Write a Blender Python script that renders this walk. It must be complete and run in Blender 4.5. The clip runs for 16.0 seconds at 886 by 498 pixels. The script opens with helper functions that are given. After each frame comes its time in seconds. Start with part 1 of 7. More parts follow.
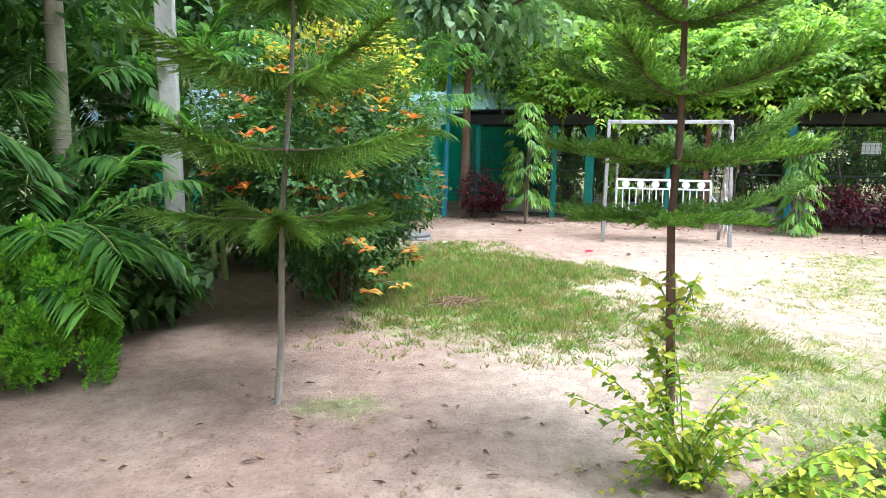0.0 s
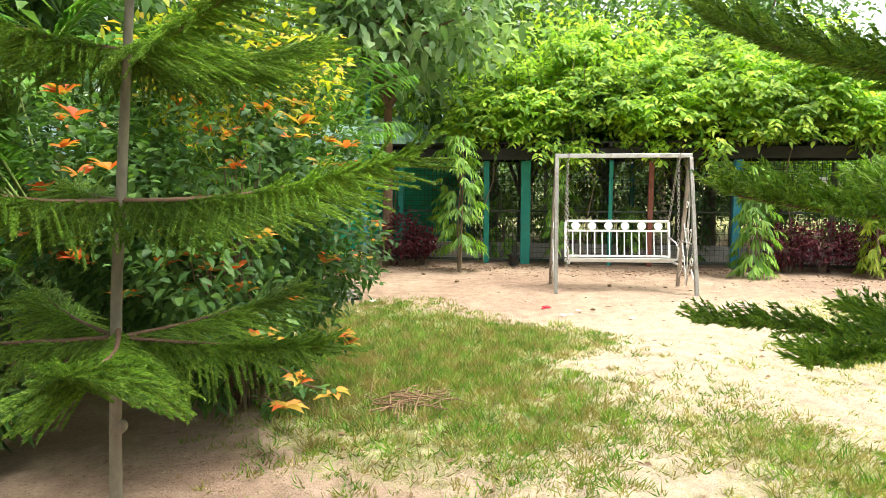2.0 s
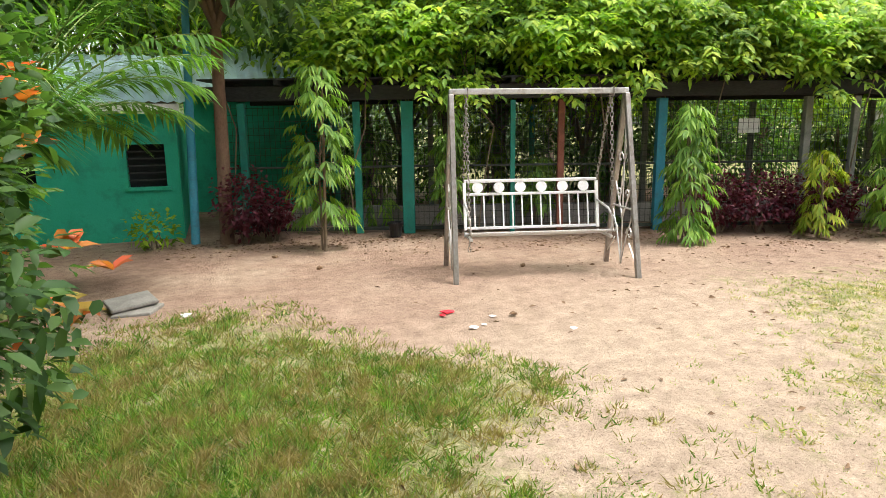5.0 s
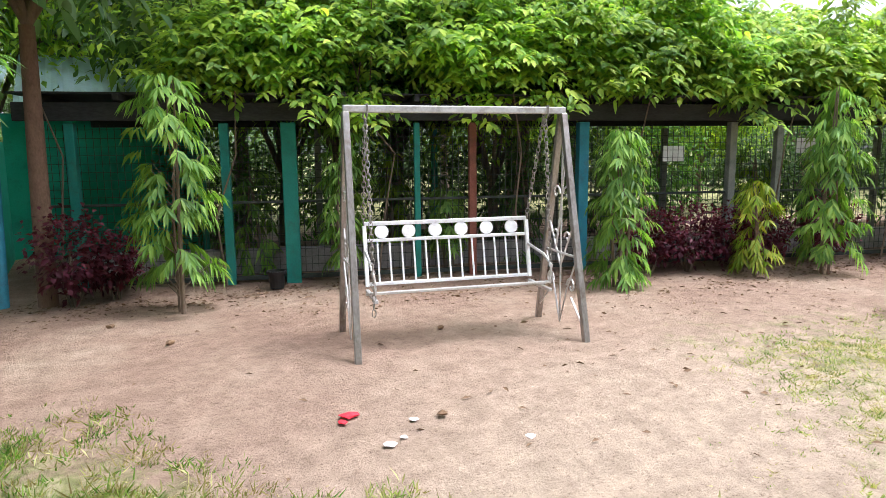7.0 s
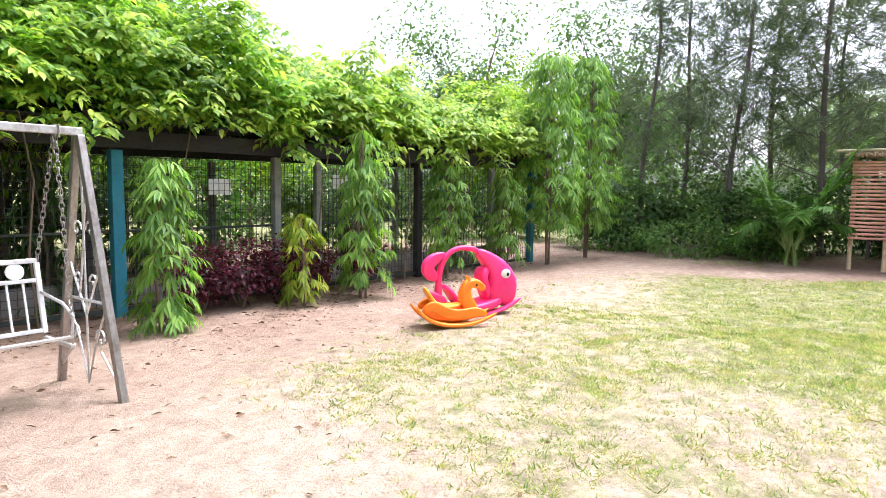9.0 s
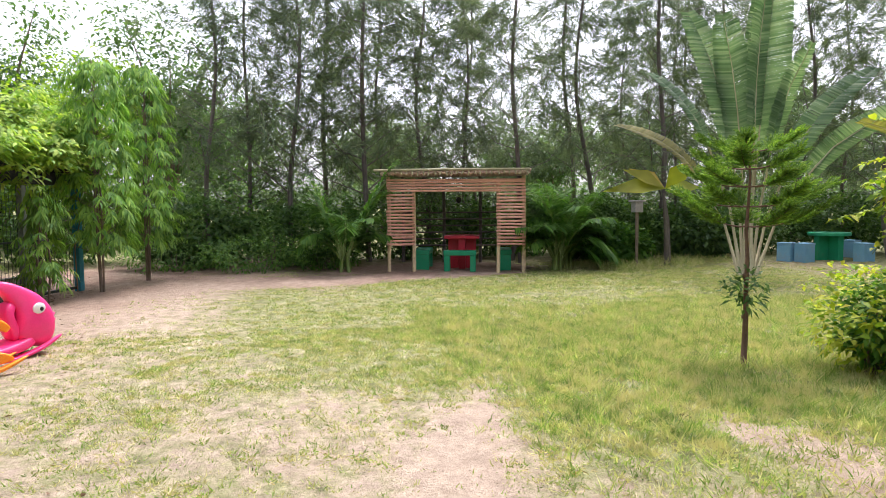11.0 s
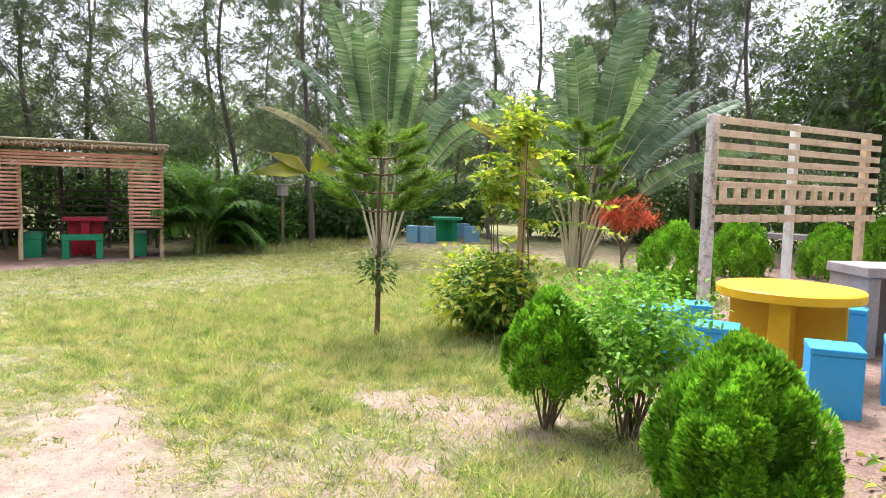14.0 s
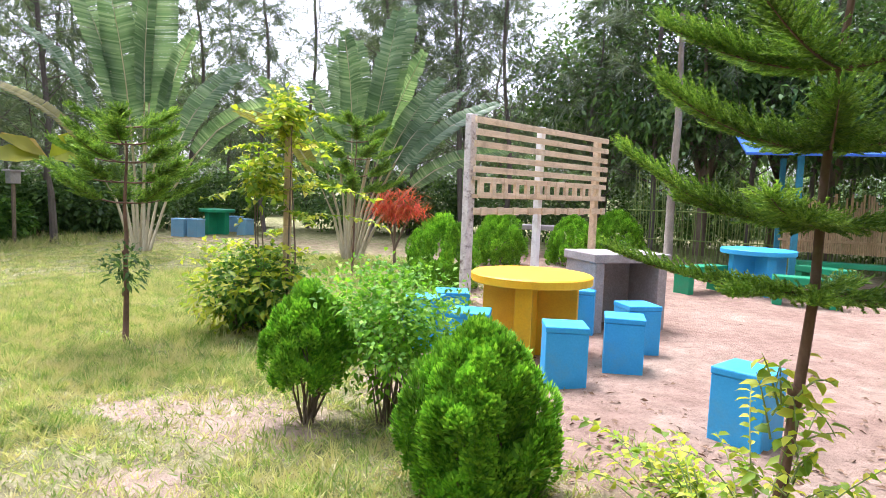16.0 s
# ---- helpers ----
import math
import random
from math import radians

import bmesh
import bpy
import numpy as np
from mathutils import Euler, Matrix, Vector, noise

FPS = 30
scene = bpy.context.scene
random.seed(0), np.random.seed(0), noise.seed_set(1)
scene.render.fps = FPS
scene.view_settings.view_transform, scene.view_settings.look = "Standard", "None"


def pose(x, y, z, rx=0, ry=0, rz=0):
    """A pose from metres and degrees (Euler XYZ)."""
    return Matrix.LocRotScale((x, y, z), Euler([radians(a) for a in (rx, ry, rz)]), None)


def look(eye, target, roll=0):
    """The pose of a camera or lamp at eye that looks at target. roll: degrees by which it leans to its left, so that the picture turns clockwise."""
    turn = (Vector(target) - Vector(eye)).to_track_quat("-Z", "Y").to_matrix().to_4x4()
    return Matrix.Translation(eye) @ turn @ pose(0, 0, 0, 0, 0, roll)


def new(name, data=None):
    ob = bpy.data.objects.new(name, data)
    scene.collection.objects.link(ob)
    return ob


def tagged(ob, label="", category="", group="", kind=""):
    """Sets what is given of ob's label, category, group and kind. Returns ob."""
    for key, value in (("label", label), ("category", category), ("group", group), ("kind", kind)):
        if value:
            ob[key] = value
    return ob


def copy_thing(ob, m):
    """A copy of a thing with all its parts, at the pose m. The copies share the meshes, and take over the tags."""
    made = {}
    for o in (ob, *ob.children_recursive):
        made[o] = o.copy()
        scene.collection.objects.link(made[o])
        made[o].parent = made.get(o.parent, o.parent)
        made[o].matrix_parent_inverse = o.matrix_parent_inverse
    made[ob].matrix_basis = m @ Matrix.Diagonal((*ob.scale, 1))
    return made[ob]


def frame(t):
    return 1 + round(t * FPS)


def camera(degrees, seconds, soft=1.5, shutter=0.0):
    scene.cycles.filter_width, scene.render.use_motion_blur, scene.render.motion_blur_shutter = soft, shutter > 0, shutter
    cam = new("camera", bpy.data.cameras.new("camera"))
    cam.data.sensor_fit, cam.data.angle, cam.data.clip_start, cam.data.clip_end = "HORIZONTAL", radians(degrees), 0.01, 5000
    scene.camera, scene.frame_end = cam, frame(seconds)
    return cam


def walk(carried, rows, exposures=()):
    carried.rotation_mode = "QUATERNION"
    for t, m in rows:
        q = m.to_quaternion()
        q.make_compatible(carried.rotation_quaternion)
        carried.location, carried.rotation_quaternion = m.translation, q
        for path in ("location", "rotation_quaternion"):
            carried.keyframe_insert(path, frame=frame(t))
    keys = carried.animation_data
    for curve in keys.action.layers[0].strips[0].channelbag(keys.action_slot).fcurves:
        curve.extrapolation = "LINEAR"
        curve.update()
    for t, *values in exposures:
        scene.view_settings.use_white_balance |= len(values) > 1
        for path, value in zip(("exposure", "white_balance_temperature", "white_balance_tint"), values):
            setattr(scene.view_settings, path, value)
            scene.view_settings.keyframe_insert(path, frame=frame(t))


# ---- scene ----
cam = camera(68.7, 16.0, soft=0.8)
# seconds, x, y, z, yaw, pitch, roll
ROWS = [
    (0.0, -0.013, 0.089, 1.497, 0.158, -9.325, -0.497),
    (0.5, -0.15, 0.47, 1.502, -4.0, -6.863, -1.004),
    (1.0, -0.235, 0.905, 1.503, -1.6, -7.531, 0.534),
    (1.5, -0.253, 1.362, 1.504, -0.647, -8.453, -0.486),
    (2.0, -0.255, 1.756, 1.503, -8.134, -6.014, 0.023),
    (2.5, -0.231, 2.121, 1.501, -12.02, -6.031, 0.583),
    (3.0, -0.168, 2.547, 1.507, -12.888, -7.936, -0.947),
    (3.5, -0.096, 2.949, 1.514, -16.899, -8.907, -0.069),
    (6.0, 0.561, 5.183, 1.514, -20.851, -11.487, 1.668),
    (6.5, 0.604, 5.579, 1.511, -26.033, -8.665, 1.105),
    (7.0, 0.81, 5.707, 1.519, -28.762, -8.582, 0.535),
    (7.5, 0.941, 5.882, 1.495, -37.948, -5.558, 0.404),
    (8.0, 1.03, 5.921, 1.487, -46.651, -5.527, -0.318),
    (8.5, 1.08, 5.897, 1.483, -56.313, -5.824, -0.533),
    (9.0, 1.139, 5.861, 1.482, -66.386, -5.391, -0.684),
    (9.5, 1.167, 5.793, 1.483, -77.833, -5.109, -0.746),
    (10.0, 1.151, 5.723, 1.488, -87.922, -4.465, 0.017),
    (12.5, 1.186, 5.59, 1.492, -118.506, -4.427, -0.391),
    (13.0, 1.166, 5.591, 1.494, -123.724, -4.935, -0.229),
    (13.5, 1.161, 5.582, 1.494, -127.796, -4.977, -0.557),
    (14.0, 1.158, 5.573, 1.494, -132.836, -5.087, -1.386),
    (14.5, 1.144, 5.557, 1.497, -136.904, -5.099, -1.409),
    (15.0, 1.116, 5.559, 1.501, -141.66, -5.064, -0.879),
    (15.5, 1.091, 5.525, 1.501, -146.079, -5.046, -0.6),
    (16.0, 1.048, 5.459, 1.5, -151.862, -5.163, -2.231),
]
walk(cam, [(t, pose(x, y, z, 90 + pitch, roll, yaw)) for t, x, y, z, yaw, pitch, roll in ROWS],
     exposures=[(0.0, 2.0, 5400, 10), (1.5, 2.05, 6000, 5), (2.5, 1.92, 7300, 3), (3.5, 1.6, 7500, 5), (6.0, 1.55, 6000, 13), (7.5, 1.57, 5900, 15), (8.0, 1.66, 5850, 16), (8.5, 2.0, 5800, 17), (9.0, 1.97, 5850, 18), (9.5, 1.72, 5900, 18), (10.2, 1.52, 6000, 18), (12.5, 1.68, 6200, 20), (16.0, 1.93, 5800, 23)])

# ---- light: bright overcast sky, soft high sun ----
world = bpy.data.worlds.new("sky")
scene.world = world
world.use_nodes = True
wn, wl = world.node_tree.nodes, world.node_tree.links
sky = wn.new("ShaderNodeTexSky")
sky.sky_type, sky.sun_disc = "NISHITA", False
sky.sun_elevation, sky.sun_rotation = radians(66), radians(120)
sky.air_density, sky.dust_density = 1.0, 4.0
pale = wn.new("ShaderNodeHueSaturation")
pale.inputs["Saturation"].default_value = 0.25
wl.new(sky.outputs[0], pale.inputs["Color"])
wl.new(pale.outputs[0], wn["Background"].inputs[0])
wn["Background"].inputs[1].default_value = 0.15
sun = new("sun", bpy.data.lights.new("sun", "SUN"))
sun.data.energy, sun.data.angle, sun.data.color = 1.3, radians(20), (1.0, 0.97, 0.92)
sun.matrix_world = look((4.2, -2.4, 11), (0, 0, 0))


# ---- materials ----
def nodes_of(name):
    m = bpy.data.materials.new(name)
    m.use_nodes = True
    return m, m.node_tree.nodes, m.node_tree.links, m.node_tree.nodes["Principled BSDF"]


def noise_node(n, l, scale, detail=4.0, rough=0.6, stretch=None):
    co = n.new("ShaderNodeTexCoord")
    tex = n.new("ShaderNodeTexNoise")
    tex.inputs["Scale"].default_value, tex.inputs["Detail"].default_value = scale, detail
    tex.inputs["Roughness"].default_value = rough
    if stretch:
        mp = n.new("ShaderNodeMapping")
        mp.inputs["Scale"].default_value = stretch
        l.new(co.outputs["Object"], mp.inputs[0])
        l.new(mp.outputs[0], tex.inputs["Vector"])
    else:
        l.new(co.outputs["Object"], tex.inputs["Vector"])
    return tex


def ramp(n, l, source, stops):
    r = n.new("ShaderNodeValToRGB")
    e = r.color_ramp.elements
    while len(e) < len(stops):
        e.new(0.5)
    for el, (p, c) in zip(e, stops):
        el.position, el.color = p, (*c, 1)
    l.new(source, r.inputs[0])
    return r


def mixed(n, l, fac, a, b, blend="MIX"):
    m = n.new("ShaderNodeMix")
    m.data_type, m.blend_type = "RGBA", blend
    for k, v in ((0, fac), (6, a), (7, b)):
        if isinstance(v, (int, float)):
            m.inputs[k].default_value = v
        elif isinstance(v, tuple):
            m.inputs[k].default_value = (*v, 1)
        else:
            l.new(v, m.inputs[k])
    return m.outputs[2]


def bumped(n, l, p, height, strength=0.4, distance=0.01):
    b = n.new("ShaderNodeBump")
    b.inputs["Strength"].default_value, b.inputs["Distance"].default_value = strength, distance
    l.new(height, b.inputs["Height"])
    l.new(b.outputs[0], p.inputs["Normal"])


def leaf_mat(name, stops, rough=0.55, through_light=0.42, scale=1.2, withered=None):
    """Leaves: tone by leaf and by clump, thin enough to let light through."""
    m, n, l, p = nodes_of(name)
    geo = n.new("ShaderNodeNewGeometry")
    r = ramp(n, l, geo.outputs["Random Per Island"], [(i / max(1, len(stops) - 1), c) for i, c in enumerate(stops)])
    tex = noise_node(n, l, scale, 2.0)
    tone = ramp(n, l, tex.outputs[0], [(0.3, (0.5, 0.54, 0.5)), (0.7, (1.2, 1.2, 1.05))])
    col = mixed(n, l, 1.0, r.outputs[0], tone.outputs[0], "MULTIPLY")
    if withered:
        patch = noise_node(n, l, 4.5, 6.0, 0.7)
        col = mixed(n, l, ramp(n, l, patch.outputs[0], [(0.46, (0, 0, 0)), (0.60, (0.85,) * 3)]).outputs[0], col, withered)
    l.new(col, p.inputs["Base Color"])
    p.inputs["Roughness"].default_value = rough
    p.inputs["Specular IOR Level"].default_value = 0.3
    t = n.new("ShaderNodeBsdfTranslucent")
    warm = mixed(n, l, 1.0, col, (1.5, 1.6, 0.7), "MULTIPLY")
    l.new(warm, t.inputs[0])
    mx = n.new("ShaderNodeMixShader")
    mx.inputs[0].default_value = through_light
    l.new(p.outputs[0], mx.inputs[1])
    l.new(t.outputs[0], mx.inputs[2])
    l.new(mx.outputs[0], n["Material Output"].inputs[0])
    return m


def rough_mat(name, a, b, scale=6.0, rough=0.85, fine=60.0, bump=0.5, stretch=None, metal=0.0, spec=0.3, dirt=None, dirt_amount=0.5, dist=0.006):
    """Two tones mixed at a broad and a fine scale, with relief and optional dirt blotches."""
    m, n, l, p = nodes_of(name)
    big = noise_node(n, l, scale, 5.0, 0.65, stretch)
    small = noise_node(n, l, fine, 3.0, 0.6, stretch)
    f = n.new("ShaderNodeMath")
    f.operation = "MULTIPLY_ADD"
    l.new(small.outputs[0], f.inputs[0])
    f.inputs[1].default_value = 0.5
    half = n.new("ShaderNodeMath")
    half.operation = "MULTIPLY"
    l.new(big.outputs[0], half.inputs[0])
    half.inputs[1].default_value = 0.7
    l.new(half.outputs[0], f.inputs[2])
    col = ramp(n, l, f.outputs[0], [(0.35, a), (0.8, b)]).outputs[0]
    if dirt:
        d = noise_node(n, l, scale * 0.7 + 1.3, 6.0, 0.75)
        k = ramp(n, l, d.outputs[0], [(0.5, (0, 0, 0)), (0.68, (dirt_amount,) * 3)])
        col = mixed(n, l, k.outputs[0], col, dirt)
    l.new(col, p.inputs["Base Color"])
    p.inputs["Roughness"].default_value, p.inputs["Metallic"].default_value = rough, metal
    p.inputs["Specular IOR Level"].default_value = spec
    bumped(n, l, p, f.outputs[0], bump, dist)
    return m


GREENS = {
    "araucaria": [(0.085, 0.17, 0.035), (0.16, 0.275, 0.05), (0.29, 0.41, 0.075)],
    "thuja": [(0.10, 0.27, 0.02), (0.19, 0.43, 0.03), (0.34, 0.58, 0.045)],
    "vine": [(0.12, 0.24, 0.05), (0.23, 0.39, 0.065), (0.40, 0.55, 0.085), (0.54, 0.63, 0.11)],
    "polyalthia": [(0.11, 0.24, 0.055), (0.21, 0.37, 0.08), (0.34, 0.50, 0.11)],
    "young": [(0.176, 0.286, 0.031), (0.297, 0.396, 0.042), (0.462, 0.44, 0.064)],
    "bigleaf": [(0.15, 0.25, 0.13), (0.24, 0.35, 0.20), (0.34, 0.43, 0.28)],
    "casuarina": [(0.09, 0.125, 0.095), (0.135, 0.17, 0.125), (0.18, 0.21, 0.155)],
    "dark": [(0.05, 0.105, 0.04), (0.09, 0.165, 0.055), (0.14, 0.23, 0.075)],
    "palm": [(0.05, 0.133, 0.029), (0.101, 0.226, 0.041), (0.168, 0.319, 0.06)],
    "purple": [(0.07, 0.012, 0.03), (0.12, 0.02, 0.048), (0.18, 0.035, 0.07)],
    "grass": [(0.15, 0.25, 0.06), (0.24, 0.33, 0.095), (0.37, 0.40, 0.18), (0.52, 0.47, 0.30)],
    "meadow": [(0.06, 0.155, 0.018), (0.11, 0.23, 0.028), (0.17, 0.30, 0.04), (0.26, 0.28, 0.09), (0.22, 0.16, 0.075)],
    # Yellower copy of the vine green, with sunlight put into the colour.
    "sunlit_vine": [(0.14, 0.27, 0.045), (0.26, 0.41, 0.065), (0.39, 0.51, 0.09), (0.50, 0.57, 0.12)],
    # Paler, greyer green with distance haze put into the leaf colour.
    "hazed": [(0.10, 0.17, 0.085), (0.14, 0.21, 0.11), (0.18, 0.25, 0.13)],
    "ravenala": [(0.09, 0.16, 0.09), (0.15, 0.23, 0.145), (0.25, 0.32, 0.24)],
    "withered_fan": [(0.16, 0.15, 0.05), (0.22, 0.20, 0.07), (0.28, 0.24, 0.10)],
    "photinia": [(0.038, 0.09, 0.032), (0.06, 0.132, 0.038), (0.105, 0.192, 0.051)],
    "orange": [(0.68, 0.11, 0.05), (0.66, 0.17, 0.055), (0.58, 0.25, 0.06), (0.36, 0.27, 0.05)],
    "gold": [(0.42, 0.36, 0.038), (0.34, 0.38, 0.038), (0.5, 0.28, 0.048)],
    "variegated": [(0.13, 0.23, 0.02), (0.22, 0.34, 0.025), (0.36, 0.44, 0.03), (0.50, 0.52, 0.05), (0.60, 0.54, 0.10)],
    "red": [(0.55, 0.06, 0.05), (0.72, 0.13, 0.08), (0.68, 0.22, 0.10)],
    "bright": [(0.085, 0.23, 0.016), (0.16, 0.37, 0.024), (0.29, 0.50, 0.038)],
    "hedge": [(0.08, 0.17, 0.05), (0.13, 0.25, 0.065), (0.21, 0.33, 0.09)],
    "straw": [(0.30, 0.21, 0.11), (0.46, 0.37, 0.20), (0.60, 0.52, 0.33), (0.22, 0.16, 0.09)],
    "lush": [(0.139, 0.261, 0.023), (0.233, 0.373, 0.029), (0.372, 0.483, 0.039)],
}
LEAF_SETTINGS = {"thuja": {"through_light": 0.25, "scale": 5.0}, "araucaria": {"through_light": 0.38, "rough": 0.45, "scale": 3.0}, "bright": {"through_light": 0.45}, "vine": {"through_light": 0.5}, "meadow": {"scale": 6.0, "withered": (0.27, 0.20, 0.09)}, "grass": {"scale": 5.0, "withered": (0.50, 0.43, 0.25)}}
LEAF = {k: leaf_mat("leaf_" + k, v, **LEAF_SETTINGS.get(k, {})) for k, v in GREENS.items()}
bark = rough_mat("bark", (0.10, 0.07, 0.05), (0.24, 0.18, 0.13), 8, stretch=(1, 1, 0.3), bump=0.8, dist=0.012)
bark_grey = rough_mat("bark_grey", (0.15, 0.13, 0.10), (0.32, 0.28, 0.22), 9, stretch=(1, 1, 0.4), bump=0.6)
bark_pale = rough_mat("bark_pale", (0.28, 0.24, 0.17), (0.50, 0.44, 0.33), 7, stretch=(1, 1, 0.4), bump=0.5)
bark_dark = rough_mat("bark_dark", (0.07, 0.06, 0.05), (0.17, 0.14, 0.12), 9, stretch=(1, 1, 0.3), bump=0.8)
bark_brown = rough_mat("bark_brown", (0.10, 0.055, 0.035), (0.20, 0.12, 0.08), 12, stretch=(1, 1, 0.5))
stalk_green = rough_mat("stalk_green", (0.10, 0.16, 0.04), (0.26, 0.32, 0.09), 5, rough=0.6, stretch=(1, 1, 0.2), bump=0.2)
stalk_pale = rough_mat("stalk_pale", (0.25, 0.22, 0.12), (0.43, 0.39, 0.24), 5, rough=0.6, stretch=(1, 1, 0.2), bump=0.2)
concrete = rough_mat("concrete", (0.22, 0.195, 0.185), (0.42, 0.385, 0.37), 5, dirt=(0.16, 0.13, 0.12), bump=0.5)
post_concrete = rough_mat("post_concrete", (0.30, 0.29, 0.25), (0.46, 0.44, 0.39), 4, dirt=(0.2, 0.2, 0.16), bump=0.4)
teal = rough_mat("teal_paint", (0.01, 0.16, 0.13), (0.03, 0.26, 0.21), 5, rough=0.6, dirt=(0.05, 0.09, 0.07), bump=0.15)
blue_post = rough_mat("blue_post_paint", (0.02, 0.17, 0.25), (0.05, 0.27, 0.36), 5, rough=0.6, dirt=(0.06, 0.10, 0.12), bump=0.15)
wall_green = rough_mat("green_wall_paint", (0.015, 0.33, 0.205), (0.035, 0.43, 0.28), 2, rough=0.75, dirt=(0.02, 0.13, 0.10), bump=0.15)
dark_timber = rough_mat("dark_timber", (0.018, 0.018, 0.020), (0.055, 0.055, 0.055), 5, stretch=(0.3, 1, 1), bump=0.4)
grey_post = rough_mat("grey_post", (0.16, 0.17, 0.16), (0.34, 0.34, 0.31), 6, dirt=(0.07, 0.09, 0.07))
red_post = rough_mat("red_brown_post", (0.16, 0.05, 0.035), (0.28, 0.11, 0.08), 6, dirt=(0.08, 0.05, 0.04))
wire = rough_mat("fence_wire", (0.03, 0.04, 0.035), (0.08, 0.09, 0.08), 9, rough=0.6, metal=0.6, bump=0.1)
steel = rough_mat("swing_steel", (0.46, 0.44, 0.42), (0.74, 0.73, 0.72), 3, rough=0.4, metal=0.45, dirt=(0.20, 0.14, 0.10), dirt_amount=0.7, bump=0.1)
white_paint = rough_mat("white_paint", (0.70, 0.70, 0.69), (0.85, 0.85, 0.84), 6, rough=0.5, dirt=(0.35, 0.30, 0.26), dirt_amount=0.45, bump=0.1)
worn_steel = rough_mat("worn_steel", (0.16, 0.13, 0.11), (0.46, 0.43, 0.40), 4, rough=0.34, metal=0.65, dirt=(0.16, 0.11, 0.08), dirt_amount=0.7, bump=0.15, stretch=(1, 1, 0.25))
chain_steel = rough_mat("chain_steel", (0.25, 0.22, 0.19), (0.48, 0.45, 0.41), 30, rough=0.5, metal=0.7, bump=0.2)
pink = rough_mat("pink_plastic", (0.80, 0.02, 0.16), (0.92, 0.045, 0.23), 3, rough=0.38, bump=0.06, dirt=(0.62, 0.10, 0.18), dirt_amount=0.25, spec=0.5)
orange_plastic = rough_mat("orange_plastic", (0.86, 0.19, 0.006), (0.95, 0.28, 0.010), 3, rough=0.38, bump=0.06, dirt=(0.66, 0.24, 0.04), dirt_amount=0.3, spec=0.5)
saddle_plastic = rough_mat("saddle_plastic", (0.92, 0.27, 0.008), (0.98, 0.38, 0.015), 3, rough=0.38, bump=0.06, dirt=(0.66, 0.24, 0.04), dirt_amount=0.3, spec=0.5)
yellow = rough_mat("yellow_paint", (0.76, 0.36, 0.006), (0.90, 0.49, 0.012), 3, rough=0.5, bump=0.15, dirt=(0.45, 0.26, 0.03), dirt_amount=0.3)
blue = rough_mat("blue_paint", (0.03, 0.30, 0.62), (0.06, 0.42, 0.78), 3, rough=0.5, bump=0.15, dirt=(0.12, 0.30, 0.42), dirt_amount=0.4)
faded_blue = rough_mat("faded_blue_paint", (0.14, 0.33, 0.48), (0.24, 0.44, 0.58), 4, rough=0.7, bump=0.2, dirt=(0.25, 0.28, 0.28), dirt_amount=0.5)
green_paint = rough_mat("green_paint", (0.01, 0.20, 0.09), (0.02, 0.30, 0.14), 3, rough=0.55, bump=0.15, dirt=(0.08, 0.18, 0.11), dirt_amount=0.4)
red_paint = rough_mat("red_paint", (0.36, 0.015, 0.03), (0.52, 0.03, 0.05), 3, rough=0.5, bump=0.15, dirt=(0.25, 0.06, 0.06), dirt_amount=0.4)
bamboo = rough_mat("bamboo_slats", (0.54, 0.24, 0.165), (0.86, 0.50, 0.38), 5, rough=0.6, stretch=(0.4, 3, 3), bump=0.3, dirt=(0.28, 0.12, 0.08), dirt_amount=0.4)
bamboo_pole = rough_mat("bamboo_pole", (0.42, 0.28, 0.14), (0.66, 0.50, 0.30), 6, rough=0.6, stretch=(1, 1, 0.3), bump=0.3, dirt=(0.2, 0.13, 0.08))
thatch = rough_mat("thatch", (0.42, 0.27, 0.20), (0.68, 0.50, 0.40), 14, bump=0.8)
peeling = rough_mat("peeling_white_post", (0.42, 0.36, 0.32), (0.76, 0.72, 0.68), 9, fine=30, bump=0.7, dirt=(0.10, 0.06, 0.05), dirt_amount=1.0)
pallet_wood = rough_mat("pallet_wood", (0.46, 0.34, 0.21), (0.76, 0.61, 0.42), 4, stretch=(0.4, 4, 4), bump=0.4, dirt=(0.22, 0.15, 0.10))
roof_tin = rough_mat("pale_blue_roof_sheet", (0.38, 0.56, 0.66), (0.56, 0.72, 0.80), 1.5, rough=0.45, bump=0.1, dirt=(0.3, 0.36, 0.38))
roof_blue = rough_mat("blue_roof_sheet", (0.03, 0.10, 0.42), (0.06, 0.18, 0.60), 2, rough=0.45, bump=0.1)
stone = rough_mat("stone_slab", (0.12, 0.115, 0.10), (0.28, 0.265, 0.24), 6, bump=0.8)
dark_void = rough_mat("dark_opening", (0.010, 0.011, 0.012), (0.02, 0.022, 0.024), 3)
paper = rough_mat("white_litter", (0.6, 0.6, 0.6), (0.8, 0.8, 0.8), 20)
red_litter = rough_mat("red_litter", (0.6, 0.02, 0.03), (0.75, 0.04, 0.06), 20)
dry = rough_mat("dry_leaf", (0.10, 0.06, 0.035), (0.26, 0.16, 0.09), 20)
black = rough_mat("black_paint", (0.01, 0.01, 0.01), (0.02, 0.02, 0.02), 10, rough=0.4)


# ---- mesh helpers ----
def part(name, bm, material, parent=None, label="", smooth=False):
    me = bpy.data.meshes.new(name)
    bm.to_mesh(me)
    bm.free()
    return part_mesh(name, me, material, parent, label, smooth)


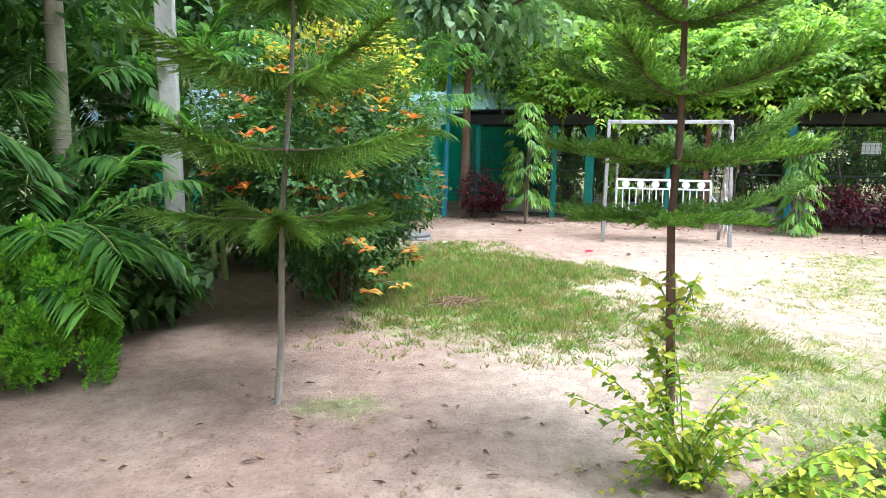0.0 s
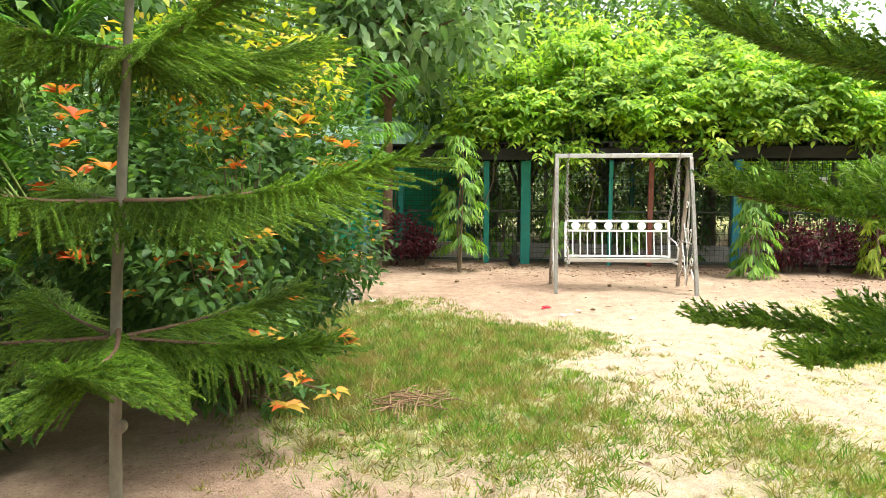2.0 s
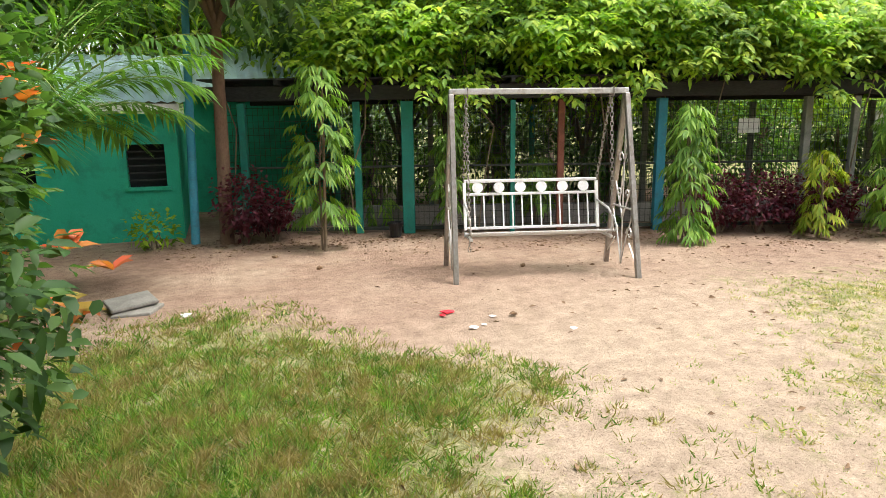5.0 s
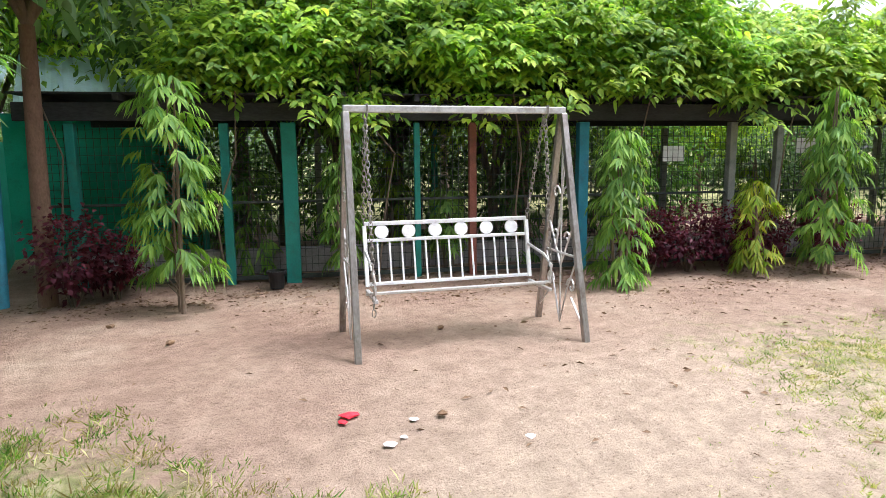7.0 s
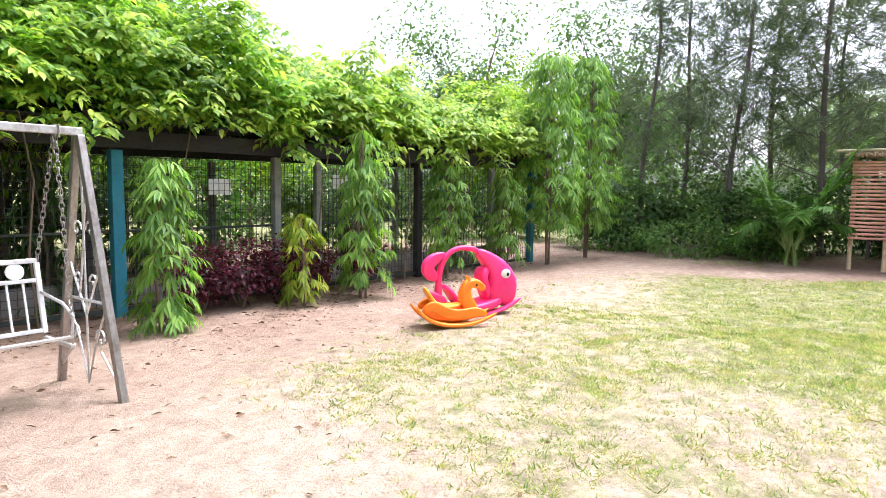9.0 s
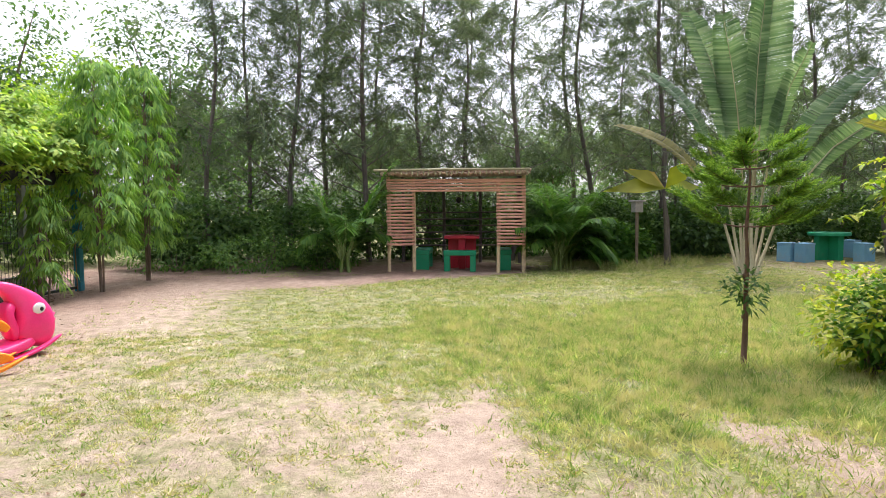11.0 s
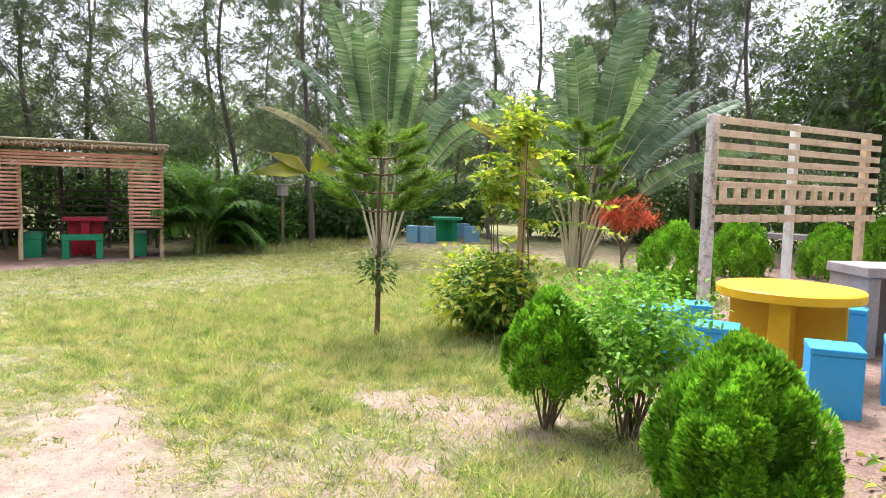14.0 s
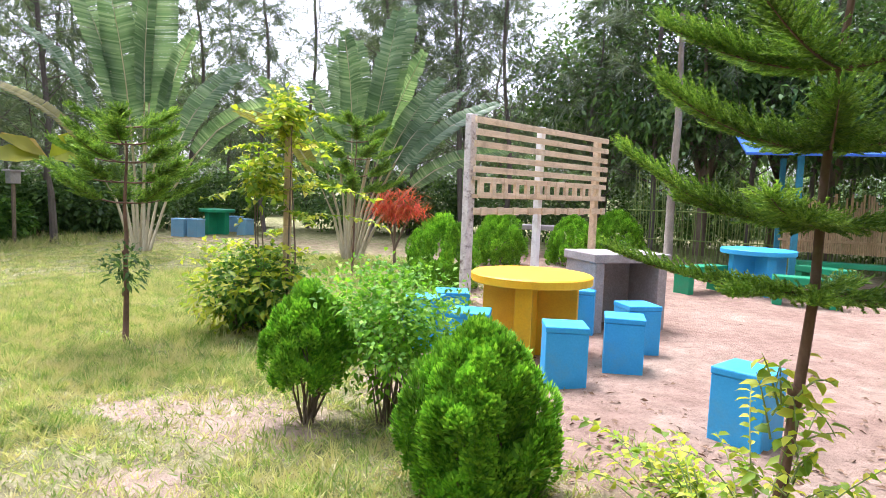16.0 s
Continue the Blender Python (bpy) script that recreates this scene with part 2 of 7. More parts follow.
def part_mesh(name, me, material, parent=None, label="", smooth=False):
    me.materials.append(material)
    if smooth:
        me.shade_smooth()
    ob = new(name, me)
    if parent:
        ob.parent = parent
    if label:
        ob["label"] = label
    return ob


def thing(name, m, label, category, group="", kind=""):
    ob = new(name)
    ob.matrix_basis = m
    return tagged(ob, label, category, group, kind)


def box(bm, cx, cy, cz, sx, sy, sz, bevel=0.0, turn=None):
    m = Matrix.Translation((cx, cy, cz))
    if turn is not None:
        m = m @ turn
    r = bmesh.ops.create_cube(bm, size=1.0, matrix=m @ Matrix.Diagonal((sx, sy, sz, 1)))
    if bevel:
        vs = set(r["verts"])
        es = [e for e in bm.edges if e.verts[0] in vs and e.verts[1] in vs]
        bmesh.ops.bevel(bm, geom=es, offset=bevel, segments=2, affect="EDGES", profile=0.5)
    return r


def tube(bm, pts, radii, sides=8, cap=True):
    """A round tube along pts; radii: one number or one a point."""
    pts = [Vector(p) for p in pts]
    if isinstance(radii, (int, float)):
        radii = [radii] * len(pts)
    rings = []
    for i, p in enumerate(pts):
        d = (pts[min(i + 1, len(pts) - 1)] - pts[max(i - 1, 0)]).normalized()
        a = Vector((0, 0, 1)) if abs(d.z) < 0.9 else Vector((1, 0, 0))
        u = d.cross(a).normalized()
        w = u.cross(d)
        rings.append([bm.verts.new(p + float(radii[i]) * (math.cos(2 * math.pi * k / sides) * u + math.sin(2 * math.pi * k / sides) * w)) for k in range(sides)])
    for r0, r1 in zip(rings, rings[1:]):
        for k in range(sides):
            bm.faces.new((r0[k], r0[(k + 1) % sides], r1[(k + 1) % sides], r1[k]))
    if cap:
        bm.faces.new(rings[0])
        bm.faces.new(rings[-1][::-1])


def lathe(bm, profile, sides=24, centre=(0, 0, 0)):
    c = Vector(centre)
    rings = [[bm.verts.new(c + Vector((r * math.cos(2 * math.pi * k / sides), r * math.sin(2 * math.pi * k / sides), z))) for k in range(sides)] for r, z in profile]
    for r0, r1 in zip(rings, rings[1:]):
        for k in range(sides):
            bm.faces.new((r0[k], r0[(k + 1) % sides], r1[(k + 1) % sides], r1[k]))
    bm.faces.new(rings[0][::-1])
    bm.faces.new(rings[-1])


def mesh_of(name, verts, faces):
    """verts (n, 3), faces (m, 4) as arrays."""
    me = bpy.data.meshes.new(name)
    verts, faces = np.asarray(verts, np.float32), np.asarray(faces, np.int32)
    k = faces.shape[1]
    me.vertices.add(len(verts))
    me.vertices.foreach_set("co", verts.ravel())
    me.loops.add(faces.size)
    me.loops.foreach_set("vertex_index", faces.ravel())
    me.polygons.add(len(faces))
    me.polygons.foreach_set("loop_start", np.arange(0, faces.size, k, dtype=np.int32))
    me.update(calc_edges=True)
    return me


def unit(a):
    return a / np.maximum(np.linalg.norm(a, axis=-1, keepdims=True), 1e-9)


def blades(name, base, along, facing, length, width, bend=0.25, fold=0.12, widest=0.45, oval=False):
    """Many leaves in one mesh: each springs from base, runs along, with its upper side to facing; bend lets the tip fall."""
    base = np.asarray(base, float)
    n = len(base)
    d = unit(np.asarray(along, float) * np.ones((n, 1)))
    s = unit(np.cross(d, np.asarray(facing, float) * np.ones((n, 1)) + 1e-4))
    u = np.cross(s, d)
    L = (np.asarray(length, float) * np.ones(n))[:, None]
    B = (np.asarray(width, float) * np.ones(n))[:, None] / 2
    down = np.array([0, 0, -1.0])
    if oval:
        tip = base + d * L * (1 - 0.25 * bend) + down * L * bend
        lo, hi = base + d * L * 0.26 + down * L * bend * 0.05, base + d * L * 0.63 + down * L * bend * 0.38
        rim = lambda c, w, e: c + s * (B * w * e) + u * B * fold * 1.6
        v = np.stack([base, rim(lo, 0.86, 1), rim(hi, 0.80, 1), tip, rim(hi, 0.80, -1), rim(lo, 0.86, -1), lo, hi], 1).reshape(-1, 3)
        i = np.arange(n)[:, None] * 8
        f = np.concatenate([i + np.array([t]) for t in ((0, 1, 6), (1, 2, 7), (1, 7, 6), (2, 3, 7), (0, 6, 5), (6, 7, 4), (6, 4, 5), (7, 3, 4))])
        return mesh_of(name, v, f)
    mid = base + d * L * widest + down * L * bend * 0.2
    tip = base + d * L * (1 - 0.25 * bend) + down * L * bend
    v = np.stack([base, mid + s * B + u * B * fold * 2, tip, mid - s * B + u * B * fold * 2, mid], 1).reshape(-1, 3)
    i = np.arange(n)[:, None] * 5
    f = np.concatenate([i + np.array([[0, 1, 4, 0]])[:, :3], i + np.array([[1, 2, 4]]), i + np.array([[0, 4, 3]]), i + np.array([[4, 2, 3]])])
    return mesh_of(name, v, f)


def strips(name, base, along, length, width, rng, bend=0.0):
    """Thin needles: one triangle each."""
    n = len(base)
    d = unit(along)
    s = unit(np.cross(d, rng.normal(size=(n, 3))))
    L = (np.asarray(length, float) * np.ones(n))[:, None]
    B = (np.asarray(width, float) * np.ones(n))[:, None] / 2
    tip = base + d * L + np.array([0, 0, -1.0]) * L * bend
    v = np.stack([base + s * B, base - s * B, tip], 1).reshape(-1, 3)
    return mesh_of(name, v, np.arange(3 * n).reshape(-1, 3))


def dirs(rng, n, up=0.0, spread=1.0):
    a = rng.uniform(0, 2 * np.pi, n)
    z = rng.uniform(-1, 1, n) * spread + up
    return unit(np.stack([np.cos(a), np.sin(a), z], 1))


def in_blob(rng, n, rx, ry, z0, z1, hollow=0.5, lumps=0.2):
    """Points in an uneven egg, most of them near its skin."""
    d = unit(rng.normal(size=(n, 3)))
    r = hollow + (1 - hollow) * rng.uniform(0, 1, n) ** 0.5
    k = 1 + lumps * np.sin(5 * np.arctan2(d[:, 1], d[:, 0]) + 3 * d[:, 2] + rng.uniform(0, 6)) * np.cos(4 * d[:, 2] + 1)
    p = d * (r * k)[:, None] * np.array([rx, ry, (z1 - z0) / 2])
    p[:, 2] += (z0 + z1) / 2
    return p, d


def grow_stems(ob, rng, n, spread, height, material, r0=0.012):
    for _ in range(n):
        a = rng.uniform(0, 6.28)
        b = rng.uniform(0.1, 1) * spread
        q = Vector((0.25 * b * math.cos(a), 0.25 * b * math.sin(a), -0.02))
        e = Vector((b * math.cos(a), b * math.sin(a), height * rng.uniform(0.7, 1)))
        w = Vector(rng.normal(size=3)) * 0.05
        bm = bmesh.new()
        tube(bm, [q, q.lerp(e, 0.4) + w + Vector((-0.1 * b * math.cos(a), -0.1 * b * math.sin(a), 0)), e], [r0, r0 * 0.8, r0 * 0.35], 6)
        part("stem", bm, material, ob)


# ---- plants ----
def bush(name, x, y, rx, ry, z0, z1, material, label, category="bush", leaves=1500, length=0.08, width=0.035, seed=1, hollow=0.45, bend=0.3, stems=7, accent=None, stem_mat=None, up=0.3, lumps=0.2, group="", stars=(), stem_r=0.012, oval=False):
    rng = np.random.default_rng(seed)
    ob = thing(name, pose(x, y, 0), label, category, group)
    grow_stems(ob, rng, stems, 0.6 * min(rx, ry), z0 + 0.6 * (z1 - z0), stem_mat or bark, stem_r)
    p, d = in_blob(rng, leaves, rx, ry, z0, z1, hollow, lumps)
    p = p + rng.normal(size=p.shape) * 0.03
    al = unit(d * 0.8 + dirs(rng, leaves, up))
    part_mesh("crown", blades("crown", p, al, d * 0.5 + np.array([0, 0, 1.0]) + rng.normal(size=p.shape) * 0.3, rng.uniform(0.7, 1.2, leaves) * length, rng.uniform(0.8, 1.2, leaves) * width, bend, oval=oval), material, ob)
    if accent:
        mat, share, lo, ln, wd = accent
        k = int(leaves * share)
        ck = max(3, k // 7)
        p, d = in_blob(rng, ck, rx * 1.02, ry * 1.02, z0, z1, 0.9, lumps)
        p = p[p[:, 2] > z0 + lo * (z1 - z0)]
        q = np.repeat(p, 7, 0)
        al = dirs(rng, len(q), 0.7, 0.5)
        part_mesh("young_foliage", blades("young_foliage", q, al, np.array([0, 0, 1.0]) + rng.normal(size=q.shape) * 0.2, rng.uniform(0.8, 1.2, len(q)) * ln, wd, 0.25, oval=oval), mat, ob, "young orange and yellow leaf tips")
    for sx, sy, sz, ln in stars:
        k = 7
        a = np.arange(k) * 2.4 + rng.uniform(0, 6)
        o = np.tile(np.array([sx - x, sy - y, sz]), (k, 1)) + rng.normal(size=(k, 3)) * 0.012
        al = np.stack([np.cos(a), np.sin(a), rng.uniform(0.1, 0.8, k)], 1)
        tip = Vector((sx - x, sy - y, sz))
        root = Vector((0.45 * tip.x, 0.45 * tip.y, max(0.1, sz - 0.12)))
        bm = bmesh.new()
        tube(bm, [root, root.lerp(tip, 0.5) + Vector((0, 0, 0.04)), tip], [0.006, 0.005, 0.003], 5)
        part("twig", bm, stem_mat or bark, ob)
        g = np.repeat(np.linspace(0.35, 0.98, 14), 2)
        q = np.array([root.lerp(tip, float(t_)) for t_ in g]) + rng.normal(size=(28, 3)) * 0.015
        part_mesh("twig_leaves", blades("twig_leaves", q, dirs(rng, 28, 0.1), np.array([0, 0, 1.0]) + rng.normal(size=q.shape) * 0.3, rng.uniform(0.06, 0.1, 28), 0.036, 0.3, oval=True), material, ob)
        part_mesh("leaf_rosette", blades("leaf_rosette", o, al, np.array([0.1, -0.3, 1.0]) + rng.normal(size=o.shape) * 0.2, rng.uniform(0.75, 1.1, k) * ln, ln * 0.34, 0.3, 0.2, oval=True), accent[0], ob, "star of orange-red young leaves")
    return ob


def araucaria(name, x, y, height, tiers, label, seed, turn=0.0, lean=(0, 0), trunk_r=0.019, finger=0.10, step=0.026, fat=1.0, needles=70, extra=(), bare=0.0, trunk_mat=None, droop=0.0, slim=1.0):
    """tiers: (z, reach, rise of the branch tips). Each branch carries two rows of finger-like branchlets, close-set with short needles."""
    rng = np.random.default_rng(seed)
    ob = thing(name, pose(x, y, 0, 0, 0, turn), label, "conifer")
    bm = bmesh.new()
    top = Vector((lean[0], lean[1], height))
    pts = [Vector((0, 0, -0.03)).lerp(top, k / 8) + Vector((0.012 * math.sin(k * 1.7), 0.012 * math.cos(k * 2.3), 0)) for k in range(9)]
    tube(bm, pts, [trunk_r * (1.1 - 0.8 * k / 8) for k in range(9)], 8)
    for z in (0.45, 0.83):
        bmesh.ops.create_icosphere(bm, subdivisions=1, radius=trunk_r * 1.3, matrix=Matrix.Translation(Vector((0, 0, 0)).lerp(top, z / height) + Vector((0.008, 0, 0))))
    part("trunk", bm, trunk_mat or bark_brown, ob, smooth=True)
    arms = []
    for z, reach, rise in tiers:
        a0 = rng.uniform(0, 6.28)
        arms += [(z, reach, rise, a0 + 2 * math.pi * k / 5 + rng.uniform(-0.25, 0.25), rng.uniform(0.8, 1.12)) for k in range(5)]
    arms += [(z, reach, rise, radians(a), 1.0) for z, reach, rise, a in extra]
    base, along, size, thick = [], [], [], []
    up = np.array([0, 0, 1.0])
    for z, reach, rise, a, stretch_ in arms:
        c = Vector((0, 0, 0)).lerp(top, z / height)
        R = reach * stretch_
        out = Vector((math.cos(a), math.sin(a), 0))
        side = Vector((-math.sin(a), math.cos(a), 0))
        wob = rng.uniform(-0.15, 0.15)
        lift = rise + rng.uniform(-0.06, 0.06)
        spine = [c + out * float(R * s) + side * float(wob * R * s * s) + Vector((0, 0, float(lift * R * (1.3 * s * s - 0.25 * s)))) for s in np.linspace(0, 1, 7)]
        lb = bmesh.new()
        tube(lb, spine, [0.008, 0.007, 0.006, 0.005, 0.004, 0.003, 0.002], 5)
        part("branch", lb, bark_brown, ob, smooth=True)
        m = max(5, int(R / step))
        for k in range(max(1, int(bare * m)), m + 1):
            s = k / m
            i = min(int(s * 6), 5)
            o = np.array(spine[i].lerp(spine[i + 1], s * 6 - i))
            full = finger * (0.62 + 0.55 * math.sin(math.pi * min(1, s * 0.80 + 0.14))) * min(1.0, reach / 0.5 + 0.3) * (slim if z <= tiers[0][0] else (1 + slim) / 2 if z <= tiers[1][0] else 1.0)
            for e in ((1, -1, 0.45, -0.45) if k < m else (1, -1, 0.5, -0.5, 0)):
                ln = full * rng.uniform(0.75, 1.15) * (1 if abs(e) == 1 else 0.75)
                zc = -0.42 + 0.62 * s + 1.0 * rise - droop + rng.uniform(-0.15, 0.15) + (0.35 if abs(e) < 1 else 0.0)
                dd = unit(np.array(out) * (0.55 + 0.35 * s) + np.array(side) * e * rng.uniform(0.7, 1.0) + up * zc)
                n = max(10, int(needles * ln / 0.1))
                g = (np.arange(n) + rng.uniform(0, 1, n)) / n
                axis_at = o + dd * (ln * g)[:, None] + up * ((zc * 0.35 + 0.05) * ln * g * g)[:, None]
                radial = unit(np.cross(rng.normal(size=(n, 3)), dd))
                base.append(axis_at)
                along.append(dd + radial * 0.62)
                size.append(rng.uniform(0.011, 0.017, n) * (1.1 - 0.45 * g) * fat)
                thick.append(np.full(n, 0.0042 * fat))
                base.append(np.stack([o, o]))
                along.append(np.stack([dd, dd + up * 0.05]))
                size.append(np.full(2, ln))
                thick.append(np.full(2, 0.0022 * fat))
    base, along = np.concatenate(base), np.concatenate(along)
    part_mesh("foliage", strips("foliage", base, along, np.concatenate(size), np.concatenate(thick), rng), LEAF["araucaria"], ob)
    return ob


def thuja(name, x, y, r, z0, z1, label, seed, sprays=1500, group="clipped conifer bushes"):
    rng = np.random.default_rng(seed)
    ob = thing(name, pose(x, y, 0), label, "bush", group)
    grow_stems(ob, rng, 16, 0.6 * r, z0 + 0.5 * (z1 - z0), bark, 0.008)
    h = z1 - z0
    lobes = max(46, sprays // 62)
    t = ((np.arange(lobes) + rng.uniform(0, 1, lobes)) / lobes) ** 1.25
    a = np.arange(lobes) * 2.39996 + rng.uniform(-0.3, 0.3, lobes)
    shell = np.where(t < 0.3, 0.80 + 0.67 * t, np.maximum(0.0, 1 - ((t - 0.3) / 0.72) ** 2.4))
    rr = r * (0.92 * shell + 0.02) * rng.uniform(0.70, 1.04, lobes)
    heart = np.stack([rr * np.cos(a), rr * np.sin(a), z0 + h * (0.05 + 0.85 * t)], 1)
    pick = rng.integers(0, lobes, sprays)
    ball = unit(rng.normal(size=(sprays, 3)) * 0.8 + unit(heart * np.array([1, 1, 0]) + 1e-4)[pick] * 0.5 + np.array([0, 0, 0.4]))
    size = (0.125 * r + 0.008) * rng.uniform(0.7, 1.35, lobes)[pick][:, None]
    c = heart[pick] + ball * size * np.array([1.0, 1.0, 1.7])
    out = unit(c * np.array([1, 1, 0]) + 1e-4)
    lean = unit(ball * 0.9 + out * 0.1 + np.array([0, 0, 0.95]) + rng.normal(size=c.shape) * 0.12)
    tang = unit(np.cross(lean, out + rng.normal(size=c.shape) * 0.4))
    base, along, face, ln = [], [], [], []
    for k in range(-2, 3):
        w = k / 2.0
        base.append(c + tang * (0.013 * k) - lean * 0.02 * abs(w))
        along.append(lean + tang * w * 0.35 + rng.normal(size=c.shape) * 0.06)
        face.append(out + rng.normal(size=c.shape) * 0.3)
        ln.append((0.050 - 0.012 * abs(w)) * rng.uniform(0.75, 1.2, sprays) * (0.7 + 0.6 * r))
    part_mesh("crown", blades("crown", np.concatenate(base), np.concatenate(along), np.concatenate(face), np.concatenate(ln), 0.015 + 0.010 * r, 0.05, 0.1, 0.6), LEAF["thuja"], ob)
    return ob


def drooper(name, x, y, height, reach, z0, material, label, seed, clusters=90, ln=0.23, group="drooping shrubs along the fence"):
    """A slim shrub with whorls of long hanging leaves."""
    rng = np.random.default_rng(seed)
    ob = thing(name, pose(x, y, 0), label, "shrub", group)
    bm = bmesh.new()
    top = Vector((rng.uniform(-0.08, 0.08), rng.uniform(-0.08, 0.08), height))
    for k in range(3):
        a = rng.uniform(0, 6.28)
        o = Vector((0.05 * math.cos(a), 0.05 * math.sin(a), -0.02))
        tube(bm, [o, o * 2 + Vector((0, 0, height * 0.4)), top * rng.uniform(0.85, 1)], [0.02, 0.014, 0.006], 6)
    t = rng.uniform(0, 1, clusters)
    a = rng.uniform(0, 2 * np.pi, clusters)
    rr = reach * (0.35 + 0.65 * rng.uniform(0, 1, clusters) ** 0.6) * np.sqrt(np.clip(1.05 - np.abs(t - 0.3) ** 1.6 * 1.6, 0.08, 1)) * (0.8 + 0.25 * np.sin(3 * a + seed))
    c = np.stack([rr * np.cos(a), rr * np.sin(a), z0 + (height - z0) * t], 1)
    for k in range(0, clusters, 4):
        tube(bm, [Vector((0, 0, max(0.05, c[k][2] - 0.25))), Vector(c[k])], [0.006, 0.003], 4)
    part("stem", bm, bark, ob)
    m = 9
    out = np.stack([np.cos(a), np.sin(a), 0 * a], 1)
    shoot = unit(out + rng.normal(size=(clusters, 3)) * 0.35 + np.array([0, 0, -0.25]))
    side = unit(np.cross(shoot, np.array([0, 0, 1.0])))
    reach_ = rng.uniform(0.10, 0.22, clusters)[:, None] * ln / 0.2
    base, al, fc, lens = [], [], [], []
    for k in range(m):
        s = (k + 0.5) / m
        e = (1 if k % 2 else -1) * rng.uniform(0.4, 1.0, (clusters, 1)) if k < m - 1 else 0.0
        base.append(c + shoot * (reach_ * s) + np.array([0, 0, -1.0]) * (reach_ * 0.35 * s * s))
        al.append(shoot * (0.45 + 0.3 * s) + side * e + np.array([0, 0, -0.75]) + rng.normal(size=c.shape) * 0.16)
        fc.append(out * 0.9 + np.array([0, 0, 0.8]) + rng.normal(size=c.shape) * 0.2)
        lens.append(rng.uniform(0.75, 1.15, clusters) * ln * 0.98 * (1.05 - 0.2 * s))
    part_mesh("crown", blades("crown", np.concatenate(base), np.concatenate(al), np.concatenate(fc), np.concatenate(lens), ln * 0.20, 0.30, 0.18, 0.42), material, ob)
    return ob


def frond(rng, base, along, facing, o, out, length, rise, droop, leaflet, n=44, vee=0.5):
    """A feather leaf: adds leaflets; returns its rib."""
    up = np.array([0, 0, 1.0])
    s = np.linspace(0, 1, 9)
    rib = [o + out * (length * 0.85 * k) + up * (length * (rise * k - droop * k * k)) for k in s]
    side = np.cross(out, up)
    for k in np.linspace(0.16, 1, n):
        i = min(int(k * 8), 7)
        p = rib[i] + (rib[i + 1] - rib[i]) * (k * 8 - i)
        tan = unit(rib[i + 1] - rib[i])
        for e in (1, -1):
            base.append(p)
            along.append(tan * 0.7 + side * e + up * vee * (0.6 - k) + rng.normal(size=3) * 0.1)
            facing.append(up + 0 * p)
            leaflet.append((0.5 + 0.9 * math.sin(math.pi * min(1, 0.15 + 0.8 * k))) * rng.uniform(0.85, 1.1))
    return rib


def areca(name, x, y, fronds, length, label, seed, z0=0.1, lift=0.9, material=None, stems=5, leaf=0.30, droop=0.75, aim=None, wide=0.03):
    rng = np.random.default_rng(seed)
    ob = thing(name, pose(x, y, 0), label, "palm")
    bm = bmesh.new()
    base, along, facing, lf = [], [], [], []
    for k in range(fronds):
        a = rng.uniform(0, 6.28) if aim is None else aim + rng.normal() * 0.9
        out = np.array([math.cos(a), math.sin(a), 0.0])
        o = out * 0.08 + np.array([0, 0, z0 + rng.uniform(0, 0.25)])
        L = length * rng.uniform(0.7, 1.1)
        rib = frond(rng, base, along, facing, o, out, L, lift * rng.uniform(0.6, 1.5), droop * rng.uniform(0.7, 1.2), lf)
        tube(bm, rib, [0.014, 0.012, 0.010, 0.009, 0.008, 0.006, 0.005, 0.004, 0.002], 5)
    for k in range(stems):
        a = rng.uniform(0, 6.28)
        tube(bm, [(0.12 * math.cos(a), 0.12 * math.sin(a), -0.03), (0.05 * math.cos(a), 0.05 * math.sin(a), z0 + 0.25)], [0.035, 0.028], 8)
    part("stem", bm, stalk_green if material is None else bark, ob, smooth=True)
    n = len(base)
    part_mesh("foliage", blades("foliage", np.array(base), np.array(along), np.array(facing), np.array(lf) * leaf, wide, 0.3, 0.1), material or LEAF["palm"], ob)
    return ob


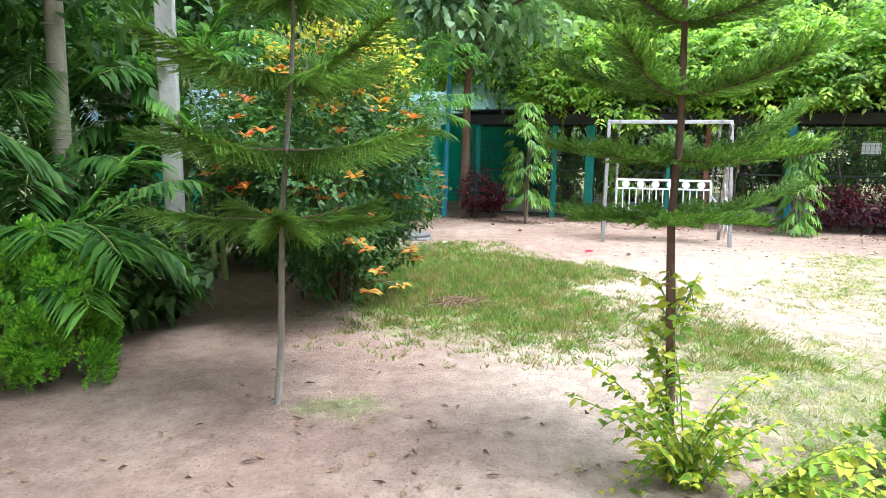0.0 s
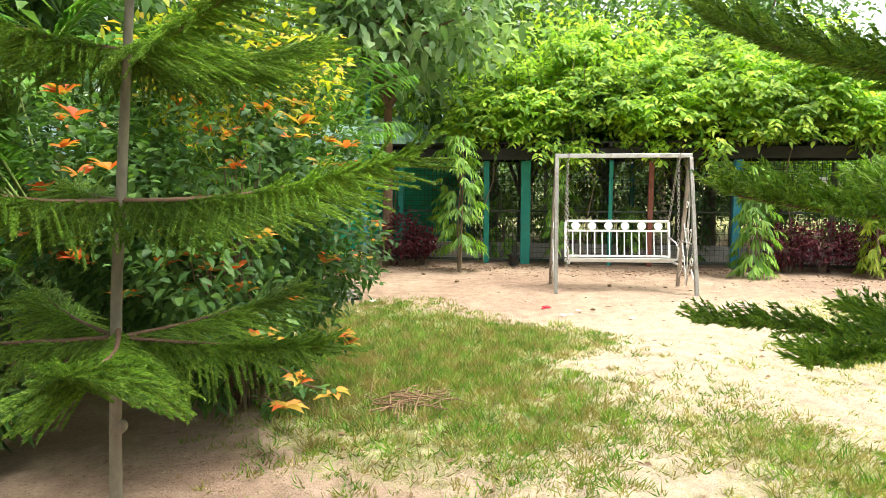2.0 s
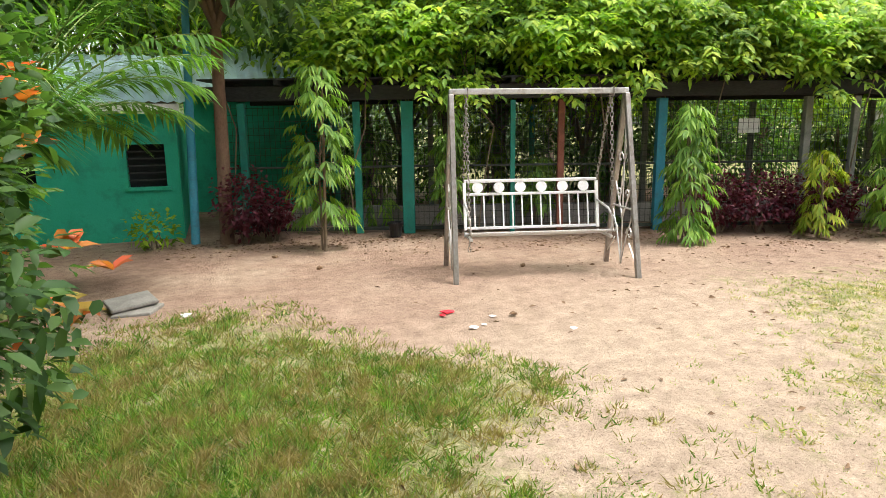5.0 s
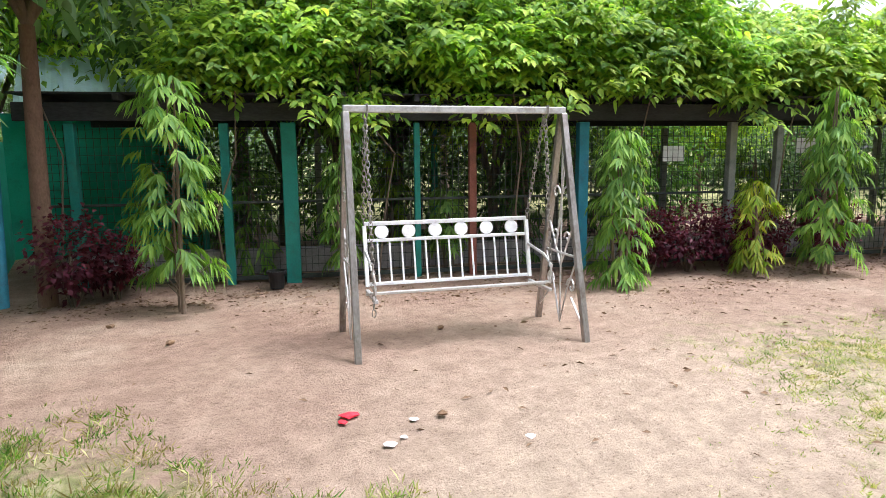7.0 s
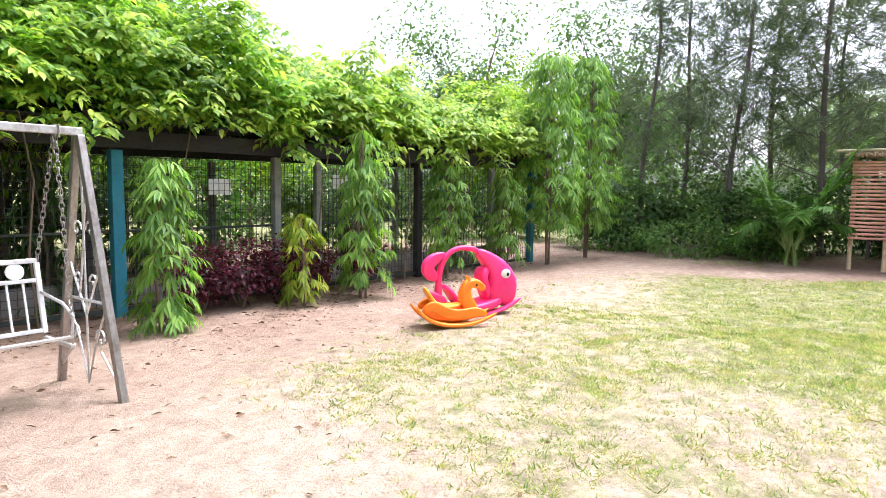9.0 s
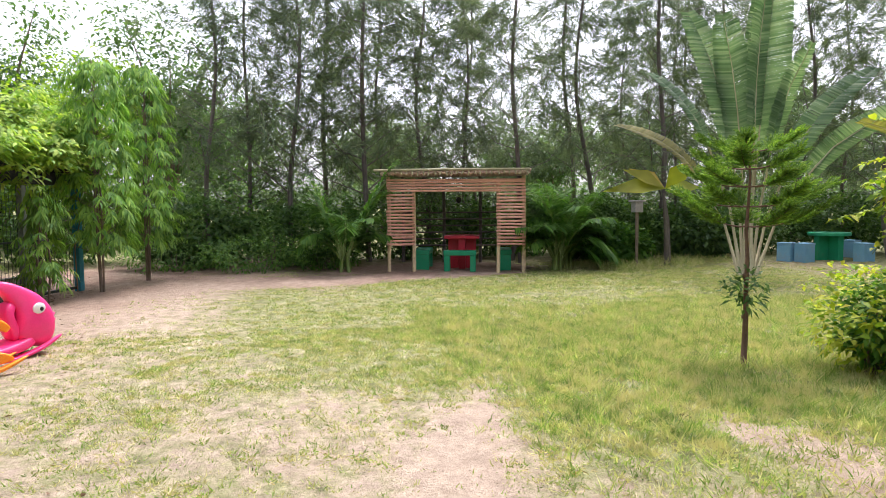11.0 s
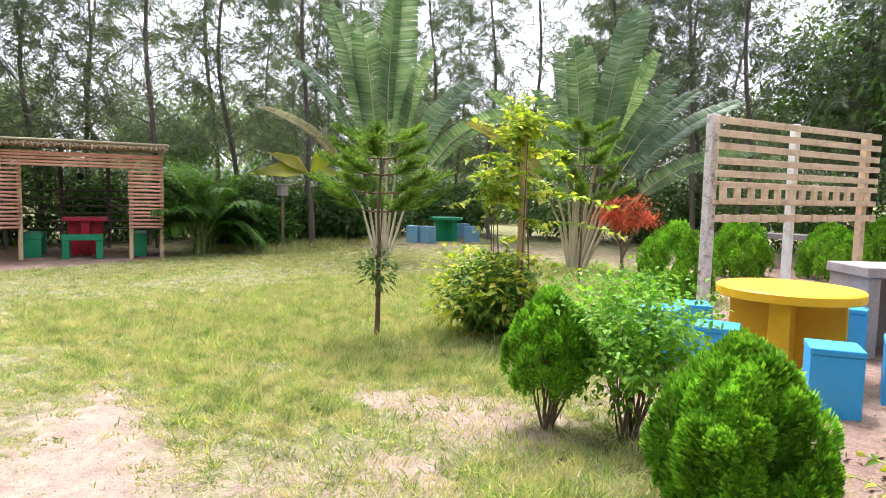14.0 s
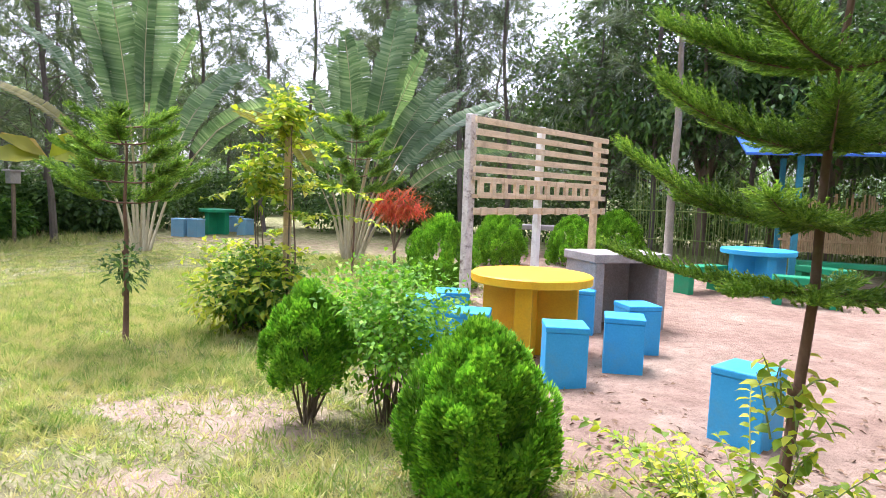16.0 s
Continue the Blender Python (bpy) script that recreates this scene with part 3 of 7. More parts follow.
def ravenala(name, x, y, turn, leaves, label, seed, stem=2.0, blade=2.1, spread=60, tilt_fan=0.0):
    """A traveller's palm: a flat fan of long stalks, each with a torn paddle."""
    rng = np.random.default_rng(seed)
    ob = thing(name, pose(x, y, 0, 0, 0, turn), label, "palm")
    for k in range(leaves):
        f = k / (leaves - 1) * 2 - 1
        ang = radians(tilt_fan + spread * math.copysign(abs(f) ** 1.6, f) + rng.uniform(-4, 4))
        d = Vector((math.sin(ang), rng.uniform(-0.12, 0.12), math.cos(ang))).normalized()
        o = Vector((0.16 * f, rng.uniform(-0.08, 0.08), 0.02))
        st = stem * rng.uniform(0.82, 1.05) * (1 - 0.15 * abs(f))
        bl = blade * rng.uniform(0.8, 1.1) * (1 - 0.35 * abs(f))
        bm = bmesh.new()
        d0 = Vector((math.sin(0.55 * ang), d.y, math.cos(0.55 * ang))).normalized()
        foot = o + d0 * st * 0.5
        o = foot - d * st * 0.5
        sag = Vector((math.copysign(1, f) * abs(f), 0, -0.6 * abs(f)))
        tube(bm, [foot - d0 * st * 0.5, foot, o + d * st], [0.036, 0.026, 0.020], 8)
        stalk = part("stalk", bm, stalk_pale, ob, smooth=True)
        side = Vector((d.z, 0, -d.x)).normalized()
        tilt = rng.uniform(-0.9, 0.9)
        side = (side * math.cos(tilt) + Vector((0, 1, 0)) * math.sin(tilt)).normalized()
        nrm = d.cross(side)
        w = bl * (0.125 if abs(f) < 0.5 else 0.11)
        verts, faces = [], []
        segs = 26
        mid = lambda s: o + d * (st - 0.02 + bl * s) + sag * ((0.18 + 0.25 * abs(f)) * bl * s * s) 
        for e in (1, -1):
            s0 = 0.0
            while s0 < 1:
                s1 = min(1.0, s0 + rng.uniform(0.006, 0.018))
                tear = 0.006 if rng.uniform(0, 1) < 0.05 else 0.0006
                drop = rng.uniform(0.0, 0.16) + (0.15 if rng.uniform(0, 1) < 0.1 else 0.0)
                n0 = len(verts)
                prof = lambda s: w * (0.25 + 0.75 * math.sin(math.pi * min(1, 0.12 + 0.80 * s)) ** 0.6) * (1 if s < 0.93 else 0.75)
                steps = 1
                for j in range(steps + 1):
                    s = s0 + (s1 - tear - s0) * j / steps
                    hw = prof(s)
                    slope = d * (0.10 * hw)
                    verts += [mid(s), mid(s) + side * (e * hw * 0.55) + nrm * (0.16 * hw) + slope, mid(s) + side * (e * hw) + nrm * (0.10 * hw - drop * hw) + slope * 2.2]
                for j in range(steps):
                    for q in range(2):
                        a = n0 + 3 * j + q
                        faces.append((a, a + 1, a + 4, a + 3) if e > 0 else (a, a + 3, a + 4, a + 1))
                s0 = s1
        me = mesh_of("blade", [tuple(v) for v in verts], faces)
        part_mesh("blade", me, LEAF["withered_fan"] if k == leaves - 1 else LEAF["ravenala"], stalk)
        bm = bmesh.new()
        tube(bm, [mid(s) - nrm * 0.004 for s in (0, 0.3, 0.6, 1)], [0.021, 0.016, 0.011, 0.004], 6)
        part("midrib", bm, stalk_pale, stalk, smooth=True)
    return ob


def casuarina_meshes(seed, height, low, needles=11500, r0=0.062):
    rng = np.random.default_rng(seed)
    bm = bmesh.new()
    w = rng.uniform(-0.35, 0.35, 4)
    axis = lambda s: Vector((float(w[0] * math.sin(3 * s) + 0.12 * math.sin(11 * s + w[2])), float(w[1] * math.sin(2.3 * s) + 0.12 * math.sin(9 * s)), height * float(s) - 0.05))
    tube(bm, [axis(s) for s in np.linspace(0, 1, 15)], [r0 * (1.05 - s) + 0.012 for s in np.linspace(0, 1, 15)], 8)
    base, along = [], []
    nb = int(height * 4.6)
    m = int(needles / nb)
    for k in range(nb):
        s = low + (0.98 - low) * (k + rng.uniform(0, 1)) / nb
        o = axis(s)
        a = k * 2.4 + rng.uniform(-0.6, 0.6)
        L = float((2.0 * (1 - s) ** 0.6 + 0.5) * rng.uniform(0.5, 1.2))
        out = Vector((math.cos(a), math.sin(a), 0))
        pts = [o, o + out * L * 0.5 + Vector((0, 0, L * rng.uniform(0.15, 0.5))), o + out * L + Vector((rng.normal() * 0.15, rng.normal() * 0.15, L * rng.uniform(0.2, 1.0)))]
        tube(bm, pts, [0.020 * (1.15 - s), 0.012 * (1.15 - s), 0.004], 4)
        nt = 11
        tw = rng.normal(size=(nt, 3)) * np.array([0.30, 0.30, 0.22]) * L ** 0.5 + np.array(out) * 0.1
        sub = rng.integers(0, nt, m)
        gg = np.linspace(0.22, 1.0, nt)[sub][:, None]
        P = np.array(pts)
        q = np.where(gg < 0.5, P[0] + (P[1] - P[0]) * gg * 2, P[1] + (P[2] - P[1]) * (gg * 2 - 1))
        g = rng.uniform(0.0, 1.0, (m, 1))
        base.append(q + tw[sub] * g + rng.normal(size=(m, 3)) * 0.05)
        along.append(np.array(out) * 0.35 + tw[sub] * 1.6 + rng.normal(size=(m, 3)) * 0.4 + np.array([0, 0, 0.1]))
    trunk = bpy.data.meshes.new("trunk")
    bm.to_mesh(trunk)
    bm.free()
    trunk.materials.append(bark_dark)
    trunk.shade_smooth()
    base, along = np.concatenate(base), np.concatenate(along)
    crown = strips("crown", base, along, rng.uniform(0.18, 0.40, len(base)), 0.026, rng, 0.4)
    crown.materials.append(LEAF["casuarina"])
    return trunk, crown


def broadleaf_meshes(seed, height, reach, z0, leaves, ln, wd, material, trunk_mat, trunk_r=0.12, limbs=9):
    rng = np.random.default_rng(seed)
    bm = bmesh.new()
    fork = Vector((0.05, 0.05, z0 * 0.9))
    tube(bm, [(0, 0, -0.05), (0.03, -0.02, z0 * 0.5), fork], [trunk_r * 1.15, trunk_r, trunk_r * 0.85], 10)
    tips = []
    for k in range(limbs):
        a = 2 * math.pi * k / limbs + rng.uniform(-0.3, 0.3)
        e = Vector((reach * rng.uniform(0.35, 0.85) * math.cos(a), reach * rng.uniform(0.35, 0.85) * math.sin(a), z0 + (height - z0) * rng.uniform(0.25, 0.95)))
        mid = fork.lerp(e, 0.5) + Vector((0, 0, 0.15 * (height - z0)))
        tube(bm, [fork, mid, e], [trunk_r * 0.5, trunk_r * 0.28, 0.01], 6)
        tips += [mid, e, mid.lerp(e, 0.5)]
    trunk = bpy.data.meshes.new("trunk")
    bm.to_mesh(trunk)
    bm.free()
    trunk.materials.append(trunk_mat)
    trunk.shade_smooth()
    nc = max(30, leaves // 45)
    c = np.array([tips[i % len(tips)] for i in range(nc)]) + rng.normal(size=(nc, 3)) * np.array([0.22, 0.22, 0.16]) * reach
    idx = rng.integers(0, nc, leaves)
    p = c[idx] + rng.normal(size=(leaves, 3)) * 0.13 * reach
    d = unit(p - np.array([0, 0, (z0 + height) / 2]))
    al = unit(d * 0.6 + dirs(rng, leaves, -0.1))
    crown = blades("crown", p, al, np.array([0, 0, 1.0]) + rng.normal(size=p.shape) * 0.45, rng.uniform(0.7, 1.25, leaves) * ln, rng.uniform(0.8, 1.2, leaves) * wd, 0.35, oval=ln > 0.23 and leaves < 6000)
    crown.materials.append(material)
    return trunk, crown


def tree(name, m, meshes, label, category="tree", group="", scale=1.0):
    ob = thing(name, m @ Matrix.Scale(scale, 4), label, category, group)
    for nm, me in zip(("trunk", "crown"), meshes):
        c = new(nm, me)
        c.parent = ob
    return ob


# ---- ground ----
def turf(x, y):
    """How thick the grass grows at a place: 0 bare soil, 1 full."""
    g = lambda cx, cy, rx, ry, k=1.0: k * np.exp(-(((x - cx) / rx) ** 2 + ((y - cy) / ry) ** 2) ** 2)
    v = g(0.15, 7.2, 1.3, 2.3, 0.85) + g(10.0, 0.6, 6.0, 3.6, 0.75) + g(6.6, 2.2, 2.6, 2.2, 0.55) + g(11.5, 4.4, 3.8, 2.2, 0.34)
    v = v + g(6.5, 6.8, 2.8, 2.2, 0.16) + g(2.4, 3.6, 0.9, 1.5, 0.30) + g(8.5, -3.5, 2.8, 2.4, 0.55) + g(3.2, 2.6, 1.3, 0.9, 0.35) + g(13.5, -2.0, 3.5, 2.5, 0.5)
    v = v + 0.27 / (1 + np.exp(-(x - 4.2 + 0.28 * (y - 3)) * 2.2)) / (1 + np.exp((y + 0.31 * x - 11.3) * 2.0)) + 0.12 / (1 + np.exp(-(x - 0.9) * 3)) / (1 + np.exp((y - 6.5) * 1.5)) + np.clip((np.hypot(x - 6, y - 3) - 13) / 6, 0, 1)
    v = v + g(-0.6, 3.55, 0.35, 0.2, 0.5) + g(1.7, 7.6, 0.6, 0.6, 0.35) + g(1.6, 5.2, 0.9, 1.2, 0.14)
    v = v - g(4.3, 2.5, 0.9, 0.55, 0.75) - g(2.2, -0.6, 2.0, 2.2, 0.9) - g(5.6, 4.9, 0.8, 1.7, 0.12) - g(13.5, 5.0, 2.6, 0.7, 0.35)
    v = v - g(15.9, 2.3, 1.5, 2.2, 1.2) - g(14.1, 5.6, 0.8, 3.4, 0.7) - g(14.6, 2.4, 0.35, 1.9, 0.8)
    v = v - 0.42 * np.exp(-((y - 4.55 + 0.40 * (x - 5.2)) / (0.28 + 0.05 * np.sin(3 * x))) ** 2) / (1 + np.exp(-(x - 3.4) * 3)) / (1 + np.exp((x - 12.5) * 2))
    v = v - g(5.0, 2.85, 0.5, 0.22, 0.4) - g(3.75, 3.35, 0.35, 0.2, 0.3) - g(6.0, 6.6, 2.6, 2.0, 0.10)
    v = v - g(2.9, 9.4, 1.7, 1.2, 0.3) - g(3.4, 8.2, 1.3, 1.2, 0.2)
    return np.clip(v, 0, 1)


def patches(x, y, size, seed):
    """Smooth random values from 0 to 1 over the plan, in patches of that size."""
    lattice = np.random.default_rng(seed).uniform(0, 1, (64, 64))
    u, v = np.asarray(x) / size + 100.0, np.asarray(y) / size + 100.0
    i, j = np.floor(u).astype(int), np.floor(v).astype(int)
    f, g = u - i, v - j
    f, g = f * f * (3 - 2 * f), g * g * (3 - 2 * g)
    at_ = lambda a, b: lattice[a % 64, b % 64]
    return (at_(i, j) * (1 - f) + at_(i + 1, j) * f) * (1 - g) + (at_(i, j + 1) * (1 - f) + at_(i + 1, j + 1) * f) * g


def spacing(lo, hi, step):
    a = list(np.arange(lo, hi, step))
    w, far = step, hi
    while far < 420:
        a.append(far)
        w *= 1.6
        far += w
    a.append(420)
    w, near = step, lo
    while near > -420:
        w *= 1.6
        near -= w
        a.insert(0, max(near, -420))
    return np.array(a)


def relief(x, y):
    return 0.05 * (patches(x, y, 1.7, 81) - 0.5) + 0.024 * (patches(x + 0.6 * y, y - 0.6 * x, 0.6, 82) - 0.5)


gx, gy = spacing(-9, 26, 0.16), spacing(-16, 18, 0.16)
GX, GY = np.meshgrid(gx, gy, indexing="ij")
near = np.exp(-(np.hypot(GX - 6, GY - 3) / 24) ** 4)
GZ = (relief(GX, GY) + np.random.default_rng(5).normal(size=GX.shape) * 0.004) * near
ids = np.arange(GX.size).reshape(GX.shape)
quads = np.stack([ids[:-1, :-1], ids[1:, :-1], ids[1:, 1:], ids[:-1, 1:]], -1).reshape(-1, 4)
gm = mesh_of("ground", np.stack([GX, GY, GZ], -1).reshape(-1, 3), quads)
gm.shade_smooth()
at = gm.attributes.new("turf", "FLOAT", "POINT")
at.data.foreach_set("value", turf(GX, GY).ravel().astype(np.float32))
pg = lambda cx, cy, rx, ry: np.exp(-(((GX - cx) / rx) ** 2 + ((GY - cy) / ry) ** 2))
# Pale sandy soil, raised further to carry sunlight on the open ground.
pale_sunlit_v = np.clip(0.9 * pg(0.75, 3.6, 0.55, 1.9) + 0.7 * pg(2.2, 6.6, 0.9, 1.8) + 0.9 * pg(4.2, 7.0, 2.6, 2.6) + 0.9 * pg(7.5, 6.0, 4.0, 2.4) + 0.7 * pg(2.2, 4.6, 1.4, 2.2) + 0.6 * pg(4.3, 2.5, 1.3, 0.9) + 0.7 * pg(10.5, 7.2, 4.0, 1.3) + 0.5 * pg(9.5, 3.0, 4.0, 2.5), 0, 1)
at = gm.attributes.new("pale", "FLOAT", "POINT")
at.data.foreach_set("value", pale_sunlit_v.ravel().astype(np.float32))
soil, n, l, p = nodes_of("soil_and_turf")
pal_att = n.new("ShaderNodeAttribute")
pal_att.attribute_name = "pale"
att = n.new("ShaderNodeAttribute")
att.attribute_name = "turf"
broad, fine, speck = noise_node(n, l, 0.7, 6, 0.65), noise_node(n, l, 6.0, 8, 0.75), noise_node(n, l, 48.0, 5, 0.7)
dirt = ramp(n, l, broad.outputs[0], [(0.32, (0.29, 0.188, 0.142)), (0.5, (0.36, 0.25, 0.188)), (0.68, (0.445, 0.337, 0.256))]).outputs[0]
dirt = mixed(n, l, pal_att.outputs["Fac"], dirt, (0.495, 0.39, 0.296))
dirt = mixed(n, l, 1.0, dirt, ramp(n, l, fine.outputs[0], [(0.32, (0.68, 0.66, 0.64)), (0.68, (1.20, 1.19, 1.17))]).outputs[0], "MULTIPLY")
grit = ramp(n, l, speck.outputs[0], [(0.32, (0.45, 0.41, 0.37)), (0.42, (1, 1, 1)), (0.62, (1, 1, 1)), (0.72, (1.5, 1.5, 1.48))]).outputs[0]
dirt = mixed(n, l, 0.8, dirt, grit, "MULTIPLY")
sward = ramp(n, l, fine.outputs[0], [(0.34, (0.11, 0.13, 0.045)), (0.5, (0.23, 0.25, 0.09)), (0.66, (0.44, 0.40, 0.23))]).outputs[0]
patchy = n.new("ShaderNodeTexNoise")
co = n.new("ShaderNodeTexCoord")
l.new(co.outputs["Object"], patchy.inputs["Vector"])
patchy.inputs["Scale"].default_value, patchy.inputs["Detail"].default_value, patchy.inputs["Roughness"].default_value = 4.2, 10, 0.82
add = n.new("ShaderNodeMath")
add.operation = "MULTIPLY_ADD"
l.new(att.outputs["Fac"], add.inputs[0])
add.inputs[1].default_value = 0.62
l.new(patchy.outputs[0], add.inputs[2])
cover = ramp(n, l, add.outputs[0], [(0.62, (0, 0, 0)), (0.82, (0.85, 0.85, 0.85))]).outputs[0]
l.new(mixed(n, l, cover, dirt, sward), p.inputs["Base Color"])
p.inputs["Roughness"].default_value = 0.95
p.inputs["Specular IOR Level"].default_value = 0.15
h = n.new("ShaderNodeMath")
h.operation = "ADD"
l.new(fine.outputs[0], h.inputs[0])
l.new(speck.outputs[0], h.inputs[1])
bumped(n, l, p, h.outputs[0], 0.9, 0.03)
ground = part_mesh("ground", gm, soil)
tagged(ground, "pinkish bare soil with patches of short grass", "ground", kind="structure")


def grass(name, x0, x1, y0, y1, tufts, hmin, hmax, seed, label, power=1.3, wide=0.009, each=12, spread=0.05, kind_="grass", flat=1.0):
    """Short grass in separate tufts, thick or thin as turf() says."""
    rng = np.random.default_rng(seed)
    x, y = rng.uniform(x0, x1, tufts), rng.uniform(y0, y1, tufts)
    clump = np.clip(0.5 * patches(x, y, 0.75, 71) + 0.3 * patches(x + y, y - x, 0.34, 72) + 0.35 * patches(x, y, 0.15, 73) - 0.08, 0, 1)
    keep = rng.uniform(0, 1, tufts) < turf(x, y) ** power * (0.06 + 2.6 * clump ** 1.9)
    x, y = np.repeat(x[keep], each), np.repeat(y[keep], each)
    size = np.repeat(rng.uniform(0.5, 1.3, keep.sum()), each)
    k = len(x)
    a, r = rng.uniform(0, 6.28, k), spread * rng.uniform(0, 1, k) ** 0.5 * size
    px, py = x + r * np.cos(a), y + r * np.sin(a)
    b = np.stack([px, py, relief(px, py) - 0.006], 1)
    al = unit(np.stack([np.cos(a) * 0.8 * r / spread + rng.normal(size=k) * 0.45, np.sin(a) * 0.8 * r / spread + rng.normal(size=k) * 0.45, np.full(k, flat)], 1))
    ob = part_mesh(name, strips(name, b, al, rng.uniform(hmin, hmax, k) * size * (0.55 + 0.6 * turf(px, py)), wide, rng, 0.2), LEAF[kind_])
    return tagged(ob, label, "grass", kind="stuff")


grass("lawn_grass", -1.4, 2.6, 4.2, 10.2, 30000, 0.05, 0.14, 11, "thick tufted grass beside the bare path", 1.1, 0.010, 10, kind_="meadow")
grass("lawn_grass", 1.5, 9.0, -1.0, 9.0, 60000, 0.025, 0.08, 12, "thin short lawn grass on pale soil", 1.1, 0.012, 9, 0.045)
grass("lawn_grass", 8.0, 17.0, -6.0, 8.5, 34000, 0.03, 0.075, 13, "short green lawn before the bamboo hut", 1.1, 0.014, 8, 0.07)
grass("lawn_grass", 3.0, 10.0, -6.5, 4.2, 17000, 0.06, 0.16, 14, "taller grass round the young trees", 1.3, 0.013, 9, 0.06)

grass("dry_grass", 1.5, 9.5, 0.5, 8.5, 26000, 0.03, 0.075, 15, "pale dry straw lying between the grass", 0.5, 0.009, 7, 0.07, kind_="straw", flat=0.22)
grass("dry_grass", -1.3, 2.2, 4.6, 10.0, 3600, 0.03, 0.09, 16, "brown dry straw lying between the grass", 0.6, 0.009, 7, 0.06, kind_="straw", flat=0.3)


def tall_tufts(seed, spots, label):
    rng = np.random.default_rng(seed)
    b, al, ln = [], [], []
    for x, y, r, k, hh in spots:
        a, q = rng.uniform(0, 6.28, k), r * rng.uniform(0, 1, k) ** 0.5
        b.append(np.stack([x + q * np.cos(a), y + q * np.sin(a), np.full(k, -0.01)], 1))
        al.append(np.stack([rng.normal(size=k) * 0.35, rng.normal(size=k) * 0.35, np.ones(k)], 1))
        ln.append(rng.uniform(0.4, 1, k) * hh)
    b, al, ln = np.concatenate(b), np.concatenate(al), np.concatenate(ln)
    ob = part_mesh("tall_grass", blades("tall_grass", b, al, rng.normal(size=b.shape), ln, 0.0095, 0.35, 0.1, 0.35), LEAF["grass"])
    return tagged(ob, label, "grass", kind="stuff")


tall_tufts(21, [(3.0, 2.6, 0.9, 420, 0.24), (4.6, 1.6, 0.7, 260, 0.30), (5.6, 1.2, 0.8, 420, 0.34), (6.3, 1.6, 0.5, 240, 0.28), (2.6, 3.1, 0.6, 260, 0.18), (5.2, 0.2, 0.8, 300, 0.34), (7.4, -1.5, 1.2, 400, 0.3), (3.7, 3.3, 0.8, 420, 0.13), (4.6, 3.2, 0.8, 420, 0.14), (5.2, 2.5, 0.7, 380, 0.18), (2.9, 3.5, 0.6, 300, 0.13), (4.0, 4.2, 0.8, 260, 0.10), (6.4, 3.0, 1.0, 380, 0.15), (7.6, 1.5, 1.1, 420, 0.2), (6.0, 0.0, 0.9, 300, 0.25), (2.75, 3.3, 0.45, 520, 0.22), (3.25, 2.85, 0.4, 420, 0.24), (3.0, 3.6, 0.5, 300, 0.14), (4.4, 1.9, 0.6, 360, 0.24), (5.3, 1.9, 0.8, 500, 0.22), (6.3, 2.2, 0.8, 420, 0.18)], "long bright grass blades round the shrubs")
tuft_rng = np.random.default_rng(25)
tall_tufts(25, [(tuft_rng.uniform(2.4, 7.5), tuft_rng.uniform(0.6, 4.4), tuft_rng.uniform(0.08, 0.25), 26, tuft_rng.uniform(0.08, 0.2)) for _ in range(150)], "scattered tufts of long green grass on the lawn")
tall_tufts(22, [(14.9, -1.6, 0.8, 700, 0.6), (15.4, -3.0, 1.0, 800, 0.6), (15.4, -0.6, 0.5, 300, 0.5), (15.8, -4.4, 0.8, 400, 0.5)], "tall strappy grass below the trees")
tall_tufts(23, [(1.9, 8.2, 0.12, 50, 0.16), (1.97, 7.9, 0.1, 40, 0.14), (-0.55, 3.55, 0.25, 60, 0.10), (1.75, 1.5, 0.15, 40, 0.16), (1.2, 8.75, 0.2, 40, 0.16), (0.6, 9.5, 0.3, 60, 0.14)], "small weed tufts on bare soil")


def litter_of_leaves(seed, spots):
    rng = np.random.default_rng(seed)
    b = []
    for x, y, rx, ry, k in spots:
        xx, yy = x + rx * rng.normal(size=k), y + ry * rng.normal(size=k)
        b.append(np.stack([xx, yy, relief(xx, yy) + 0.006], 1))
    b = np.concatenate(b)
    k = len(b)
    a = rng.uniform(0, 6.28, k)
    ob = part_mesh("fallen_leaves", blades("fallen_leaves", b, np.stack([np.cos(a), np.sin(a), 0.1 + 0 * a], 1), np.array([0, 0, 1.0]) + rng.normal(size=(k, 3)) * 0.4, rng.uniform(0.03, 0.08, k), 0.025, 0.0, 0.3), dry)
    return tagged(ob, "brown dry fallen leaves on the soil", "leaves", kind="stuff")


litter_of_leaves(31, [(2.0, 12.75, 1.3, 0.25, 420), (5.2, 11.75, 1.5, 0.22, 380), (8.5, 10.6, 1.8, 0.25, 420), (11.5, 9.8, 1.4, 0.25, 250), (0.2, 13.1, 0.7, 0.3, 160), (0.2, 5.8, 0.6, 0.6, 140), (-0.5, 2.8, 1.2, 1.4, 60), (6.0, 9.3, 2.2, 0.8, 160), (3.2, 8.0, 1.5, 1.2, 40), (1.8, -0.5, 1.8, 1.8, 60)])

# ---- garden swing ----
swing = thing("garden_swing", pose(3.42, 10.20, 0, 0, 0, -13), "galvanised steel garden swing with a hanging white bench", "swing")
HW, HD, TOPZ = 0.89, 0.47, 1.84


def bar(name, a, b, w, material, parent, label="", d=None):
    """A square tube from a to b."""
    a, b = Vector(a), Vector(b)
    bm = bmesh.new()
    turn = (b - a).to_track_quat("Z", "Y").to_matrix().to_4x4()
    c = (a + b) / 2
    box(bm, c.x, c.y, c.z, w, d or w, (b - a).length, min(w, d or w) * 0.12, turn)
    return part(name, bm, material, parent, label)


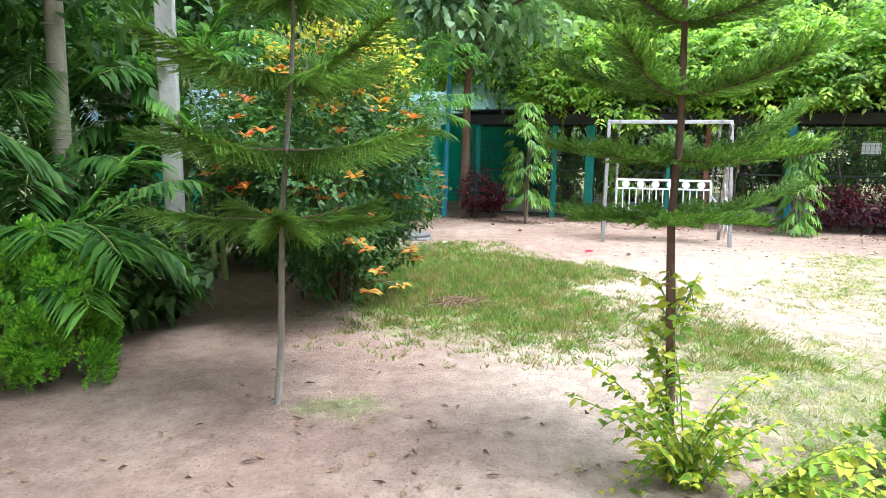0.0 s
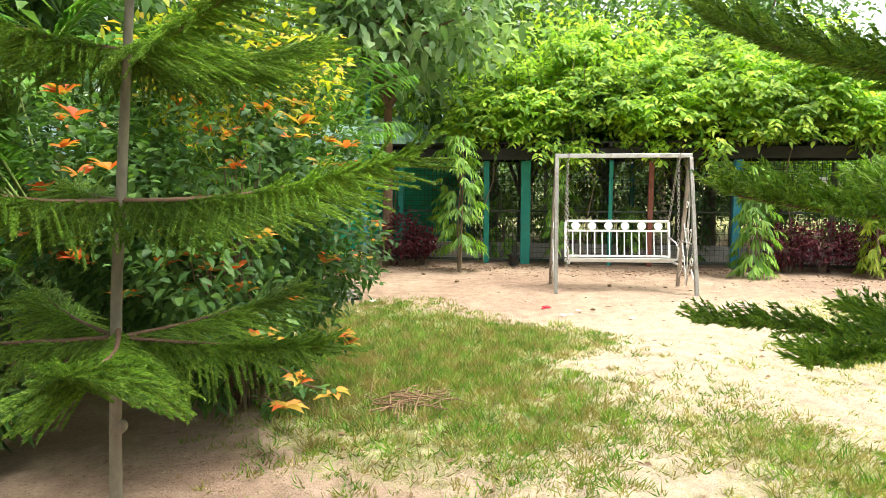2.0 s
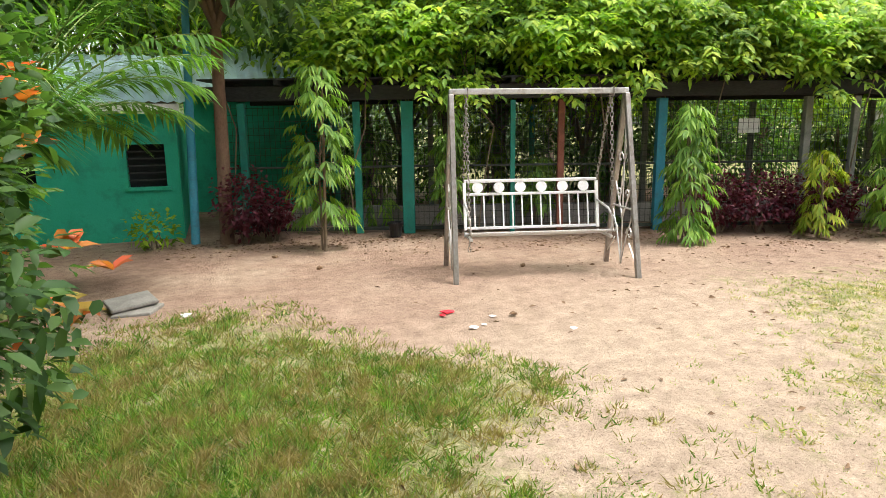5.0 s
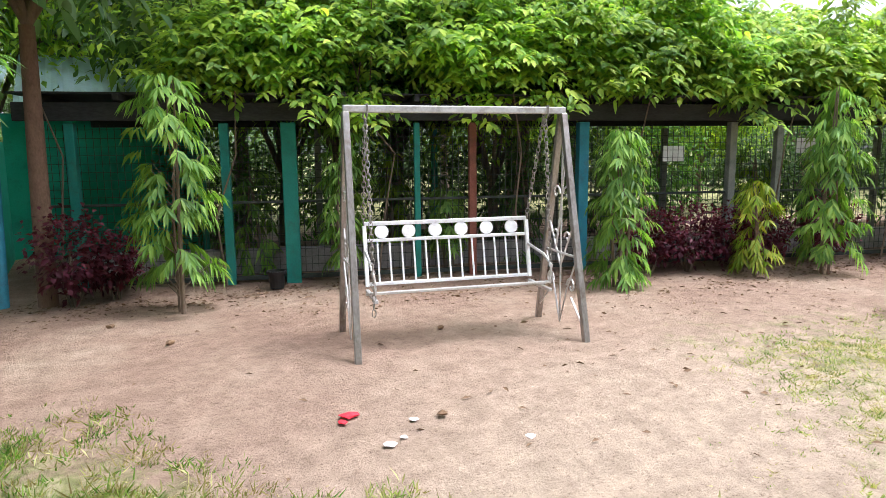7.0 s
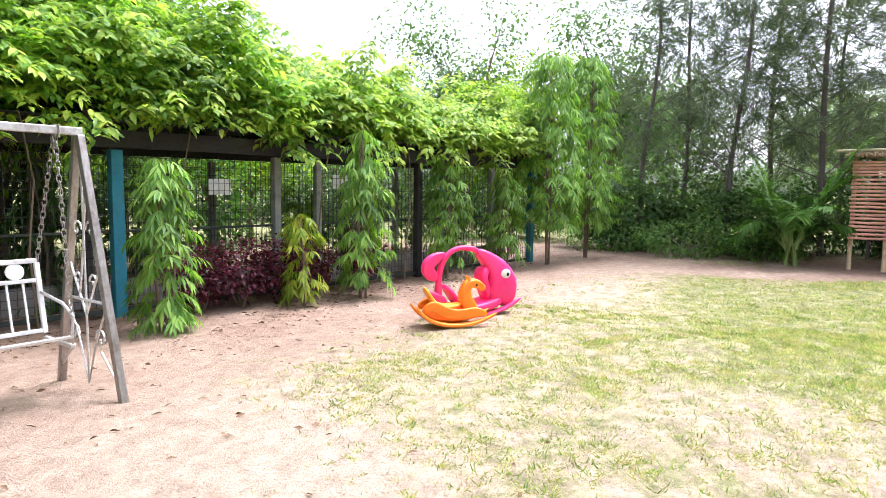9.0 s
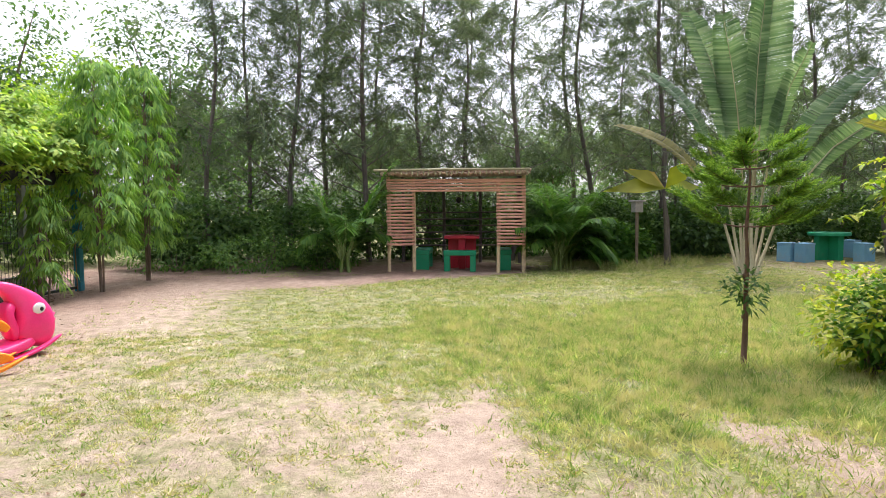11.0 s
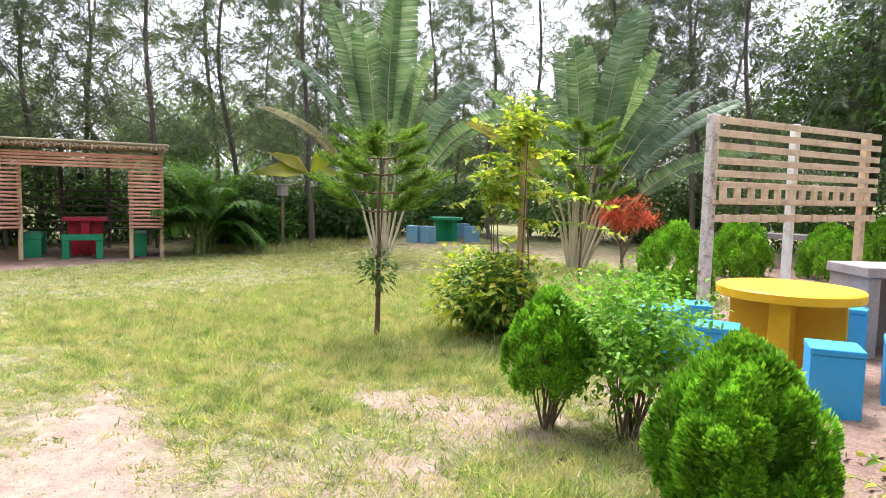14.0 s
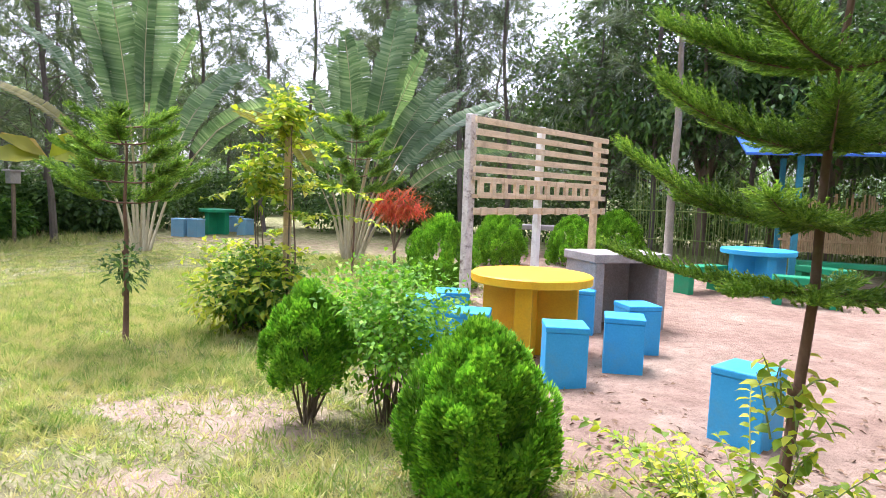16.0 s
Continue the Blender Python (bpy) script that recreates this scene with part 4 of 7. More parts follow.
bar("top_bar", (-HW - 0.02, 0, TOPZ), (HW + 0.02, 0, TOPZ), 0.055, steel, swing)
for e in (-1, 1):
    bar("leg", (e * (HW + 0.02), -HD, -0.03), (e * HW, -0.02, TOPZ - 0.028), 0.052, worn_steel, swing)
    bar("leg", (e * (HW + 0.02), HD, -0.03), (e * HW, 0.02, TOPZ - 0.028), 0.052, worn_steel, swing)
    bm = bmesh.new()
    X = e * (HW + 0.01)
    tube(bm, [(X, -0.30, 0.66), (X, 0.30, 0.66)], 0.010, 6)
    tube(bm, [(X, 0.0, 1.62), (X, 0.0, 0.08)], 0.008, 6)
    tube(bm, [(X, -0.24, 0.95), (X, 0.0, 0.55), (X, 0.24, 0.95)], 0.009, 6)
    tube(bm, [(X, -0.05, 1.45), (X, 0.02, 1.0), (X, 0.1, 0.66)], 0.008, 6)
    tube(bm, [(X, 0.30, 0.66), (X, 0.12, 0.36), (X, 0.0, 0.06)], 0.008, 6)
    tube(bm, [(X, -0.30, 0.66), (X, -0.12, 0.36), (X, 0.0, 0.06)], 0.008, 6)
    for cy, cz, r, sgn in ((-0.10, 1.16, 0.075, 1), (0.10, 1.16, 0.075, -1), (-0.12, 0.80, 0.06, 1), (0.12, 0.80, 0.06, -1), (-0.20, 0.40, 0.085, 1), (0.20, 0.40, 0.085, -1)):
        tube(bm, [(X, cy + sgn * r * (1 - 0.09 * k) * math.cos(0.62 * k), cz + r * (1 - 0.09 * k) * math.sin(0.62 * k)) for k in range(11)], 0.008, 6)
    for sgn in (-1, 1):
        tube(bm, [(X, sgn * 0.20, 0.31), (X, sgn * 0.30, 0.22), (X, sgn * 0.42, 0.12)], 0.008, 6)
    part("scrollwork", bm, steel, swing, "curled wrought side ornament")
seat_y, seat_z = -0.14, 0.44
SW = 0.72
for e in (-1, 1):
    bm = bmesh.new()
    box(bm, e * SW, seat_y + 0.17, seat_z - 0.055, 0.03, 0.44, 0.026, 0.004)
    part("seat_frame", bm, steel, swing)
for k in range(6):
    bar("seat_slat", (-SW - 0.02, seat_y - 0.02 + 0.072 * k, seat_z + 0.008 - 0.016 * k), (SW + 0.02, seat_y - 0.02 + 0.072 * k, seat_z + 0.008 - 0.016 * k), 0.040, steel, swing, d=0.018)
back = lambda s: (seat_y + 0.38 + 0.10 * s, seat_z + 0.00 + 0.49 * s)
by, bz = back(1.0)
bar("back_rail", (-SW, by, bz), (SW, by, bz), 0.032, white_paint, swing)
y1, z1 = back(0.72)
bar("back_rail", (-SW + 0.02, y1, z1), (SW - 0.02, y1, z1), 0.026, white_paint, swing)
y2, z2 = back(0.0)
bar("back_rail", (-SW + 0.02, y2, z2), (SW - 0.02, y2, z2), 0.026, white_paint, swing)
for e in (-1, 1):
    bar("back_post", (e * SW, y2, z2 - 0.02), (e * SW, by, bz - 0.016), 0.032, white_paint, swing)
for k in range(13):
    xx = -SW + (k + 1) * 2 * SW / 14
    bar("spindle", (xx, y2, z2 + 0.012), (xx, y1, z1 - 0.012), 0.014, white_paint, swing)
for k in range(6):
    xx = -SW + (k + 0.62) * 2 * SW / 6.25
    ym, zm = back(0.86)
    bm = bmesh.new()
    bmesh.ops.create_cone(bm, cap_ends=True, segments=20, radius1=0.058, radius2=0.058, depth=0.02, matrix=Matrix.Translation((xx, ym, zm)) @ Matrix.Rotation(radians(90 - 12), 4, "X"))
    part("disc", bm, white_paint, swing, "round white medallion in the backrest")
for e in (-1, 1):
    bm = bmesh.new()
    ya, za = back(0.55)
    tube(bm, [(e * SW, ya, za), (e * (SW + 0.015), seat_y + 0.12, za - 0.05), (e * (SW + 0.015), seat_y - 0.03, za - 0.12), (e * SW, seat_y - 0.03, seat_z)], 0.012, 6)
    part("armrest", bm, steel, swing)


def chain(a, b, parent, link=0.062):
    a, b = Vector(a), Vector(b)
    n = int((b - a).length / (link * 0.72))
    q = (b - a).to_track_quat("Z", "Y").to_matrix().to_4x4()
    bm = bmesh.new()
    for k in range(n):
        c = a.lerp(b, (k + 0.5) / n)
        m = Matrix.Translation(c) @ q @ Matrix.Rotation(radians(90 * (k % 2)), 4, "Z")
        loop = [m @ Vector((0.016 * math.cos(t), 0, link * 0.5 * math.sin(t))) for t in np.linspace(0, 2 * math.pi, 9)]
        tube(bm, loop, 0.0045, 5, False)
    return part("chain", bm, chain_steel, parent)


for e in (-1, 1):
    chain((e * (SW + 0.02), 0, TOPZ - 0.03), (e * (SW + 0.015), seat_y - 0.03, seat_z), swing)
    chain((e * (SW + 0.02), 0.02, TOPZ - 0.03), (e * (SW + 0.005), by, bz), swing)
    bm = bmesh.new()
    tube(bm, [(e * (SW + 0.02) + 0.012, -0.034, TOPZ - 0.05), (e * (SW + 0.02) + 0.012, -0.034, TOPZ + 0.034), (e * (SW + 0.02) + 0.012, 0.034, TOPZ + 0.034), (e * (SW + 0.02) + 0.012, 0.034, TOPZ - 0.05)], 0.007, 6)
    part("hook", bm, chain_steel, swing)
chain((-SW - 0.015, seat_y - 0.03, seat_z), (-SW - 0.02, seat_y - 0.04, seat_z - 0.17), swing)

# ---- fence and vine-covered pergola ----
FA = math.atan(-0.333)
fence_y = lambda x: 14.22 - 0.333 * x
ux, uy = math.cos(FA), math.sin(FA)
nx_, ny_ = -uy, ux


def fence_at(x, back_=0.0, z=0.0):
    return Vector((x + nx_ * back_, fence_y(x) + ny_ * back_, z))


def fence_run(name, x0, x1, back_, posts, label, z_top=1.86, rail=True, cell=0.075):
    ob = thing(name, Matrix.Translation(fence_at(x0, back_)) @ Matrix.Rotation(FA, 4, "Z"), label, "fence", kind="structure")
    L = (x1 - x0) / ux
    for x, w, mat in posts:
        bm = bmesh.new()
        box(bm, (x - x0) / ux, 0, z_top / 2 - 0.02, w, w, z_top + 0.04, 0.008)
        part("post", bm, mat, ob)
    bm = bmesh.new()
    box(bm, 0, 0, 0, 0.005, 0.005, z_top - 0.12)
    upright = bpy.data.meshes.new("wire")
    bm.to_mesh(upright)
    bm.free()
    bm = bmesh.new()
    box(bm, L / 2, 0, 0, L, 0.005, 0.005)
    level = bpy.data.meshes.new("wire")
    bm.to_mesh(level)
    bm.free()
    k, z = 0.04, 0.1
    while k < L:
        w_ = new("wire", upright)
        w_.parent, w_.location = ob, (k, 0.03, z_top / 2 + 0.04)
        k += cell
    while z < z_top:
        w_ = new("wire", level)
        w_.parent, w_.location = ob, (0, 0.035, z)
        z += cell * 1.25
    for me in (upright, level):
        me.materials.append(wire)
    if rail:
        bm = bmesh.new()
        box(bm, L / 2, 0.02, 0.055, L, 0.05, 0.05, 0.006)
        part("bottom_rail", bm, wire, ob)
        bm = bmesh.new()
        box(bm, L / 2, 0.02, 0.95, L, 0.03, 0.03, 0.004)
        part("middle_rail", bm, wire, ob)
    return ob


front_posts = [(0.70, 0.10, teal), (2.23, 0.10, teal), (2.91, 0.17, teal), (4.33, 0.07, teal), (4.98, 0.09, red_post), (6.33, 0.13, blue_post), (8.30, 0.10, grey_post), (8.95, 0.09, grey_post), (10.91, 0.11, dark_timber), (12.79, 0.10, grey_post), (14.04, 0.12, blue_post)]
fence_run("fence", 0.3, 14.1, 0.0, front_posts, "wire mesh fence with painted teal and grey posts")
fence_run("fence", 1.2, 14.1, 2.3, [(x, 0.09, mt) for x, mt in ((1.6, teal), (3.2, grey_post), (4.9, teal), (6.8, grey_post), (8.6, grey_post), (10.6, grey_post), (12.5, grey_post), (13.9, blue_post))], "wire mesh back fence of the shaded walk", rail=False, cell=0.13)
perg = thing("pergola", Matrix.Translation(fence_at(0.2)) @ Matrix.Rotation(FA, 4, "Z"), "dark timber pergola roof buried under creepers", "pergola", kind="structure")
PL = 14.3 / ux
bm = bmesh.new()
box(bm, PL / 2, -0.06, 1.98, PL, 0.09, 0.20, 0.01)
part("front_beam", bm, dark_timber, perg)
bm = bmesh.new()
box(bm, PL / 2, 2.36, 1.98, PL, 0.09, 0.16, 0.01)
part("back_beam", bm, dark_timber, perg)
for k in range(19):
    bm = bmesh.new()
    box(bm, 0.3 + k * (PL - 0.6) / 18, 1.12, 2.12, 0.06, 2.9, 0.07, 0.006)
    part("rafter", bm, dark_timber, perg)
# Solid dark sheet added over the rafters; it shades the walk below.
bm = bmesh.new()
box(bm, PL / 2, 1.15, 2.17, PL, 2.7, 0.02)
part("roof_backing", bm, dark_timber, perg, "flat dark sheet added over the rafters as backing")
for k in range(9):
    bm = bmesh.new()
    q = 0.35 + k * 1.75
    rr = random.Random(k)
    tube(bm, [(q, -0.13, 0), (q + rr.uniform(-0.1, 0.1), -0.15, 0.8), (q + rr.uniform(-0.25, 0.25), -0.13, 1.5), (q + rr.uniform(-0.4, 0.4), -0.2, 2.2)], [0.012, 0.011, 0.010, 0.008], 6)
    part("creeper_stem", bm, bark, perg)


def vine_mass(name, x0, x1, count, seed, label, top=1.0, tone="vine", front=-0.32, depth=2.9, wisps=2.4):
    """Compound leaves in loose clumps piled on the pergola, with shoots hanging over its front edge and standing from its top."""
    rng = np.random.default_rng(seed)
    clumps = max(8, count // 11)
    x = rng.uniform(x0, x1, clumps)
    q = rng.uniform(0, 1, clumps)
    b = front + depth * q ** 1.4
    hump = top * (0.74 + 0.26 * np.sin(1.9 * x + seed) * np.sin(0.8 * x + 2) + 0.18 * np.sin(5.1 * x))
    z = 2.24 + hump * np.minimum(1, 0.42 + 1.3 * q) * rng.uniform(0, 1, clumps) ** 0.6
    z = np.where(b < -0.1, z - 0.08 * rng.uniform(0, 1, clumps) ** 2, z)
    heart = np.stack([x + nx_ * b, 14.22 - 0.333 * x + ny_ * b, z], 1)
    pick = rng.integers(0, clumps, count)
    c = heart[pick] + rng.normal(size=(count, 3)) * np.array([0.17, 0.17, 0.10])
    to_front = np.array([-nx_, -ny_, 0.0])
    out = unit(to_front * 0.8 + rng.normal(size=(count, 3)) * np.array([0.8, 0.8, 0.3]) + np.array([0, 0, 0.15]))
    runs = []
    for k in range(int(wisps * (x1 - x0))):
        xx = rng.uniform(x0, x1)
        hang = rng.uniform(0, 1) < 0.3
        o = np.array(fence_at(xx, front * rng.uniform(0.5, 0.9) if hang else rng.uniform(-0.2, 1.2), 2.25 if hang else 2.1 + 0.75 * top))
        way = to_front * rng.uniform(0.1, 0.5) + np.array([rng.normal() * 0.3, rng.normal() * 0.3, -0.55 if hang else 0.8])
        L = rng.uniform(0.25, 0.6) if hang else rng.uniform(0.4, 0.9)
        ss = np.linspace(0, 1, 7)
        run = o + way * (L * ss)[:, None] + to_front * (0.18 * L * ss * ss)[:, None] + np.array([0, 0, -0.25 * L]) * (ss * ss)[:, None]
        runs.append(run)
        p = np.repeat(run[1:], 2, 0)
        c = np.concatenate([c, p])
        out = np.concatenate([out, unit(to_front * 0.4 + rng.normal(size=p.shape) * np.array([0.9, 0.9, 0.3]))])
    k_ = len(c)
    m = 9
    side = unit(np.cross(out, np.array([0, 0, 1.0])))
    base, al, fc = [], [], []
    sag = rng.uniform(0.02, 0.16, (k_, 1))
    for k in range(m):
        s = (k // 2 + 1) / 5.0
        e = (1 if k % 2 else -1) if k < m - 1 else 0
        base.append(c + out * (0.30 * s) - np.array([0, 0, 1.0]) * sag * s * s + rng.normal(size=c.shape) * 0.012)
        al.append(out * (0.5 if e else 1) + side * e * 0.9 - np.array([0, 0, 1.0]) * (0.1 + sag * 2) + rng.normal(size=c.shape) * 0.18)
        fc.append(np.array([0, 0, 1.0]) + to_front * 0.5 + rng.normal(size=c.shape) * 0.3)
    n_ = k_ * m
    ob = thing(name, Matrix.Identity(4), label, "creeper")
    part_mesh("crown", blades("crown", np.concatenate(base), np.concatenate(al), np.concatenate(fc), rng.uniform(0.09, 0.17, n_), rng.uniform(0.045, 0.075, n_), 0.3, oval=True), LEAF[tone], ob)
    # Inner leaves in a darker green paint the shade inside the heap.
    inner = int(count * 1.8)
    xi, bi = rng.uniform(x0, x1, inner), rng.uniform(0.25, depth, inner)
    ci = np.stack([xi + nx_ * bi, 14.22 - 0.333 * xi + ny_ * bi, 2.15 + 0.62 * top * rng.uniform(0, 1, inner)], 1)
    part_mesh("shade_foliage", blades("shade_foliage", ci, dirs(rng, inner, 0.1), np.array([0, 0, 1.0]) + rng.normal(size=ci.shape) * 0.4, rng.uniform(0.12, 0.2, inner), 0.08, 0.3), LEAF["dark"], ob)
    for run in runs:
        bm = bmesh.new()
        tube(bm, [Vector(r_) for r_ in run], [0.005, 0.0045, 0.004, 0.0035, 0.003, 0.0025, 0.002], 4)
        part("shoot", bm, stalk_green, ob)
    for k in range(int(6 * (x1 - x0))):
        bm = bmesh.new()
        xx, bb = rng.uniform(x0, x1), rng.uniform(front * 0.6, depth * 0.5)
        o = fence_at(xx, bb, 2.1)
        tube(bm, [o, o + Vector((rng.normal() * 0.2, rng.normal() * 0.2, 0.35 * top)), o + Vector((rng.normal() * 0.4, rng.normal() * 0.4, 0.8 * top))], [0.010, 0.007, 0.003], 4)
        part("stem", bm, bark, ob)
    return ob


vine_mass("climbing_creeper", 1.6, 6.5, 3800, 41, "bright green compound-leaved creeper heaped on the pergola", 2.1)
vine_mass("climbing_creeper", 6.3, 8.3, 1700, 44, "tall heap of bright green creeper on the pergola", 1.85)
# The right-hand heaps wear the sunlit copy of the vine green.
vine_mass("climbing_creeper", 8.1, 10.4, 1500, 42, "bright green compound-leaved creeper heaped on the pergola", 1.25, "sunlit_vine")
vine_mass("climbing_creeper", 10.2, 14.3, 2400, 43, "bright green compound-leaved creeper heaped on the pergola", 1.25, "sunlit_vine")
# Two plain white panels just behind the front mesh.
for x, z in ((7.55, 1.46), (9.4, 1.55)):
    b = fence_at(x, 2.2, z)
    bm = bmesh.new()
    box(bm, 0, 0, 0, 0.30, 0.02, 0.20, 0.004)
    s_ = part("white_panel", bm, white_paint, None)
    s_.matrix_basis = Matrix.Translation(fence_at(x, 0.06, z)) @ Matrix.Rotation(FA, 4, "Z")
    tagged(s_, "small blank white panel just behind the fence mesh", "sign")

low = thing("low_wall", Matrix.Translation(fence_at(0.3, 0.75)) @ Matrix.Rotation(FA, 4, "Z"), "low weathered concrete kerb wall behind the fence", "wall", kind="structure")
bm = bmesh.new()
box(bm, 7.2, 0, 0.14, 14.4, 0.14, 0.32, 0.015)
part("kerb", bm, concrete, low)
# shrubs along the fence
drooper("drooping_shrub", 1.52, 12.30, 2.25, 0.37, 0.35, LEAF["polyalthia"], "slim green shrub with long hanging leaves by the fence", 51, 133, 0.175)
drooper("drooping_shrub", 3.42, 12.85, 2.2, 0.22, 0.30, LEAF["polyalthia"], "narrow green shrub with long hanging leaves by the fence", 52, 94, 0.175)
drooper("drooping_shrub", 5.98, 11.04, 1.75, 0.28, 0.12, LEAF["polyalthia"], "slim green shrub with long hanging leaves by the fence", 53, 117, 0.175)
drooper("drooping_shrub", 7.78, 10.66, 1.15, 0.22, 0.15, LEAF["young"], "small yellow-green shrub with young hanging leaves", 54, 65, 0.15)
drooper("drooping_shrub", 8.67, 10.32, 2.25, 0.34, 0.25, LEAF["polyalthia"], "tall green shrub with long hanging leaves by the fence", 55, 148, 0.175)
drooper("drooping_shrub", 11.0, 10.1, 2.0, 0.37, 0.30, LEAF["polyalthia"], "slim green shrub with long hanging leaves by the fence", 56, 133, 0.175)
drooper("drooping_shrub", 12.4, 9.55, 1.75, 0.33, 0.3, LEAF["polyalthia"], "slim green shrub with long hanging leaves by the fence", 57, 110, 0.175)
drooper("drooping_shrub", 4.85, 12.95, 1.1, 0.26, 0.35, LEAF["polyalthia"], "green shrub with long hanging leaves behind the mesh", 58, 69, 0.175)
drooper("young_tree", 13.67, 9.05, 4.1, 0.72, 0.85, LEAF["polyalthia"], "slender young tree with dense hanging leaves", 59, 432, 0.20, "slender trees at the fence end")
drooper("young_tree", 15.25, 8.65, 4.3, 0.75, 0.8, LEAF["polyalthia"], "slender young tree with dense hanging leaves", 60, 432, 0.20, "slender trees at the fence end")
for i, (x, y, rx, h) in enumerate(((0.62, 13.0, 0.38, 1.0), (7.35, 11.25, 0.55, 0.85), (8.35, 10.95, 0.4, 0.8), (9.4, 10.75, 0.5, 0.9), (1.0, 13.3, 0.3, 0.7), (6.85, 11.45, 0.45, 0.8), (7.9, 11.05, 0.45, 0.85))):
    bush("purple_shrub", x, y, rx, 0.3, 0.12, h, LEAF["purple"], "dark purple-leaved shrub at the foot of the fence", "shrub", 900, 0.085, 0.045, 70 + i, 0.3, group="purple shrubs")
hedge_kinds = ("dark", "photinia", "dark", "palm")
for i in range(9):
    q = fence_at(1.6 + 1.55 * i, 3.3 + 0.4 * (i % 2))
    bush("inner_shrub", q.x, q.y, 1.05, 0.55, 0.05, 1.9 + 0.3 * (i % 3), LEAF[hedge_kinds[(i * 3) % 4]], "leafy green shrub behind the mesh fence", "bush", 1500, 0.17, 0.06, 81 + i, 0.3, group="shrubs behind the fence")
for i in range(7):
    q = fence_at(2.4 + 1.7 * i, 0.8 + 0.7 * (i % 2))
    drooper("potted_shrub", q.x, q.y, 1.3 + 0.25 * (i % 3), 0.34, 0.15, LEAF[("polyalthia", "lush", "dark")[i % 3]], "green leafy plant growing in the shaded walk", 301 + i, 40, 0.19, "plants in the shaded walk")
bm = bmesh.new()
lathe(bm, [(0.075, 0.0), (0.10, 0.17), (0.115, 0.17), (0.115, 0.20), (0.095, 0.20), (0.09, 0.17)], 18)
pot = part("flower_pot", bm, black, None, smooth=False)
pot.matrix_basis = pose(2.62, 12.95, 0.0)
tagged(pot, "small black plastic flower pot on the soil", "pot")

# ---- green house behind the fence end ----
house = thing("house", pose(-2.2, 13.9, 0), "low green-painted house with pale blue sheet roof", "house")


def wall_with_windows(x0, x1, y, top, windows):
    """A green wall with openings (x0, x1, z0, z1), in order from one end."""
    bm = bmesh.new()
    xs = sorted({x0, x1, *(w[0] for w in windows), *(w[1] for w in windows)})
    zs = sorted({-0.04, top, *(w[2] for w in windows), *(w[3] for w in windows)})
    for a, b in zip(xs, xs[1:]):
        for z0, z1 in zip(zs, zs[1:]):
            if not any(w[0] <= a and b <= w[1] and w[2] <= z0 and z1 <= w[3] for w in windows):
                box(bm, (a + b) / 2, y, (z0 + z1) / 2, b - a, 0.2, z1 - z0)
    bmesh.ops.remove_doubles(bm, verts=bm.verts, dist=0.001)
    wall = part("wall", bm, wall_green, house)
    for a, b, z0, z1 in windows:
        bm = bmesh.new()
        box(bm, (a + b) / 2, y + 0.07, (z0 + z1) / 2, b - a, 0.04, z1 - z0)
        pane = part("window", bm, dark_void, house, "dark unlit window opening")
        n_bars = int((z1 - z0) / 0.09)
        for k in range(1, n_bars):
            bm = bmesh.new()
            box(bm, (a + b) / 2, y - 0.02, z0 + (z1 - z0) * k / n_bars, b - a, 0.02, 0.018, 0.002)
            part("louvre", bm, dark_timber, pane)
        bm = bmesh.new()
        box(bm, (a + b) / 2, y - 0.11, z0 - 0.02, b - a + 0.1, 0.06, 0.05, 0.006)
        part("sill", bm, wall_green, pane)
    return wall


def sheet_roof(x0, x1, y0, z0, y1, z1):
    """Corrugated sheets that rise from the eaves at y0 to y1."""
    bm = bmesh.new()
    nr = int((x1 - x0) / 0.075)
    for k in range(nr):
        a, b = x0 + (x1 - x0) * k / nr, x0 + (x1 - x0) * (k + 1) / nr
        za, zb = (0.025 if k % 2 else 0), (0 if k % 2 else 0.025)
        v = [bm.verts.new(c) for c in ((a, y0, z0 + za), (b, y0, z0 + zb), (b, y1, z1 + zb), (a, y1, z1 + za), (a, y0, z0 - 0.01 + za), (b, y0, z0 - 0.01 + zb), (b, y1, z1 - 0.01 + zb), (a, y1, z1 - 0.01 + za))]
        bm.faces.new(v[:4])
        bm.faces.new(v[7:3:-1])
        bm.faces.new((v[0], v[4], v[5], v[1]))
    return part("roof", bm, roof_tin, house, "pale blue corrugated roof sheets")


wall_with_windows(-5.0, 2.03, 0.1, 1.72, [(-3.2, -2.2, 0.74, 1.32), (-0.6, 0.3, 0.74, 1.32), (1.38, 1.86, 0.74, 1.32)])
wall_with_windows(2.03, 4.6, 3.0, 2.1, [])
bm = bmesh.new()
box(bm, 1.93, 1.6, 0.84, 0.2, 2.6, 1.72)
part("wall", bm, wall_green, house)
sheet_roof(-5.4, 2.2, -0.32, 1.86, 2.9, 2.75)
sheet_roof(2.2, 4.6, 2.75, 2.22, 4.8, 3.15)
bm = bmesh.new()
box(bm, -1.6, -0.26, 1.80, 7.4, 0.04, 0.09, 0.005)
part("eaves_board", bm, white_paint, house, "pale painted eaves board")
bm = bmesh.new()
box(bm, 3.4, 2.80, 2.14, 2.3, 0.05, 0.12, 0.005)
part("eaves_board", bm, dark_timber, house)
